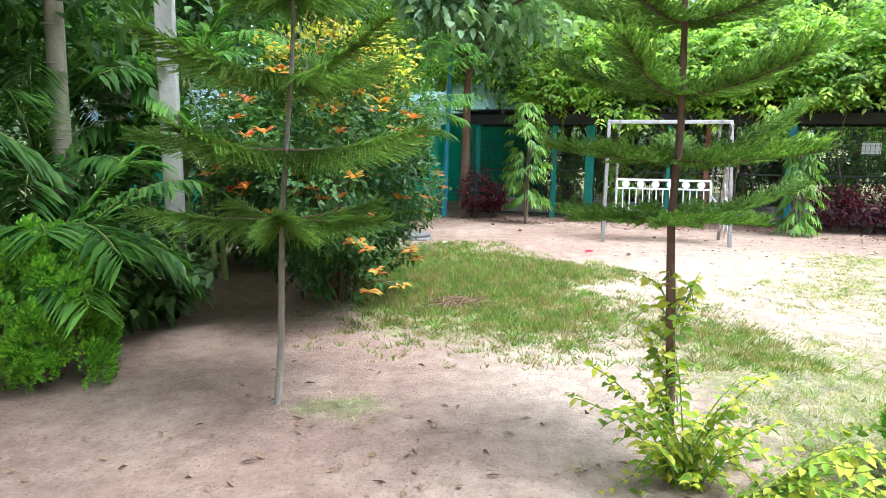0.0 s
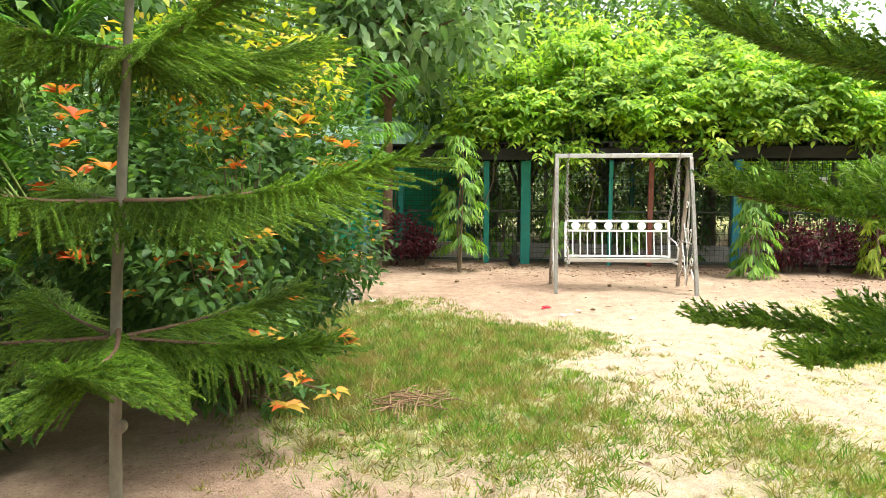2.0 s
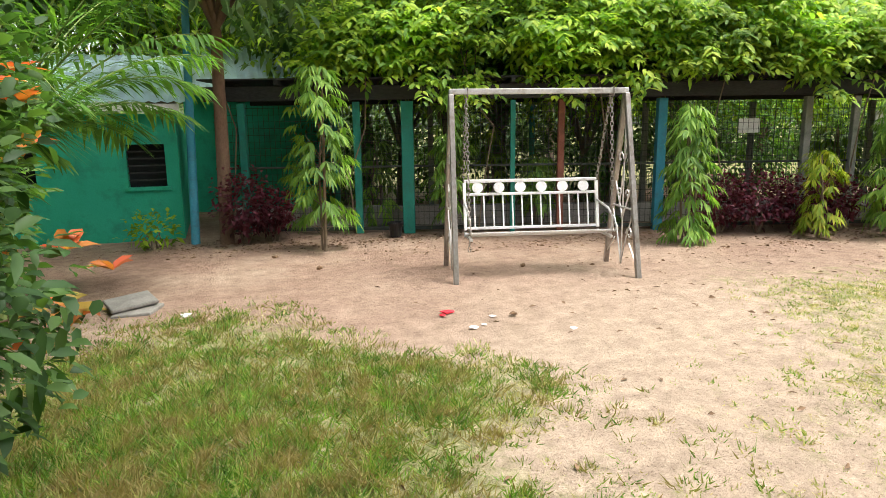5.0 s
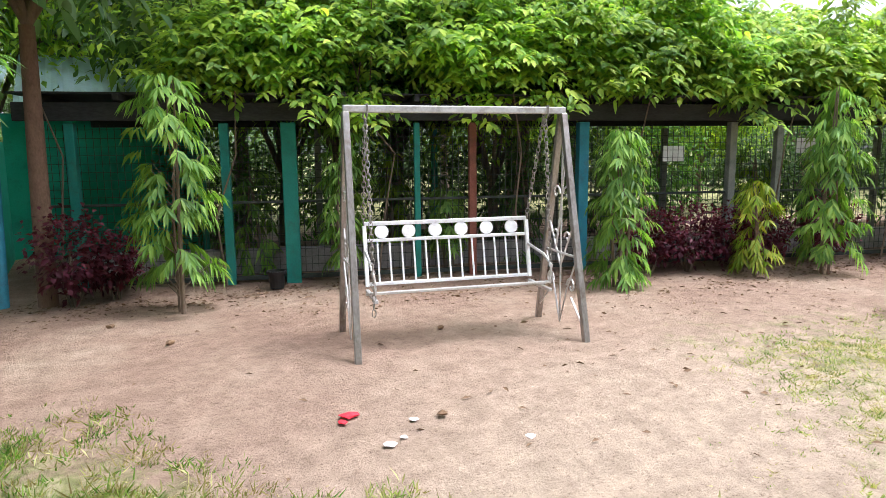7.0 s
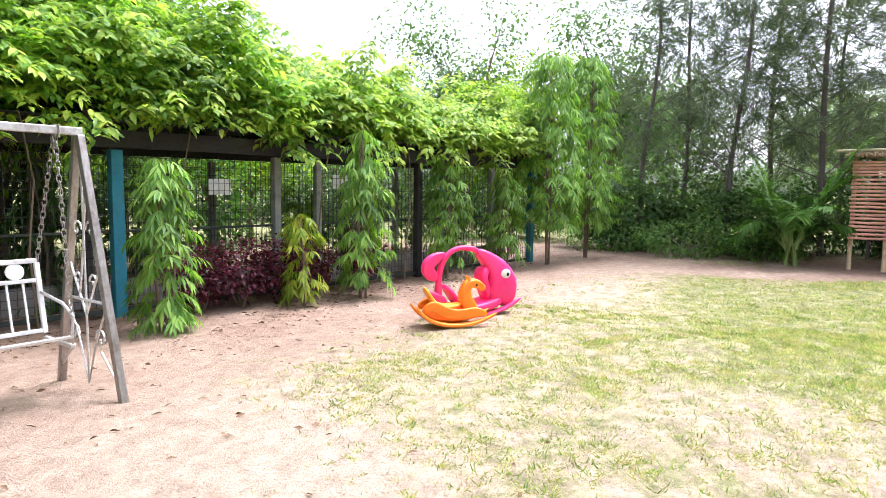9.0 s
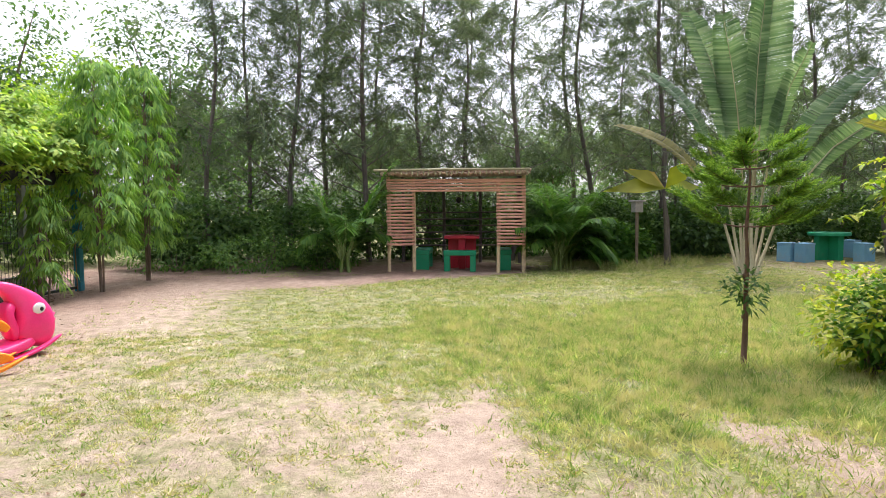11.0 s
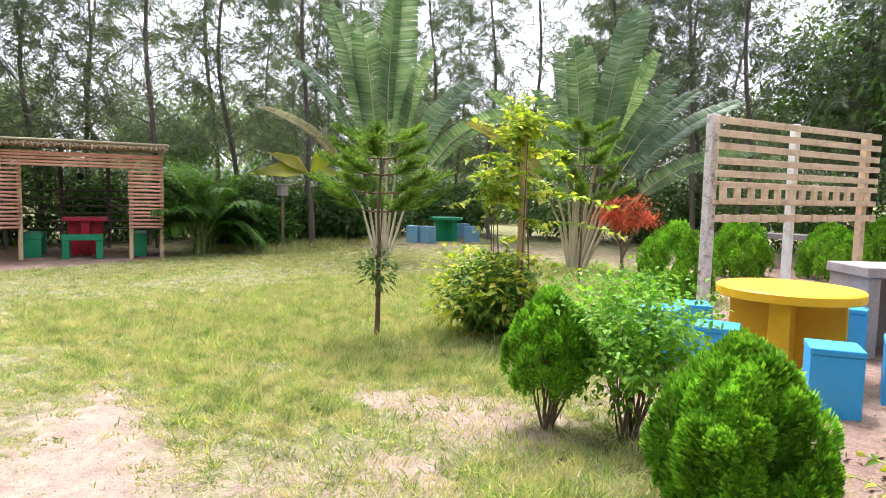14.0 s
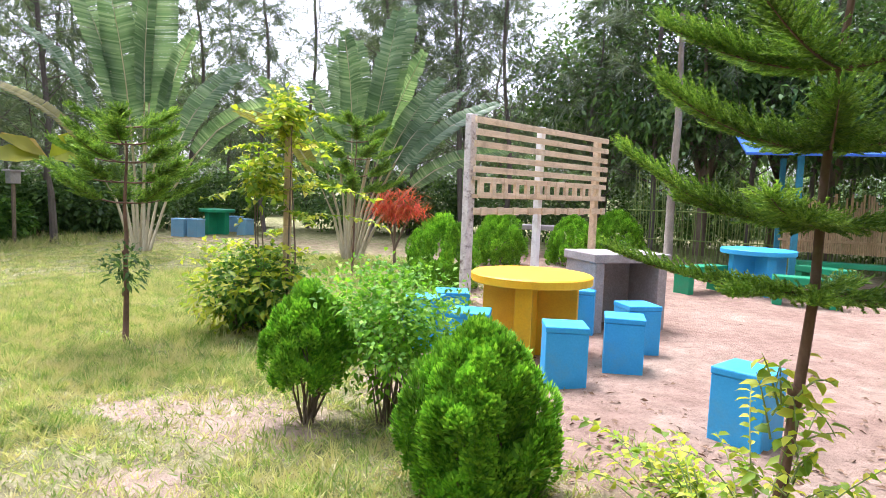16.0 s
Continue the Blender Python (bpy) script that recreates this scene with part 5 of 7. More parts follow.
# ---- broad-leaved tree by the fence ----
tree("broadleaf_tree", pose(0.38, 13.25, 0), broadleaf_meshes(91, 6.4, 2.3, 3.05, 5600, 0.24, 0.13, LEAF["bigleaf"], bark_brown, 0.085, 14), "tall tree with large grey-green leaves and brown trunk")
bm = bmesh.new()
tube(bm, [(-0.02, 13.4, -0.03), (0.03, 13.4, 1.5), (0.12, 13.4, 4.0)], [0.06, 0.055, 0.045], 10)
pl = part("timber_pole", bm, blue_post, None, smooth=True)
tagged(pl, "blue-painted pole standing beside the tree", "pole")
areca("areca_palm", -1.4, 10.2, 38, 2.0, "areca palm with arching feather leaves near the house", 95, 1.1, 1.1, leaf=0.46, wide=0.034, droop=0.7)
bush("weed", -0.5, 13.1, 0.3, 0.25, 0.03, 0.5, LEAF["lush"], "leafy green weed beside the tree foot", "plant", 160, 0.12, 0.05, 96, stems=4)
backtree = [broadleaf_meshes(101, 6.5, 2.6, 1.6, 8000, 0.20, 0.085, LEAF["vine"], bark, 0.12, 10), broadleaf_meshes(102, 8.0, 3.0, 2.0, 9000, 0.24, 0.10, LEAF["dark"], bark, 0.15, 10), broadleaf_meshes(103, 6.0, 2.4, 1.5, 8000, 0.20, 0.08, LEAF["lush"], bark, 0.11, 9)]
for i, (x, y, s, v) in enumerate(((3.2, 17.5, 0.95, 1), (6.0, 17.0, 0.8, 0), (-3.4, 18.0, 1.05, 1), (-0.6, 19.0, 1.05, 0), (0.5, 20.5, 1.2, 1), (4.8, 20.0, 1.1, 1), (-5.5, 12.0, 1.0, 1), (-4.6, 9.2, 0.9, 1), (-6.5, 7.0, 1.0, 0), (-4.8, 5.4, 0.8, 1), (-7.5, 3.2, 1.0, 1), (18.5, 17, 0.75, 0), (3.6, 16.2, 0.75, 0), (6.6, 14.6, 0.66, 0), (4.3, 15.2, 0.8, 0), (-7, 15, 1.1, 1), (3.2, -13.5, 1.0, 1), (0.2, -12.8, 0.95, 1), (-3.0, -11.5, 1.0, 1), (6.4, -15.5, 1.05, 1), (-5.5, -8.5, 0.9, 0), (1.5, -17.5, 1.2, 1), (-3.2, -16, 1.2, 1), (20.5, 12.5, 0.7, 2), (26.5, 13.8, 1.15, 2), (30, 17, 1.2, 1), (29, 10.5, 1.1, 1), (17, 27, 0.9, 2), (11.5, 25, 0.95, 1), (7.9, 15.6, 0.95, 1), (5.6, 16.2, 1.0, 0), (8.9, 17.5, 0.95, 0), (12.6, 16.6, 0.76, 2), (11.0, 17.6, 0.8, 1), (14.6, 17.2, 0.72, 2))):
    tree("background_tree", pose(x, y, 0, 0, 0, 57 * i), backtree[v], "leafy green tree standing behind the garden fence", group="trees behind the garden", scale=s)

# Far trees and thickets wear the haze-paled leaf colour.
hazed_tree = broadleaf_meshes(104, 8.0, 3.2, 2.0, 9000, 0.26, 0.11, LEAF["hazed"], bark, 0.15, 10)
far_rng = np.random.default_rng(44)
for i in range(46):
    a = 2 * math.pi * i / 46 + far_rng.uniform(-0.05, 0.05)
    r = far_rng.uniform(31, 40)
    tree("far_tree", pose(6 + r * math.cos(a), 3 + r * math.sin(a), 0, 0, 0, 71 * i), hazed_tree, "distant leafy tree closing the view", group="distant trees", scale=far_rng.uniform(0.75, 1.15))
hedge0 = bush("far_hedge", 33, 3, 1.6, 4.2, 0.0, 2.6, LEAF["hazed"], "distant thicket in haze-paled grey-green closing the view", "bush", 5000, 0.32, 0.13, 45, 0.5, stems=2, group="distant thickets")
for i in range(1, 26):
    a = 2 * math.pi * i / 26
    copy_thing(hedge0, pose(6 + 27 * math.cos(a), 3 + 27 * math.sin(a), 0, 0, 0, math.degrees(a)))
# ---- start of the walk: planted border ----
# Added tree, kept out of view, whose crown darkens the border's left side.
tree("unseen_shade_tree", pose(-2.9, 2.5, 0), broadleaf_meshes(106, 7.4, 3.0, 3.4, 7500, 0.20, 0.10, LEAF["dark"], bark, 0.11, 11), "unseen dark-leaved tree added to shade the planted border")
araucaria("young_araucaria", -0.96, 3.59, 3.3, [(1.08, 0.66, 0.05), (1.45, 0.74, 0.10), (1.84, 0.70, 0.2), (2.22, 0.62, 0.25), (2.6, 0.50, 0.3), (2.95, 0.34, 0.4), (3.2, 0.18, 0.5)], "young araucaria with tiers of feathery green branches", 111, 0, lean=(0.23, 0.0), extra=((1.44, 0.72, 0.05, 28), (1.84, 0.72, 0.15, 55), (1.10, 0.72, 0.05, -70)), finger=0.18, step=0.018, fat=1.0, needles=120, trunk_mat=bark_grey, droop=0.35)
araucaria("young_araucaria", 1.012, 2.87, 3.2, [(1.19, 0.40, 0.0), (1.43, 0.48, 0.10), (1.70, 0.52, 0.22), (1.98, 0.52, 0.25), (2.32, 0.46, 0.3), (2.68, 0.34, 0.35), (3.02, 0.18, 0.45)], "young araucaria with tiers of feathery green branches", 112, 0, lean=(-0.14, -0.16), extra=((1.19, 0.70, 0.18, 28), (1.19, 0.52, -0.05, 146), (1.43, 0.68, 0.30, 24), (1.43, 0.40, 0.05, 88), (1.70, 0.60, 0.30, 30), (1.98, 0.58, 0.30, 12)), finger=0.15, step=0.021, fat=1.5, needles=56, trunk_r=0.022, slim=0.6, droop=-0.12)


def creeper_shoots(name, x, y, runs, label, seed, ln=0.10, wd=0.05, every=0.045, lift=0.3):
    """Thin arching shoots with a leaf at each node: runs of (height of the start, heading, reach, rise, fall)."""
    rng = np.random.default_rng(seed)
    ob = thing(name, pose(x, y, 0), label, "creeper")
    P, D = [], []
    for z, a, reach, rise, fall in runs:
        a = radians(a)
        dv = Vector((math.cos(a), math.sin(a), 0))
        sv = Vector((-math.sin(a), math.cos(a), 0)) * rng.uniform(-0.25, 0.25)
        o = Vector((rng.uniform(-0.05, 0.05), rng.uniform(-0.05, 0.05), z))
        pts = [o + dv * (reach * s) + sv * (reach * s * s) + Vector((0, 0, max(0.015 - z - 0.0, rise * s - fall * s * s))) for s in np.linspace(0, 1, 9)]
        bm = bmesh.new()
        tube(bm, pts, [0.0045 - 0.0003 * i for i in range(9)], 5)
        part("stem", bm, stalk_green, ob)
        L = sum((pts[i + 1] - pts[i]).length for i in range(8))
        n = max(4, int(L / every))
        for k in range(n):
            s = 8 * (k + 0.7) / (n + 0.7)
            i = min(int(s), 7)
            P.append(pts[i].lerp(pts[i + 1], s - i))
            e = 1 if k % 2 else -1
            D.append(np.array(dv) * 0.5 + np.array([-math.sin(a), math.cos(a), 0]) * e * rng.uniform(0.5, 1.1) + np.array([0, 0, rng.uniform(-0.5, 0.5) + lift]))
    P, D = np.array(P), np.array(D)
    part_mesh("leaves", blades("leaves", P, D, np.array([0, 0, 1.0]) + rng.normal(size=P.shape) * 0.45, rng.uniform(0.65, 1.15, len(P)) * ln, rng.uniform(0.8, 1.15, len(P)) * wd, 0.35, 0.2, oval=True), LEAF["variegated"], ob)
    return ob


vr = np.random.default_rng(113)
creeper_shoots("variegated_creeper", 1.06, 2.74, [(0.02, vr.uniform(0, 360), vr.uniform(0.18, 0.5), vr.uniform(0.3, 1.1), vr.uniform(0.2, 0.8)) for _ in range(42)], "yellow-green variegated creeper sprawling at the conifer's foot", 113, 0.068, 0.036, 0.028)
creeper_shoots("variegated_creeper", 1.25, 2.55, [(0.02, vr.uniform(-95, 25), vr.uniform(0.3, 0.75), vr.uniform(0.3, 0.8), vr.uniform(0.25, 0.7)) for _ in range(26)], "yellow-green creeper runners spreading over bare soil", 117, 0.068, 0.036, 0.03)
creeper_shoots("variegated_creeper", 1.0, 2.86, [(vr.uniform(0.25, 0.9), vr.uniform(0, 360), vr.uniform(0.05, 0.16), vr.uniform(0.1, 0.3), vr.uniform(0.0, 0.3)) for _ in range(26)], "yellow-green creeper climbing the conifer's trunk", 114, 0.078, 0.042, 0.03)
creeper_shoots("variegated_creeper", 1.36, 2.6, [(0.02, a, r, 0.75, 0.5) for a, r in ((10, 0.6), (-30, 0.7))], "thin upright yellow-green creeper runners", 118, 0.07, 0.036, 0.05)
grass("dry_grass", 0.5, 2.9, 0.9, 3.2, 5200, 0.03, 0.09, 17, "thin dry straw and weeds on bare soil", 0.35, 0.007, 7, 0.07, kind_="straw", flat=0.35)
litter_of_leaves(32, [(1.7, 1.9, 0.5, 0.5, 160), (2.0, 0.9, 0.6, 0.6, 70), (0.6, 1.2, 0.7, 0.7, 90), (-0.4, 2.4, 0.8, 0.9, 120)])
tall_tufts(24, [(1.55, 1.95, 0.28, 90, 0.16), (1.8, 2.2, 0.3, 110, 0.14), (1.75, 1.6, 0.3, 60, 0.12), (2.0, 1.9, 0.4, 90, 0.12)], "thin dry weeds on bare soil")
bush("flowering_bush", -1.1, 6.25, 0.95, 1.45, 0.25, 2.35, LEAF["photinia"], "large dark green bush with orange young leaves", "bush", 19000, 0.082, 0.034, 115, 0.62, oval=True, accent=(LEAF["orange"], 0.05, 0.3, 0.12, 0.045), stems=12, stem_mat=bark_brown, lumps=0.2,
     stars=((-0.36, 5.28, 0.34, 0.14), (-0.70, 5.02, 0.72, 0.15), (-0.62, 5.12, 0.66, 0.13), (-0.62, 5.22, 0.28, 0.14), (-0.20, 6.70, 0.92, 0.15), (-0.16, 6.85, 0.84, 0.13), (-0.25, 6.6, 0.80, 0.13), (-0.80, 5.10, 0.96, 0.14), (-0.52, 5.05, 0.50, 0.12), (-0.55, 5.35, 1.75, 0.13), (-0.68, 5.25, 1.85, 0.13), (-0.85, 5.15, 1.72, 0.12), (-0.42, 5.6, 1.60, 0.12), (-0.30, 5.75, 0.55, 0.12), (-0.28, 6.1, 0.42, 0.12)))
bush("golden_shrub", -0.95, 6.1, 0.7, 0.9, 1.75, 2.55, LEAF["gold"], "golden-leaved shrub rising behind the dark bush", "shrub", 1300, 0.10, 0.035, 116, 0.5, stems=8)
thuja("clipped_conifer", -2.5, 4.0, 0.46, 0.05, 1.0, "dense dark green conifer bush in the shade", 117, 3600)
bm = bmesh.new()
box(bm, 0, 0, 1.75, 0.15, 0.15, 3.6, 0.012)
cp = part("concrete_post", bm, post_concrete, None)
cp.matrix_basis = pose(-2.42, 5.85, 0, 0.5, 0.4, 12)
tagged(cp, "weathered square concrete post among the palms", "post")
bm = bmesh.new()
tube(bm, [(-3.2, 5.5, -0.05), (-3.18, 5.5, 1.2), (-3.16, 5.52, 2.6), (-3.2, 5.5, 5.5)], [0.09, 0.075, 0.072, 0.065], 12)
for k in range(16):
    tube(bm, [(-3.18, 5.5, 0.3 + 0.3 * k), (-3.18, 5.5, 0.315 + 0.3 * k)], [0.0765 - 0.0004 * k] * 2, 12)
pt = part("palm_trunk", bm, bark_pale, None, smooth=True)
tagged(pt, "smooth pale palm trunk with faint rings", "palm")
for i, (x, y, nf, ln, z0) in enumerate(((-3.0, 4.7, 16, 1.5, 0.4), (-2.5, 7.0, 18, 1.9, 1.1), (-3.9, 6.4, 18, 1.9, 1.7), (-3.7, 3.6, 16, 1.7, 1.3), (-2.3, 8.8, 16, 1.8, 1.0), (-4.6, 4.9, 18, 2.0, 2.2), (-3.3, 8.2, 18, 1.9, 2.0), (-3.4, 5.6, 14, 1.5, 0.8))):
    areca("areca_palm", x, y, nf, ln, "areca palm with arching feather leaves in the shade", 120 + i, z0, 1.0, wide=0.042, leaf=0.34)
for i, (x, y, rx, ry, h_, mt) in enumerate(((-2.6, 5.3, 0.6, 0.5, 0.9, "dark"), (-3.2, 7.9, 0.9, 0.9, 1.9, "dark"), (-4.2, 4.4, 0.8, 0.9, 1.9, "palm"), (-5.0, 6.2, 1.0, 1.4, 2.9, "dark"), (-4.4, 8.6, 1.0, 1.4, 3.2, "dark"), (-2.6, 10.2, 0.8, 1.1, 2.3, "palm"), (-5.6, 3.6, 1.0, 1.5, 3.0, "dark"), (-3.9, 11.4, 1.0, 1.3, 2.8, "dark"), (-2.0, 7.9, 0.7, 0.8, 1.5, "dark"))):
    bush("shade_shrub", x, y, rx, ry, 0.03, h_, LEAF[mt], "dark green shrub below the palms", "bush", 2000, 0.15, 0.06, 131 + i, group="shrubs in the shade")
for i, (x, y, a, s) in enumerate(((-0.45, 10.2, 20, 1.0), (-0.38, 10.05, -12, 0.8))):
    bm = bmesh.new()
    box(bm, 0, 0, 0, 0.38 * s, 0.36 * s, 0.035, 0.01)
    for v in bm.verts:
        v.co += Vector((math.sin(v.co.y * 17) * 0.02, math.sin(v.co.x * 13) * 0.02, 0))
    sl = part("stone_slab", bm, stone, None)
    sl.matrix_basis = pose(x, y, 0.068 - 0.05 * i, 2, -3 + 2 * i, a)
    tagged(sl, "broken grey paving slab lying on the soil", "stone", "loose slabs")


def scrap(name, x, y, r, material, label, seed, flat=0.25):
    rng = np.random.default_rng(seed)
    bm = bmesh.new()
    bmesh.ops.create_icosphere(bm, subdivisions=1, radius=r)
    for v in bm.verts:
        v.co = Vector((v.co.x * rng.uniform(0.7, 1.4), v.co.y * rng.uniform(0.5, 1.1), v.co.z * flat * rng.uniform(0.5, 1.3)))
    ob = part(name, bm, material, None)
    ob.matrix_basis = pose(x, y, r * flat * 0.6, 0, 0, rng.uniform(0, 180))
    return tagged(ob, label, "litter")


scrap("red_wrapper", 2.04, 9.11, 0.06, red_litter, "crumpled red wrapper on the bare soil", 1)
scrap("red_wrapper", 1.98, 9.05, 0.035, red_litter, "crumpled red wrapper on the bare soil", 2)
for i, (x, y, r) in enumerate(((2.35, 8.89, 0.028), (2.10, 8.66, 0.04), (2.79, 8.37, 0.035), (0.0, 9.8, 0.06), (-0.94, 11.41, 0.06), (-0.7, 11.5, 0.04), (2.2, 8.70, 0.025))):
    scrap("paper_scrap", x, y, r, paper, "torn white paper scrap on the soil", 5 + i)
for i, (x, y, r) in enumerate(((2.52, 8.86, 0.035), (3.4, 10.5, 0.04), (0.2, 3.0, 0.03), (-0.7, 2.5, 0.035), (1.3, 11.2, 0.04), (0.9, 12.0, 0.05))):
    scrap("clod", x, y, r, dry, "small brown clod of earth", 20 + i, 0.6)
rng = np.random.default_rng(8)
bm = bmesh.new()
for k in range(60):
    a = rng.uniform(0, 3.14)
    c = Vector((0.14 + rng.normal() * 0.13, 5.96 + rng.normal() * 0.10, 0.02 + abs(rng.normal()) * 0.03))
    d = Vector((math.cos(a), math.sin(a), rng.normal() * 0.1)) * rng.uniform(0.06, 0.18)
    tube(bm, [c - d, c + Vector((0, 0, 0.02)), c + d], 0.004, 4)
tw = part("twig_heap", bm, dry, None)
tagged(tw, "small heap of dry brown twigs on grass", "twigs", kind="stuff")


# ---- rocking toys ----
def ribbon(bm, pts, half, thick):
    """A bent plank: pts (x, z), half-width in y."""
    rows = []
    for i, (x, z) in enumerate(pts):
        a, b = pts[max(0, i - 1)], pts[min(len(pts) - 1, i + 1)]
        d = Vector((b[0] - a[0], 0, b[1] - a[1])).normalized()
        nn = Vector((-d.z, 0, d.x)) * (thick[i] if isinstance(thick, list) else thick)
        c = Vector((x, 0, z))
        h = half[i] if isinstance(half, list) else half
        rows.append([bm.verts.new(c + nn * s + Vector((0, h * t, 0))) for s, t in ((-0.5, -0.85), (-0.25, -1), (0.25, -1), (0.5, -0.85), (0.5, 0.85), (0.25, 1), (-0.25, 1), (-0.5, 0.85))])
    for r0, r1 in zip(rows, rows[1:]):
        for k in range(8):
            bm.faces.new((r0[k], r0[(k + 1) % 8], r1[(k + 1) % 8], r1[k]))
    bm.faces.new(rows[0][::-1])
    bm.faces.new(rows[-1])


def blob(bm, c, r, turn=0.0):
    bmesh.ops.create_icosphere(bm, subdivisions=3, radius=1.0, matrix=Matrix.Translation(c) @ Matrix.Rotation(turn, 4, "Y") @ Matrix.Diagonal((*r, 1)))


def moulded(name, bm, material, parent, label=""):
    """A blow-moulded plastic part with soft edges."""
    ob = part(name, bm, material, parent, label, smooth=True)
    md = ob.modifiers.new("soft", "SUBSURF")
    md.levels = md.render_levels = 2
    return ob


fish = thing("rocking_fish", pose(8.2, 8.55, 0, 0, -4, -42) @ Matrix.Scale(0.84, 4), "bright pink plastic fish-shaped rocking toy for children", "rocking toy")
for e in (-1, 1):
    bm = bmesh.new()
    ribbon(bm, [(-0.64, 0.15), (-0.42, 0.055), (-0.15, 0.018), (0.15, 0.018), (0.42, 0.06), (0.70, 0.19)], [0.03, 0.05, 0.06, 0.06, 0.05, 0.02], 0.045)
    bmesh.ops.translate(bm, verts=bm.verts, vec=(0, e * 0.2, 0))
    moulded("rocker", bm, pink, fish)
bm = bmesh.new()
ribbon(bm, [(-0.50, 0.15), (-0.25, 0.11), (0.0, 0.11), (0.25, 0.14), (0.42, 0.20)], [0.20, 0.24, 0.24, 0.23, 0.18], 0.15)
moulded("base", bm, pink, fish)
bm = bmesh.new()
ribbon(bm, [(0.34, 0.10), (0.44, 0.26), (0.46, 0.44), (0.40, 0.62), (0.26, 0.78), (0.10, 0.90)], [0.16, 0.20, 0.20, 0.16, 0.11, 0.07], [0.40, 0.50, 0.48, 0.36, 0.20, 0.11])
moulded("head", bm, pink, fish)
bm = bmesh.new()
ribbon(bm, [(0.14, 0.88), (-0.02, 0.95), (-0.20, 0.96), (-0.34, 0.89), (-0.44, 0.76), (-0.49, 0.58), (-0.51, 0.38), (-0.50, 0.16)], [0.07, 0.06, 0.05, 0.05, 0.05, 0.05, 0.06, 0.10], [0.10, 0.075, 0.06, 0.06, 0.07, 0.07, 0.08, 0.12])
moulded("arch_handle", bm, pink, fish)
bm = bmesh.new()
ribbon(bm, [(-0.36, 0.90), (-0.50, 0.86), (-0.62, 0.80), (-0.66, 0.70), (-0.58, 0.60), (-0.48, 0.56)], [0.03, 0.05, 0.06, 0.06, 0.05, 0.03], [0.05, 0.16, 0.20, 0.22, 0.18, 0.06])
moulded("tail_fin", bm, pink, fish, "broad lobed tail fin")
bm = bmesh.new()
ribbon(bm, [(-0.70, 0.40), (-0.60, 0.36), (-0.50, 0.30), (-0.44, 0.20)], [0.03, 0.06, 0.09, 0.12], [0.04, 0.09, 0.14, 0.16])
moulded("lower_fin", bm, pink, fish)
bm = bmesh.new()
ribbon(bm, [(-0.24, 0.17), (-0.30, 0.30), (-0.38, 0.42), (-0.44, 0.47)], [0.15, 0.17, 0.14, 0.06], 0.07)
moulded("backrest", bm, pink, fish)
bm = bmesh.new()
ribbon(bm, [(0.24, 0.18), (0.20, 0.34), (0.15, 0.48), (0.17, 0.60), (0.26, 0.64)], [0.13, 0.14, 0.15, 0.14, 0.10], [0.16, 0.13, 0.13, 0.14, 0.10])
moulded("grip", bm, pink, fish)
for z, dz in ((0.41, 1), (0.365, -1)):
    bm = bmesh.new()
    ribbon(bm, [(0.56, z), (0.66, z + 0.008 * dz), (0.73, z + 0.016 * dz)], [0.11, 0.09, 0.05], [0.05, 0.045, 0.03])
    moulded("lip", bm, pink, fish)
for e in (-1, 1):
    bm = bmesh.new()
    blob(bm, (0.46, e * 0.185, 0.55), (0.075, 0.022, 0.066))
    ey = part("eye", bm, white_paint, fish, "round white painted eye", smooth=True)
    bm = bmesh.new()
    blob(bm, (0.48, e * 0.203, 0.54), (0.024, 0.012, 0.026))
    part("pupil", bm, black, ey, smooth=True)

horse = thing("rocking_horse", pose(7.55, 8.52, 0, 0, 2, -48) @ Matrix.Scale(0.84, 4), "bright orange plastic rocking horse for children", "rocking toy")
for e in (-1, 1):
    bm = bmesh.new()
    ribbon(bm, [(-0.56, 0.28), (-0.46, 0.13), (-0.26, 0.04), (0.0, 0.016), (0.28, 0.05), (0.56, 0.19)], [0.02, 0.05, 0.06, 0.06, 0.05, 0.02], [0.03, 0.05, 0.055, 0.055, 0.05, 0.03])
    bmesh.ops.translate(bm, verts=bm.verts, vec=(0, e * 0.15, 0))
    moulded("rocker", bm, orange_plastic, horse)
    bm = bmesh.new()
    ribbon(bm, [(-0.46, 0.20), (-0.34, 0.30), (-0.16, 0.17), (0.06, 0.15), (0.26, 0.20), (0.42, 0.16)], 0.025, [0.10, 0.16, 0.15, 0.13, 0.16, 0.05])
    bmesh.ops.translate(bm, verts=bm.verts, vec=(0, e * 0.13, 0))
    moulded("side_panel", bm, orange_plastic, horse)
bm = bmesh.new()
ribbon(bm, [(-0.42, 0.22), (-0.28, 0.14), (0.0, 0.12), (0.26, 0.16)], [0.11, 0.13, 0.13, 0.11], [0.18, 0.16, 0.14, 0.16])
moulded("body", bm, orange_plastic, horse)
bm = bmesh.new()
ribbon(bm, [(0.24, 0.16), (0.16, 0.30), (0.12, 0.42), (0.16, 0.53), (0.26, 0.56), (0.36, 0.50), (0.41, 0.45)], [0.11, 0.10, 0.085, 0.075, 0.065, 0.05, 0.035], [0.24, 0.20, 0.16, 0.14, 0.14, 0.11, 0.07])
moulded("head", bm, orange_plastic, horse)
for k in range(8):
    bm = bmesh.new()
    blob(bm, (0.075 - 0.018 * math.sin(0.5 * k) + 0.006 * k, 0, 0.31 + 0.036 * k), (0.034, 0.016, 0.011), 0.5)
    part("mane_tuft", bm, orange_plastic, horse, smooth=True)
bm = bmesh.new()
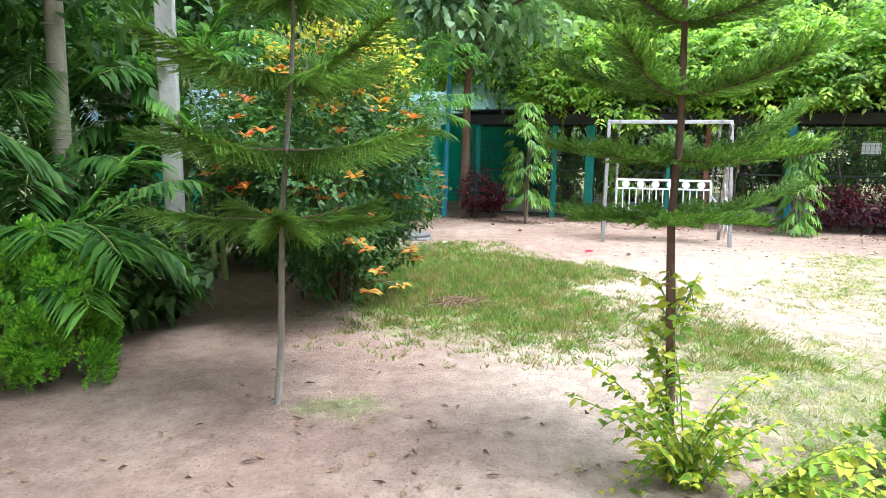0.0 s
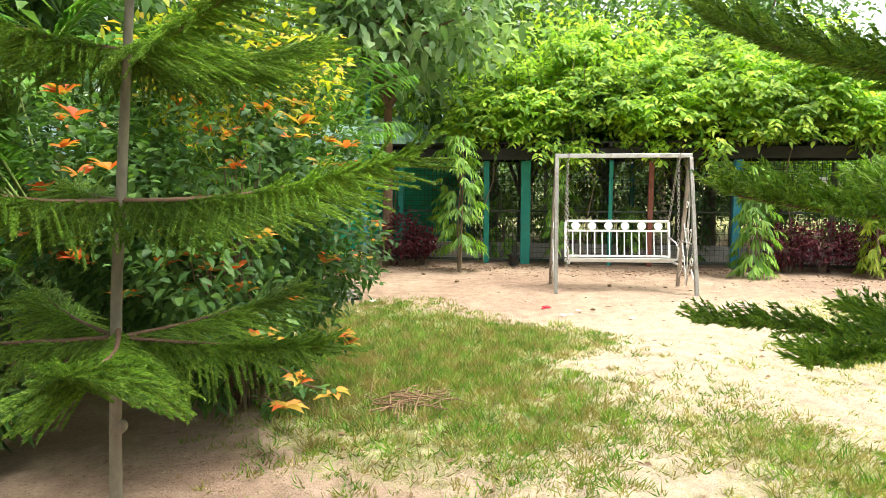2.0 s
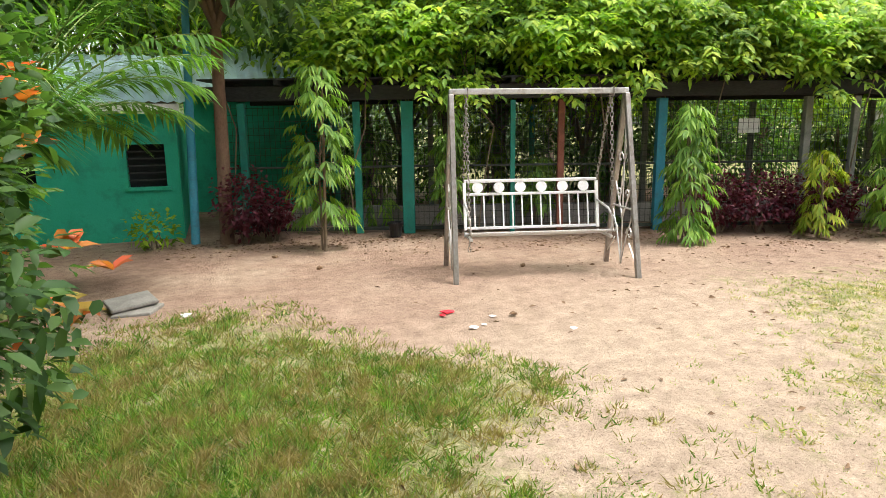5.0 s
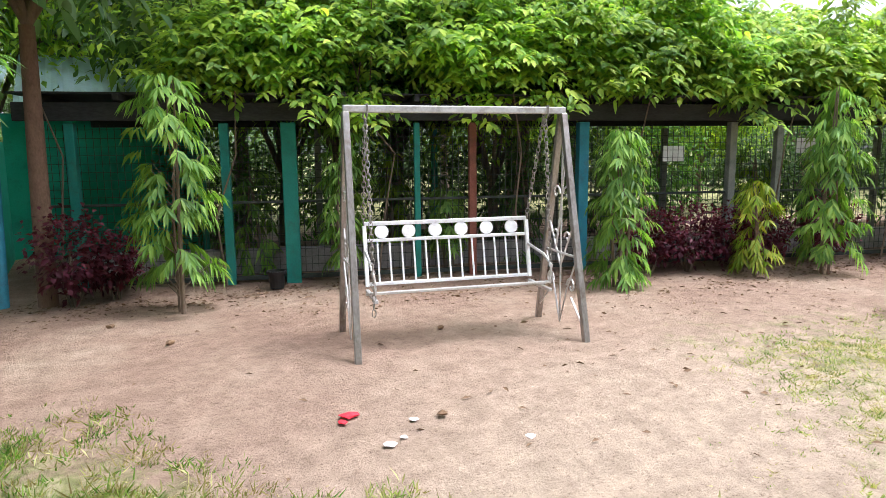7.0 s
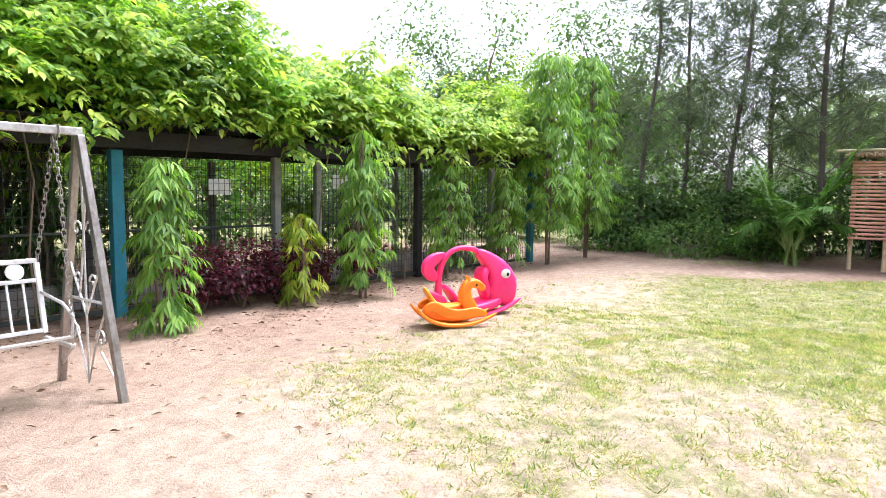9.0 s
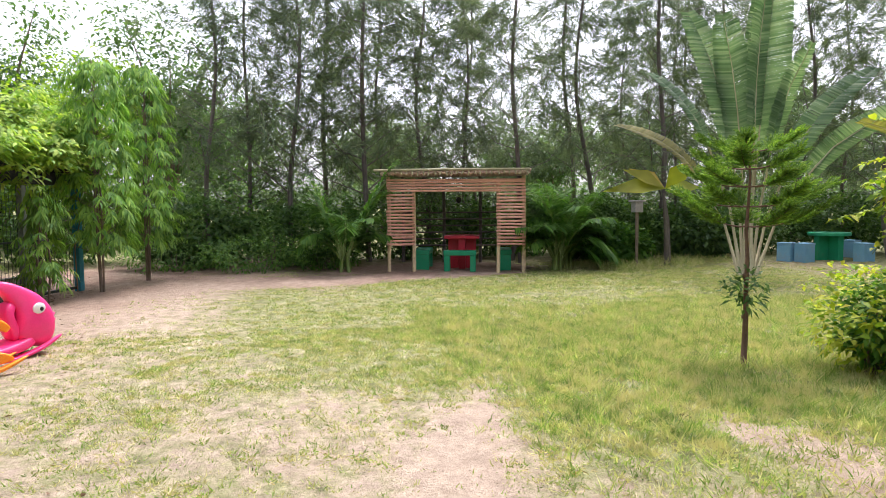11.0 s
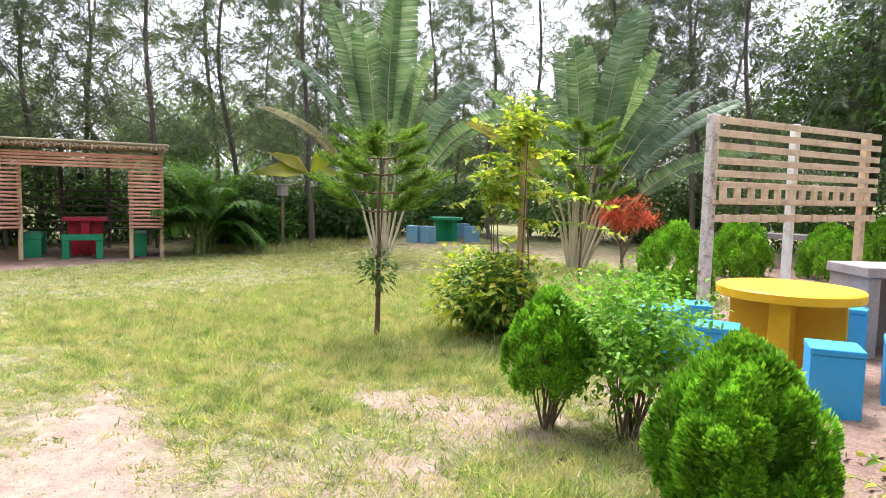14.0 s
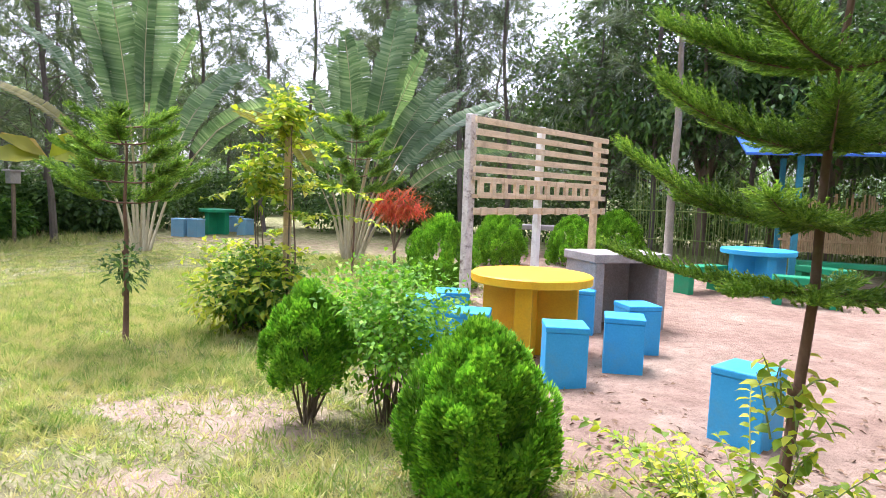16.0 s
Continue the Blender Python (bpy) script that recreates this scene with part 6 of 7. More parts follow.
ribbon(bm, [(-0.42, 0.50), (-0.36, 0.38), (-0.27, 0.28), (-0.14, 0.245), (0.0, 0.25), (0.08, 0.29)], [0.09, 0.12, 0.13, 0.12, 0.10, 0.07], [0.05, 0.055, 0.055, 0.055, 0.055, 0.04])
moulded("saddle", bm, saddle_plastic, horse, "lighter orange moulded saddle seat")
for e in (-1, 1):
    bm = bmesh.new()
    blob(bm, (0.27, e * 0.062, 0.53), (0.014, 0.008, 0.016))
    part("eye", bm, black, horse, smooth=True)
    bm = bmesh.new()
    blob(bm, (0.17, e * 0.045, 0.61), (0.018, 0.012, 0.036))
    part("ear", bm, orange_plastic, horse, smooth=True)

# ---- bamboo hut ----
hut = thing("bamboo_hut", pose(15.28, 2.20, 0, 0, 0, -106.9), "open bamboo-slat hut with a flat reed roof", "hut")
HWID, HDEP = 1.52, 2.4
for x, y, h_ in ((-HWID, 0, 2.15), (-0.95, 0, 2.1), (0.95, 0, 2.1), (HWID, 0, 2.15), (-HWID, HDEP, 2.3), (HWID, HDEP, 2.3), (-0.45, HDEP, 2.3), (0.5, HDEP, 2.3)):
    bm = bmesh.new()
    tube(bm, [(x, y + 0.05, -0.05), (x + 0.01, y + 0.05, h_ / 2), (x, y + 0.05, h_)], 0.042, 8)
    part("post", bm, bamboo_pole if y == 0 else bark_dark, hut, smooth=True)


def slats(x0, x1, z0, z1, y, parent, step=0.074):
    z = z0
    rr = random.Random(int(100 * (x0 + z0)))
    while z < z1:
        bm = bmesh.new()
        j = rr.uniform(-0.02, 0.02)
        tube(bm, [(x0 - 0.03 + j, y, z), ((x0 + x1) / 2, y - 0.006, z + rr.uniform(-0.008, 0.008)), (x1 + 0.03 + j, y, z + rr.uniform(-0.01, 0.01))], 0.026, 6)
        part("slat", bm, bamboo, parent, smooth=True)
        z += step


slats(-HWID, -0.95, 0.62, 1.78, -0.01, hut)
slats(0.95, HWID, 0.62, 1.78, -0.01, hut)
slats(-HWID, HWID, 1.82, 2.12, -0.01, hut, 0.06)
for k in range(6):
    bm = bmesh.new()
    tube(bm, [(-HWID, HDEP - 0.05, 0.45 + 0.17 * k), (HWID, HDEP - 0.05, 0.46 + 0.17 * k)], 0.022, 6)
    part("back_rail", bm, bark_dark, hut, smooth=True)
bm = bmesh.new()
box(bm, 0, HDEP / 2, 2.26, 2 * HWID + 0.3, HDEP + 0.4, 0.05, 0.01)
rr = random.Random(4)
for k in range(120):
    xx = -HWID - 0.12 + (2 * HWID + 0.24) * k / 119
    tube(bm, [(xx, -0.24, 2.22 + rr.uniform(-0.03, 0.01)), (xx + rr.uniform(-0.03, 0.03), -0.02, 2.17 + rr.uniform(-0.02, 0.02))], 0.018, 4)
part("roof", bm, thatch, hut, "frayed reed and cane roof edge")
for k in range(26):
    bm = bmesh.new()
    xx = -HWID - 0.05 + (2 * HWID + 0.1) * k / 25
    tube(bm, [(xx, -0.27, 2.24), (xx + rr.uniform(-0.03, 0.03), -0.275, 2.16 + rr.uniform(-0.03, 0.02))], 0.016, 5)
    part("cane_end", bm, stalk_pale, hut)
bm = bmesh.new()
tube(bm, [(-HWID - 0.28, -0.22, 2.27), (0, -0.22, 2.28), (HWID + 0.12, -0.22, 2.27)], 0.026, 8)
part("eaves_pole", bm, stalk_pale, hut, smooth=True)
bm = bmesh.new()
blob(bm, (0.0, 1.4, 1.62), (0.07, 0.07, 0.08))
tube(bm, [(0, 1.4, 1.68), (0, 1.4, 2.26)], 0.004, 4)
part("hanging_lamp", bm, black, hut)


def to_hut(x, y, z, a=0):
    return pose(15.28, 2.20, 0, 0, 0, -106.9) @ pose(x, y, z, 0, 0, a)


def portal_bench(m, w, d, h_, material, label, category="bench", group="", leg=0.13, slab=0.11):
    ob = thing("concrete_bench", m, label, category, group)
    bm = bmesh.new()
    box(bm, 0, 0, h_ - slab / 2, w, d, slab, 0.012)
    part("seat", bm, material, ob)
    for e in (-1, 1):
        bm = bmesh.new()
        box(bm, e * (w / 2 - leg / 2 - 0.01), 0, (h_ - slab) / 2 - 0.01, leg, d * 0.92, h_ - slab + 0.02, 0.01)
        part("leg", bm, material, ob)
    return ob


portal_bench(to_hut(0.08, 0.30, 0), 0.74, 0.34, 0.46, green_paint, "green-painted concrete bench before the red table", group="green benches")
portal_bench(to_hut(-0.82, 0.95, 0, 90), 1.0, 0.36, 0.46, green_paint, "green-painted concrete bench under the hut", group="green benches")
portal_bench(to_hut(1.08, 0.95, 0, 90), 1.0, 0.36, 0.46, green_paint, "green-painted concrete bench under the hut", group="green benches")
rt = thing("red_table", to_hut(0.1, 1.0, 0), "red-painted concrete table under the bamboo hut", "table")
bm = bmesh.new()
box(bm, 0, 0, 0.74, 0.82, 0.7, 0.07, 0.012)
part("tabletop", bm, red_paint, rt)
bm = bmesh.new()
box(bm, 0, 0, 0.35, 0.66, 0.16, 0.72, 0.01)
box(bm, 0, 0, 0.35, 0.16, 0.56, 0.72, 0.01)
part("pedestal", bm, red_paint, rt)
areca("areca_palm", 15.7, 4.65, 24, 1.25, "areca palm beside the bamboo hut", 141, 0.2, 1.75, leaf=0.40, droop=0.95, wide=0.05)
areca("areca_palm", 15.1, -0.15, 32, 1.3, "lush areca palm beside the bamboo hut", 142, 0.2, 1.7, leaf=0.42, droop=1.0, wide=0.05)
areca("areca_palm", 15.4, -0.55, 22, 1.3, "lush areca palm beside the bamboo hut", 143, 0.25, 1.6, leaf=0.42, droop=1.0, wide=0.05)
bush("low_hedge", 16.4, 6.6, 0.8, 1.2, 0.02, 0.85, LEAF["hedge"], "loose low green shrubs at the lawn's edge", "bush", 1700, 0.11, 0.04, 144)
bush("low_hedge", 16.5, 5.0, 0.6, 0.9, 0.02, 0.62, LEAF["hedge"], "loose low green shrubs at the lawn's edge", "bush", 1200, 0.11, 0.04, 145)
bush("low_hedge", 17.2, 8.4, 1.0, 1.4, 0.02, 0.7, LEAF["hedge"], "loose low green shrubs at the lawn's edge", "bush", 1500, 0.11, 0.04, 146)
bush("low_hedge", 16.6, 6.2, 0.3, 0.3, 0.2, 1.35, LEAF["hedge"], "slim light green shrub rising from the hedge", "bush", 380, 0.10, 0.04, 147)
for i, (x, y, rx, ry, h_, mt) in enumerate(((20, 7.5, 1.6, 2.2, 2.6, "dark"), (19.2, 2.6, 0.9, 2.4, 2.0, "dark"), (19.5, -0.5, 1.2, 2.0, 1.8, "dark"), (18, -3.2, 1.2, 2.0, 1.6, "dark"), (18.5, -7.5, 1.6, 2.4, 1.8, "dark"), (14, -12, 2.4, 1.4, 2.4, "dark"), (9, -14.5, 2.8, 1.3, 2.4, "dark"), (4, -16, 2.8, 1.3, 2.6, "dark"), (-1.5, -15.5, 2.6, 1.3, 2.8, "dark"), (20, 12, 1.6, 2.4, 2.8, "dark"), (15.6, -1.9, 0.5, 0.8, 1.0, "palm"), (17.2, -2.2, 0.9, 1.4, 1.7, "dark"), (17.0, -4.9, 0.9, 1.5, 1.5, "dark"), (17.4, -10.2, 1.2, 1.6, 1.8, "dark"), (11.5, -13.2, 1.8, 1.0, 1.9, "dark"), (17.9, 5.4, 0.8, 1.6, 1.5, "dark"), (18.0, 8.2, 0.8, 1.6, 1.7, "dark"))):
    bush("undergrowth", x, y, rx, ry, 0.02, h_, LEAF[mt], "dark leafy undergrowth below the tall trees", "bush", 4200, 0.2, 0.08, 150 + i, group="undergrowth")

# ---- tall feathery trees ----
cas = [casuarina_meshes(161, 12.0, 0.12), casuarina_meshes(162, 11.0, 0.16), casuarina_meshes(163, 13.0, 0.2, 7500, 0.065), casuarina_meshes(164, 9.0, 0.06, 9500, 0.055)]
rng = np.random.default_rng(9)
spots = []
for k in range(11):
    spots.append((18.4 + rng.uniform(-0.6, 1.2), -12 + 1.95 * k + rng.uniform(-0.5, 0.5)))
for k in range(7):
    spots.append((22.5 + rng.uniform(-0.8, 0.8), -12 + 2.9 * k + rng.uniform(-0.8, 0.8)))
for k in range(11):
    spots.append((16.2 - 2.0 * k + rng.uniform(-0.5, 0.5), -13.0 + rng.uniform(-0.8, 0.8)))
for k in range(6):
    spots.append((17.5 - 3.6 * k + rng.uniform(-0.6, 0.6), -17.0 + rng.uniform(-1, 1)))
# (-9, -5) stands out of view, added only for the western light.
spots += [(20.4, 0.6), (15.5, -9.8), (12.4, -11.2), (9.6, -11.8), (-9, -5), (19.4, 7.0)]
for i, (x, y) in enumerate(spots):
    tree("casuarina_tree", pose(x, y, 0, 0, 0, 40 * i), cas[i % 4], "tall feathery casuarina tree with a thin dark trunk", group="casuarina trees", scale=0.85 + 0.3 * ((i * 37) % 10) / 10)

# ---- lawn planting ----
ravenala("travellers_palm", 12.75, -3.35, 62, 9, "traveller's palm with a fan of tall torn leaves", 171, 3.0, 3.3, 27)
ravenala("travellers_palm", 8.9, -5.35, 40, 13, "traveller's palm with a fan of tall torn leaves", 172, 2.5, 3.0, 33, -8)
araucaria("young_araucaria", 6.3, 1.66, 2.0, [(1.28, 0.60, 0.28), (1.46, 0.64, 0.22), (1.64, 0.58, 0.25), (1.80, 0.50, 0.25), (1.95, 0.40, 0.28)], "stubby young araucaria with dense tufted branches", 173, 0, trunk_r=0.026, finger=0.16, step=0.026, fat=2.6, needles=28, bare=0.45)
araucaria("young_araucaria", 7.45, -3.4, 2.65, [(1.40, 0.72, 0.22), (1.68, 0.70, 0.22), (1.96, 0.62, 0.25), (2.24, 0.54, 0.28), (2.5, 0.42, 0.3)], "young araucaria before the traveller's palm", 174, 0, finger=0.18, step=0.03, fat=3.0, needles=24, bare=0.45)
bush("epiphyte", 6.3, 1.66, 0.17, 0.17, 0.52, 0.92, LEAF["dark"], "leafy plant clinging to the young trunk", "plant", 190, 0.10, 0.03, 175, 0.3, stems=0)
bm = bmesh.new()
tube(bm, [(0, 0, -0.05), (0.01, 0, 0.8), (0.0, 0.01, 1.5), (0.015, 0, 2.28)], [0.043, 0.041, 0.039, 0.036], 10)
for z in (0.35, 0.72, 1.08, 1.45, 1.8, 2.1):
    tube(bm, [(0.005, 0, z), (0.005, 0, z + 0.02)], [0.047, 0.047], 10)
vp = part("bamboo_stake", bm, bamboo_pole, None, smooth=True)
vp.matrix_basis = pose(5.43, 0.50, 0)
tagged(vp, "upright bamboo stake carrying a yellow creeper", "stake")
bush("yellow_creeper", 5.44, 0.52, 0.17, 0.19, 1.95, 2.42, LEAF["variegated"], "yellow-green creeper sprawling over a bamboo stake", "creeper", 300, 0.10, 0.052, 181, 0.2, stems=3, lumps=0.5)
bush("yellow_creeper", 5.63, 0.68, 0.21, 0.20, 1.36, 1.82, LEAF["variegated"], "yellow-green creeper hanging beside a bamboo stake", "creeper", 360, 0.10, 0.052, 184, 0.1, stems=3, lumps=0.5)
bush("yellow_creeper", 5.78, 0.82, 0.52, 0.42, 0.12, 0.92, LEAF["variegated"], "yellow-green bush tangled with creeper", "bush", 850, 0.095, 0.045, 182, 0.8, lumps=0.4)
bush("dark_shrub", 5.70, 0.62, 0.48, 0.42, 0.05, 0.84, LEAF["palm"], "dark green shrub within the yellow creeper", "bush", 2300, 0.10, 0.042, 183, 0.35)
rng = np.random.default_rng(12)
for k, (a, r, z, ln) in enumerate(((2.6, 0.2, 1.45, 1.0), (0.4, 0.2, 1.4, 0.8), (3.0, 0.1, 1.9, 0.5), (0.2, 0.1, 1.85, 0.6), (3.6, 0.2, 1.15, 1.1), (5.2, 0.2, 1.0, 0.6), (1.5, 0.1, 2.15, 0.5), (4.4, 0.1, 1.6, 0.7), (5.8, 0.1, 1.7, 0.7), (2.0, 0.1, 1.2, 0.7), (0.9, 0.1, 2.0, 0.45), (3.4, 0.1, 2.2, 0.4))):
    ob = thing("creeper_shoot", pose(5.43, 0.5, 0), "thin arching yellow-green creeper shoot", "creeper", "creeper shoots")
    dv = Vector((math.cos(a + 0.6), math.sin(a + 0.6), 0))
    pts = [Vector((0, 0, z)) + dv * (ln * s) + Vector((0, 0, 0.25 * ln * (s - 1.3 * s * s))) for s in np.linspace(0, 1, 8)]
    bm = bmesh.new()
    tube(bm, pts, [0.006 - 0.0005 * i for i in range(8)], 5)
    part("stem", bm, LEAF["variegated"], ob)
    P = np.array([pts[i].lerp(pts[i + 1], t) for i in range(7) for t in (0.05, 0.2, 0.35, 0.5, 0.65, 0.8, 0.95)])
    part_mesh("leaves", blades("leaves", P, dirs(rng, len(P), 0.1, 0.6), np.array([0, 0, 1.0]) + rng.normal(size=P.shape) * 0.3, rng.uniform(0.07, 0.11, len(P)), 0.05, 0.3), LEAF["variegated"], ob)
sr = np.random.default_rng(185)
creeper_shoots("yellow_creeper", 5.44, 0.52, [(sr.uniform(1.2, 2.25), sr.uniform(0, 360), sr.uniform(0.2, 0.5), sr.uniform(0.0, 0.45), sr.uniform(0.1, 0.5)) for _ in range(26)], "leafy yellow-green creeper shoots round a bamboo stake", 186, 0.12, 0.06, 0.04)
creeper_shoots("yellow_creeper", 5.62, 0.68, [(sr.uniform(0.3, 0.85), sr.uniform(0, 360), sr.uniform(0.4, 0.7), sr.uniform(0.1, 0.5), sr.uniform(0.2, 0.7)) for _ in range(26)], "yellow-green creeper shoots over a dark shrub", 187, 0.12, 0.06, 0.045)
thuja("clipped_conifer", 3.66, 2.30, 0.27, 0.26, 0.88, "round green conifer bush on bare stems", 191, 3600)
bush("light_green_bush", 3.25, 2.0, 0.46, 0.38, 0.30, 1.04, LEAF["bright"], "airy bright green small-leaved bush", "bush", 4600, 0.058, 0.028, 192, 0.25, stems=22, lumps=0.45, stem_r=0.007)
thuja("clipped_conifer", 2.32, 2.62, 0.37, 0.02, 0.86, "dense bright green egg-shaped conifer bush", 193, 8200)
for i, (x, y, r, h_) in enumerate(((5.73, -3.3, 0.58, 1.12), (6.35, -7.0, 0.6, 1.1), (5.15, -8.3, 0.62, 1.05), (4.75, -10.6, 0.7, 1.15))):
    thuja("clipped_conifer", x, y, r, 0.02, h_, "conical green clipped conifer bush", 194 + i, 5600)
rc = thing("red_cordyline", pose(7.62, -5.0, 0), "small plant with a mop of red strap leaves", "plant")
for way, radii in (([(0, 0, -0.03), (0.04, 0, 0.5), (0.0, 0.03, 1.0)], [0.035, 0.03, 0.025]), ([(0.02, 0, 0.4), (0.2, 0.05, 0.95)], [0.025, 0.018]), ([(0.02, 0, 0.35), (-0.22, -0.05, 0.95)], [0.025, 0.018])):
    bm = bmesh.new()
    tube(bm, way, radii, 8)
    part("stem", bm, bark, rc)
rng = np.random.default_rng(15)
c = np.repeat(np.array([[0, 0.03, 1.02], [0.22, 0.05, 0.98], [-0.24, -0.05, 0.98], [0.1, -0.15, 0.95], [-0.1, 0.2, 0.95], [0.42, 0.0, 1.0], [-0.42, 0, 1.0], [0.2, 0.1, 1.2], [-0.2, 0.0, 1.22]]) * np.array([1, 1, 1.08]), 130, 0)
c = c + rng.normal(size=c.shape) * np.array([0.09, 0.09, 0.06])
part_mesh("leaves", blades("leaves", c, dirs(rng, len(c), 0.35, 0.9), np.array([0, 0, 1.0]), rng.uniform(0.20, 0.42, len(c)), 0.017, 0.25), LEAF["red"], rc)


# ---- tables and stools ----
def round_table(m, r, h_, top_mat, leg_mat, label):
    ob = thing("round_table", m, label, "table")
    bm = bmesh.new()
    lathe(bm, [(r - 0.012, h_ - 0.085), (r, h_ - 0.075), (r, h_ - 0.012), (r - 0.015, h_)], 48)
    part("tabletop", bm, top_mat, ob)
    bm = bmesh.new()
    for k in range(2):
        box(bm, 0, 0, (h_ - 0.085) / 2 - 0.01, 1.55 * r, 0.16, h_ - 0.065, 0.01, Matrix.Rotation(radians(90 * k), 4, "Z"))
    part("pedestal", bm, leg_mat, ob, "crossed concrete slab foot")
    return ob


round_table(pose(3.16, -0.34, 0, 0, 0, 12), 0.575, 0.755, yellow, yellow, "round yellow-painted concrete table on bare soil")


def stool(m, material, label, group):
    ob = thing("stool", m, label, "stool", group)
    bm = bmesh.new()
    box(bm, 0, 0, 0.205, 0.332, 0.332, 0.45, 0.008)
    part("block", bm, material, ob)
    bm = bmesh.new()
    box(bm, 0, 0, 0.455, 0.342, 0.342, 0.05, 0.010)
    part("seat", bm, material, ob)
    return ob


stool0 = stool(pose(2.56, 0.47, 0, 0, 0, 25), blue, "square sky-blue painted concrete stool beside the yellow table", "stools round the yellow table")
for x, y, a in ((2.24, -0.21, 15), (2.28, -0.95, 40), (1.19, 1.06, -20), (4.05, -0.45, 30), (4.12, 0.02, 10), (3.42, 0.42, 20), (3.02, -1.55, 10)):
    copy_thing(stool0, pose(x, y, 0, 0, 0, a))
bench = thing("concrete_counter", pose(2.78, -2.13, 0, 0, 0, -42), "bare grey concrete counter with open front", "bench")
bm = bmesh.new()
box(bm, 0, 0, 0.82, 0.66, 1.02, 0.10, 0.012)
part("slab_top", bm, concrete, bench)
for y in (-0.42, 0.42):
    bm = bmesh.new()
    box(bm, 0, y, 0.38, 0.62, 0.12, 0.79, 0.01)
    part("leg", bm, concrete, bench)
bm = bmesh.new()
box(bm, 0.26, 0, 0.38, 0.08, 0.71, 0.79, 0.008)
part("back_panel", bm, concrete, bench)
# pallet wall
pal = thing("pallet_screen", Matrix.Translation((4.78, -2.42, 0)) @ Matrix.Rotation(math.atan2(-3.65, -0.78), 4, "Z"), "timber pallet boards nailed to white weathered posts", "screen")
PWID = 3.73
for x, w, mt, lab in ((0.0, 0.15, peeling, "peeling white-painted tree-trunk post"), (PWID * 0.47, 0.11, white_paint, ""), (PWID - 0.1, 0.13, pallet_wood, "")):
    bm = bmesh.new()
    box(bm, x, 0.10, 1.25, w, 0.10, 2.56, 0.012)
    part("post", bm, mt, pal, lab)
for k in range(5):
    bm = bmesh.new()
    box(bm, PWID / 2 + 0.02 * (k % 2), -0.02, 2.46 - 0.165 * k, PWID + 0.12, 0.03, 0.085, 0.004, Matrix.Rotation(radians(0.25 * ((k * 7) % 3 - 1)), 4, "Y"))
    part("plank", bm, pallet_wood, pal)
for e in (1.68, 1.44):
    bm = bmesh.new()
    box(bm, PWID / 2, 0.02, e, PWID + 0.05, 0.03, 0.05, 0.004)
    part("plank", bm, pallet_wood, pal)
for k in range(13):
    xx = 0.18 + k * (PWID - 0.3) / 12
    for z0 in (1.66, 1.46):
        bm = bmesh.new()
        box(bm, xx, -0.03, z0, 0.27, 0.05, 0.075, 0.005)
        part("block", bm, pallet_wood, pal)
    bm = bmesh.new()
    box(bm, xx - 0.1, -0.035, 1.56, 0.09, 0.05, 0.26, 0.005)
    part("block", bm, pallet_wood, pal)
bm = bmesh.new()
box(bm, PWID / 2, -0.02, 1.24, PWID + 0.05, 0.03, 0.09, 0.004)
part("plank", bm, pallet_wood, pal)
for k in range(10):
    bm = bmesh.new()
    box(bm, 0.15 + k * (PWID - 0.2) / 9, -0.045, 1.24, 0.13, 0.04, 0.11, 0.004)
    part("block", bm, pallet_wood, pal)
# second seating group and its shelter
round_table(pose(1.45, -6.4, 0, 0, 0, 30), 0.58, 0.74, blue, blue, "round sky-blue painted concrete table")
portal_bench(pose(2.25, -5.9, 0, 0, 0, 60), 1.0, 0.32, 0.44, green_paint, "green-painted concrete bench by the blue table", group="green benches")
portal_bench(pose(0.75, -5.6, 0, 0, 0, 5), 0.9, 0.32, 0.42, green_paint, "green-painted concrete bench by the blue table", group="green benches")
portal_bench(pose(0.45, -7.1, 0, 0, 0, -40), 0.9, 0.32, 0.46, green_paint, "green-painted concrete bench by the blue table", group="green benches")
hut2 = thing("blue_roofed_shelter", pose(-0.1, -9.3, 0, 0, 0, 8), "open shelter with bamboo walls and a blue sheet roof", "shelter")
for x, y in ((-1.6, 1.1), (1.2, 1.1), (-1.6, -1.1), (1.2, -1.1)):
    bm = bmesh.new()
    box(bm, x, y, 1.22, 0.11, 0.11, 2.48, 0.01)
    part("post", bm, blue_post, hut2)
bm = bmesh.new()
box(bm, 0.0, 0.0, 0.0, 4.2, 3.0, 0.05, 0.01)
bmesh.ops.transform(bm, matrix=Matrix.Translation((0.05, 0.1, 2.66)) @ Matrix.Rotation(radians(-11), 4, "X"), verts=bm.verts)
part("roof", bm, roof_blue, hut2, "bright blue sheet roof")
rr = random.Random(3)
for k in range(64):
    xx = -1.5 + 2.6 * k / 63
    bm = bmesh.new()
    tube(bm, [(xx, -1.0, 0.5), (xx + rr.uniform(-0.02, 0.02), -1.0, 1.45 + rr.uniform(-0.05, 0.3))], 0.02, 5)
    part("cane", bm, bamboo_pole, hut2)
for z in (0.75, 1.25):
    bm = bmesh.new()
    box(bm, -0.2, -0.97, z, 2.8, 0.03, 0.05, 0.004)
    part("rail", bm, bamboo_pole, hut2)
bm = bmesh.new()
box(bm, -0.2, 0.9, 0.42, 2.6, 0.35, 0.09, 0.01)
box(bm, -1.3, 0.9, 0.19, 0.2, 0.3, 0.4, 0.01)
box(bm, 0.9, 0.9, 0.19, 0.2, 0.3, 0.4, 0.01)
part("bench", bm, green_paint, hut2)
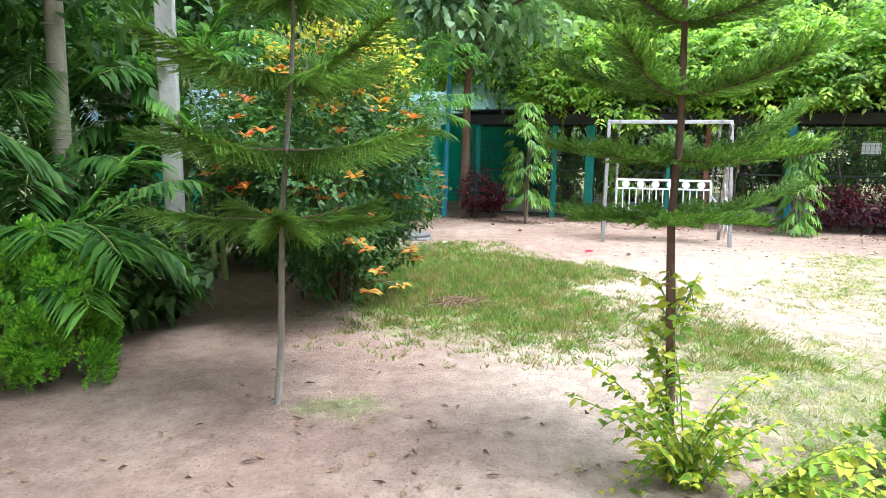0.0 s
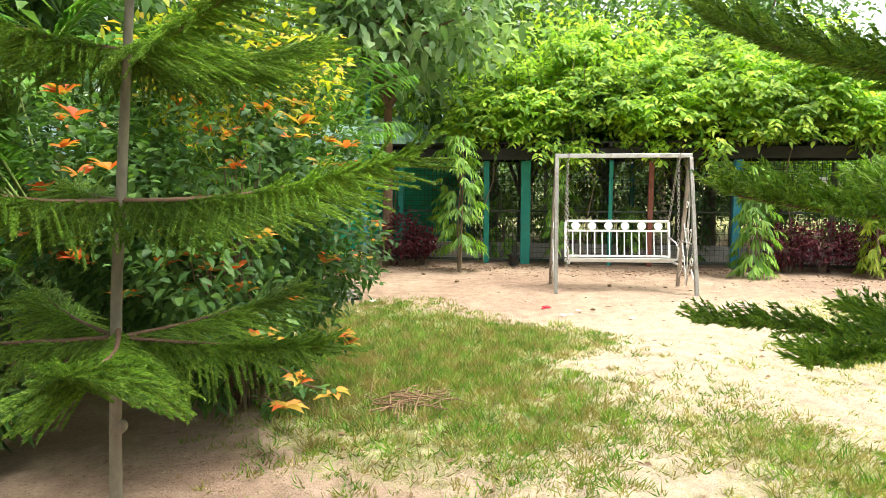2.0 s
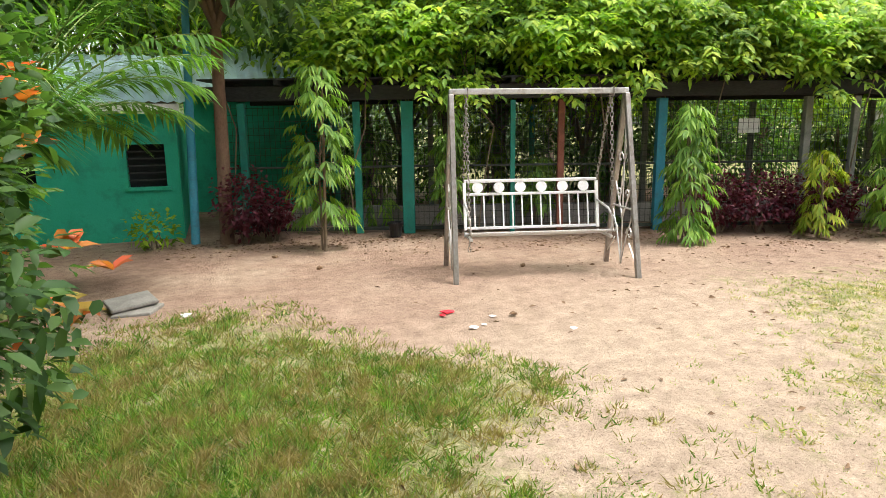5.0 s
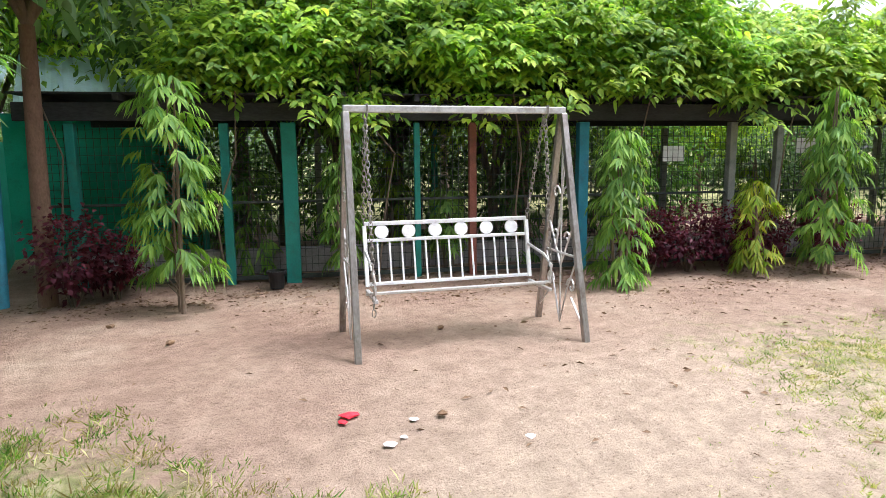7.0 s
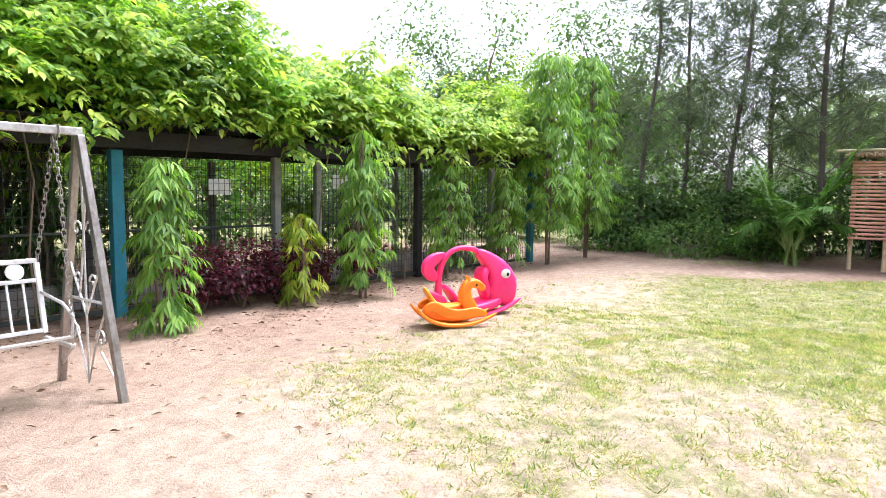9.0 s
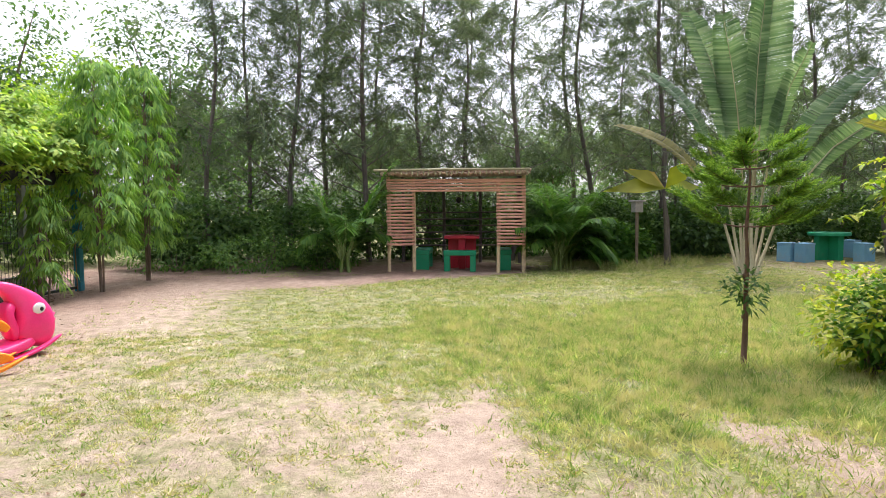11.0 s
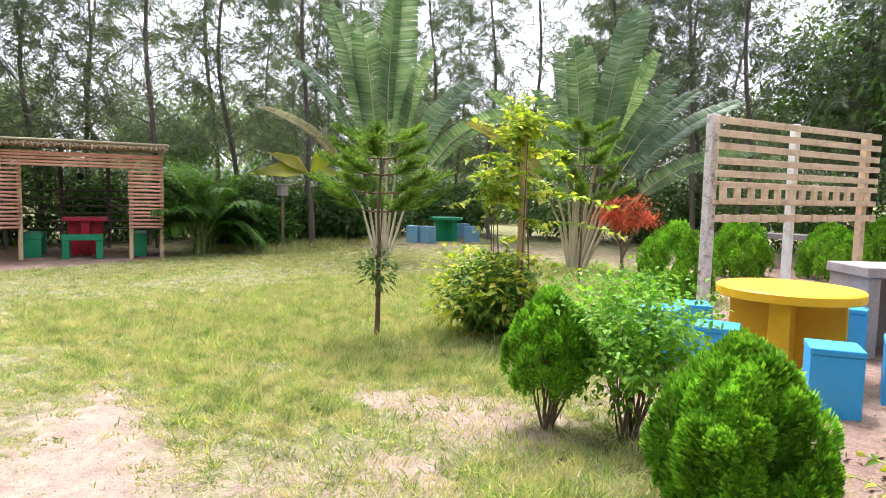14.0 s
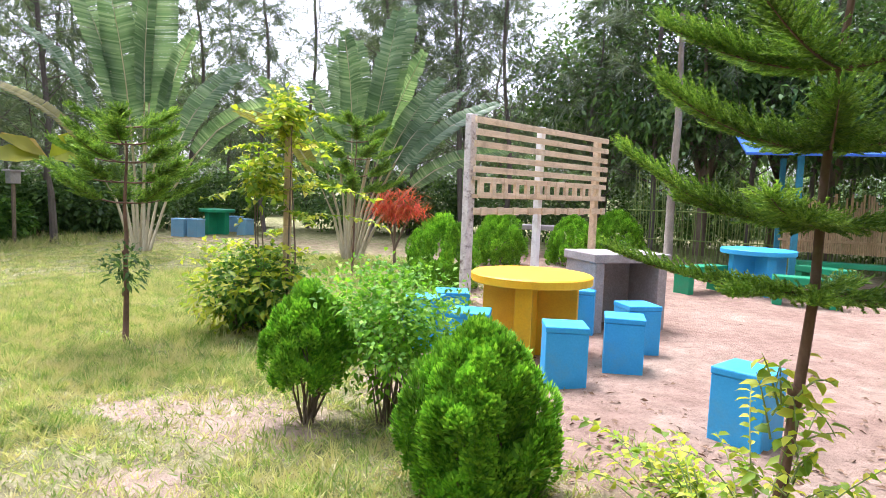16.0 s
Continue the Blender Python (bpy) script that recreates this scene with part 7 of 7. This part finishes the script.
# pale trunk and cane fence behind the blue table
bm = bmesh.new()
tube(bm, [(3.3, -9.2, -0.05), (3.32, -9.2, 1.6), (3.28, -9.22, 3.2), (3.34, -9.2, 5.4)], [0.10, 0.085, 0.075, 0.05], 10)
tk = part("bare_trunk", bm, bark_grey, None, smooth=True)
tagged(tk, "slim pale grey tree trunk before the cane fence", "tree")
cane_fence = thing("cane_fence", pose(-1.4, -11.6, 0, 0, 0, 4), "thin upright bamboo canes forming an uneven fence", "fence")
cane_rng = random.Random(6)
cane_meshes = []
for k in range(6):
    bm = bmesh.new()
    h_ = 1.5 + 0.14 * k
    tube(bm, [(0, 0, -0.03), (cane_rng.uniform(-0.03, 0.03), 0.01, h_ / 2), (cane_rng.uniform(-0.06, 0.06), 0, h_)], [0.014, 0.012, 0.009], 5)
    me = bpy.data.meshes.new("cane")
    bm.to_mesh(me)
    bm.free()
    me.materials.append(stalk_green)
    cane_meshes.append(me)
for k in range(86):
    c_ = new("cane", cane_meshes[cane_rng.randrange(6)])
    c_.parent, c_.location = cane_fence, (0.07 * k + cane_rng.uniform(-0.02, 0.02), cane_rng.uniform(-0.02, 0.02), 0)
for z in (0.5, 1.2):
    bm = bmesh.new()
    tube(bm, [(-0.05, 0.03, z), (3.0, 0.035, z + 0.03), (6.05, 0.03, z)], 0.018, 6)
    part("rail", bm, stalk_green, cane_fence)
# far seating under the trees
round_table(pose(15.5, -7.9, 0), 0.5, 0.72, green_paint, green_paint, "round green-painted concrete table under the trees")
for x, y, a in ((15.15, -6.85, 10), (15.5, -6.6, 30), (14.7, -8.2, 0), (15.9, -9.0, 15)):
    stool(pose(x, y, 0, 0, 0, a), faded_blue, "faded pale blue concrete stool under the trees", "stools under the trees")
portal_bench(pose(6.4, -9.6, 0, 0, 0, 20), 1.2, 0.6, 0.75, concrete, "bare grey concrete bench under the trees", group="far benches", leg=0.12)
# yellow leaf and lamp box on the lawn's far side
lb = thing("garden_lamp", pose(15.0, -2.1, 0), "small pale lantern on a thin wooden post", "lamp")
bm = bmesh.new()
tube(bm, [(0, 0, -0.03), (0, 0, 1.3)], 0.04, 8)
part("post", bm, bark, lb)
bm = bmesh.new()
box(bm, 0, 0, 1.42, 0.2, 0.2, 0.24, 0.01)
box(bm, 0, 0, 1.56, 0.30, 0.30, 0.04, 0.01)
part("lantern", bm, concrete, lb)
yl = thing("banana_plant", pose(15.3, -3.1, 0), "banana plant with a broad yellowing leaf", "plant")
bm = bmesh.new()
tube(bm, [(0, 0, -0.03), (0, 0.05, 1.1), (0.0, 0.15, 1.75)], [0.09, 0.07, 0.03], 8)
part("stem", bm, bark_dark, yl)
P = np.array([[0, 0.1, 1.85]] * 5)
part_mesh("leaves", blades("leaves", P, np.array([[-0.1, 1, 0.12], [0.2, -1, 0.2], [0.6, 0.5, 0.6], [-0.5, -0.4, 0.8], [0.1, 0.8, 0.5]]), np.array([-0.9, 0.0, 0.7]), np.array([1.8, 1.2, 1.2, 1.1, 1.3]), 0.46, 0.15, 0.12), LEAF["gold"], yl)
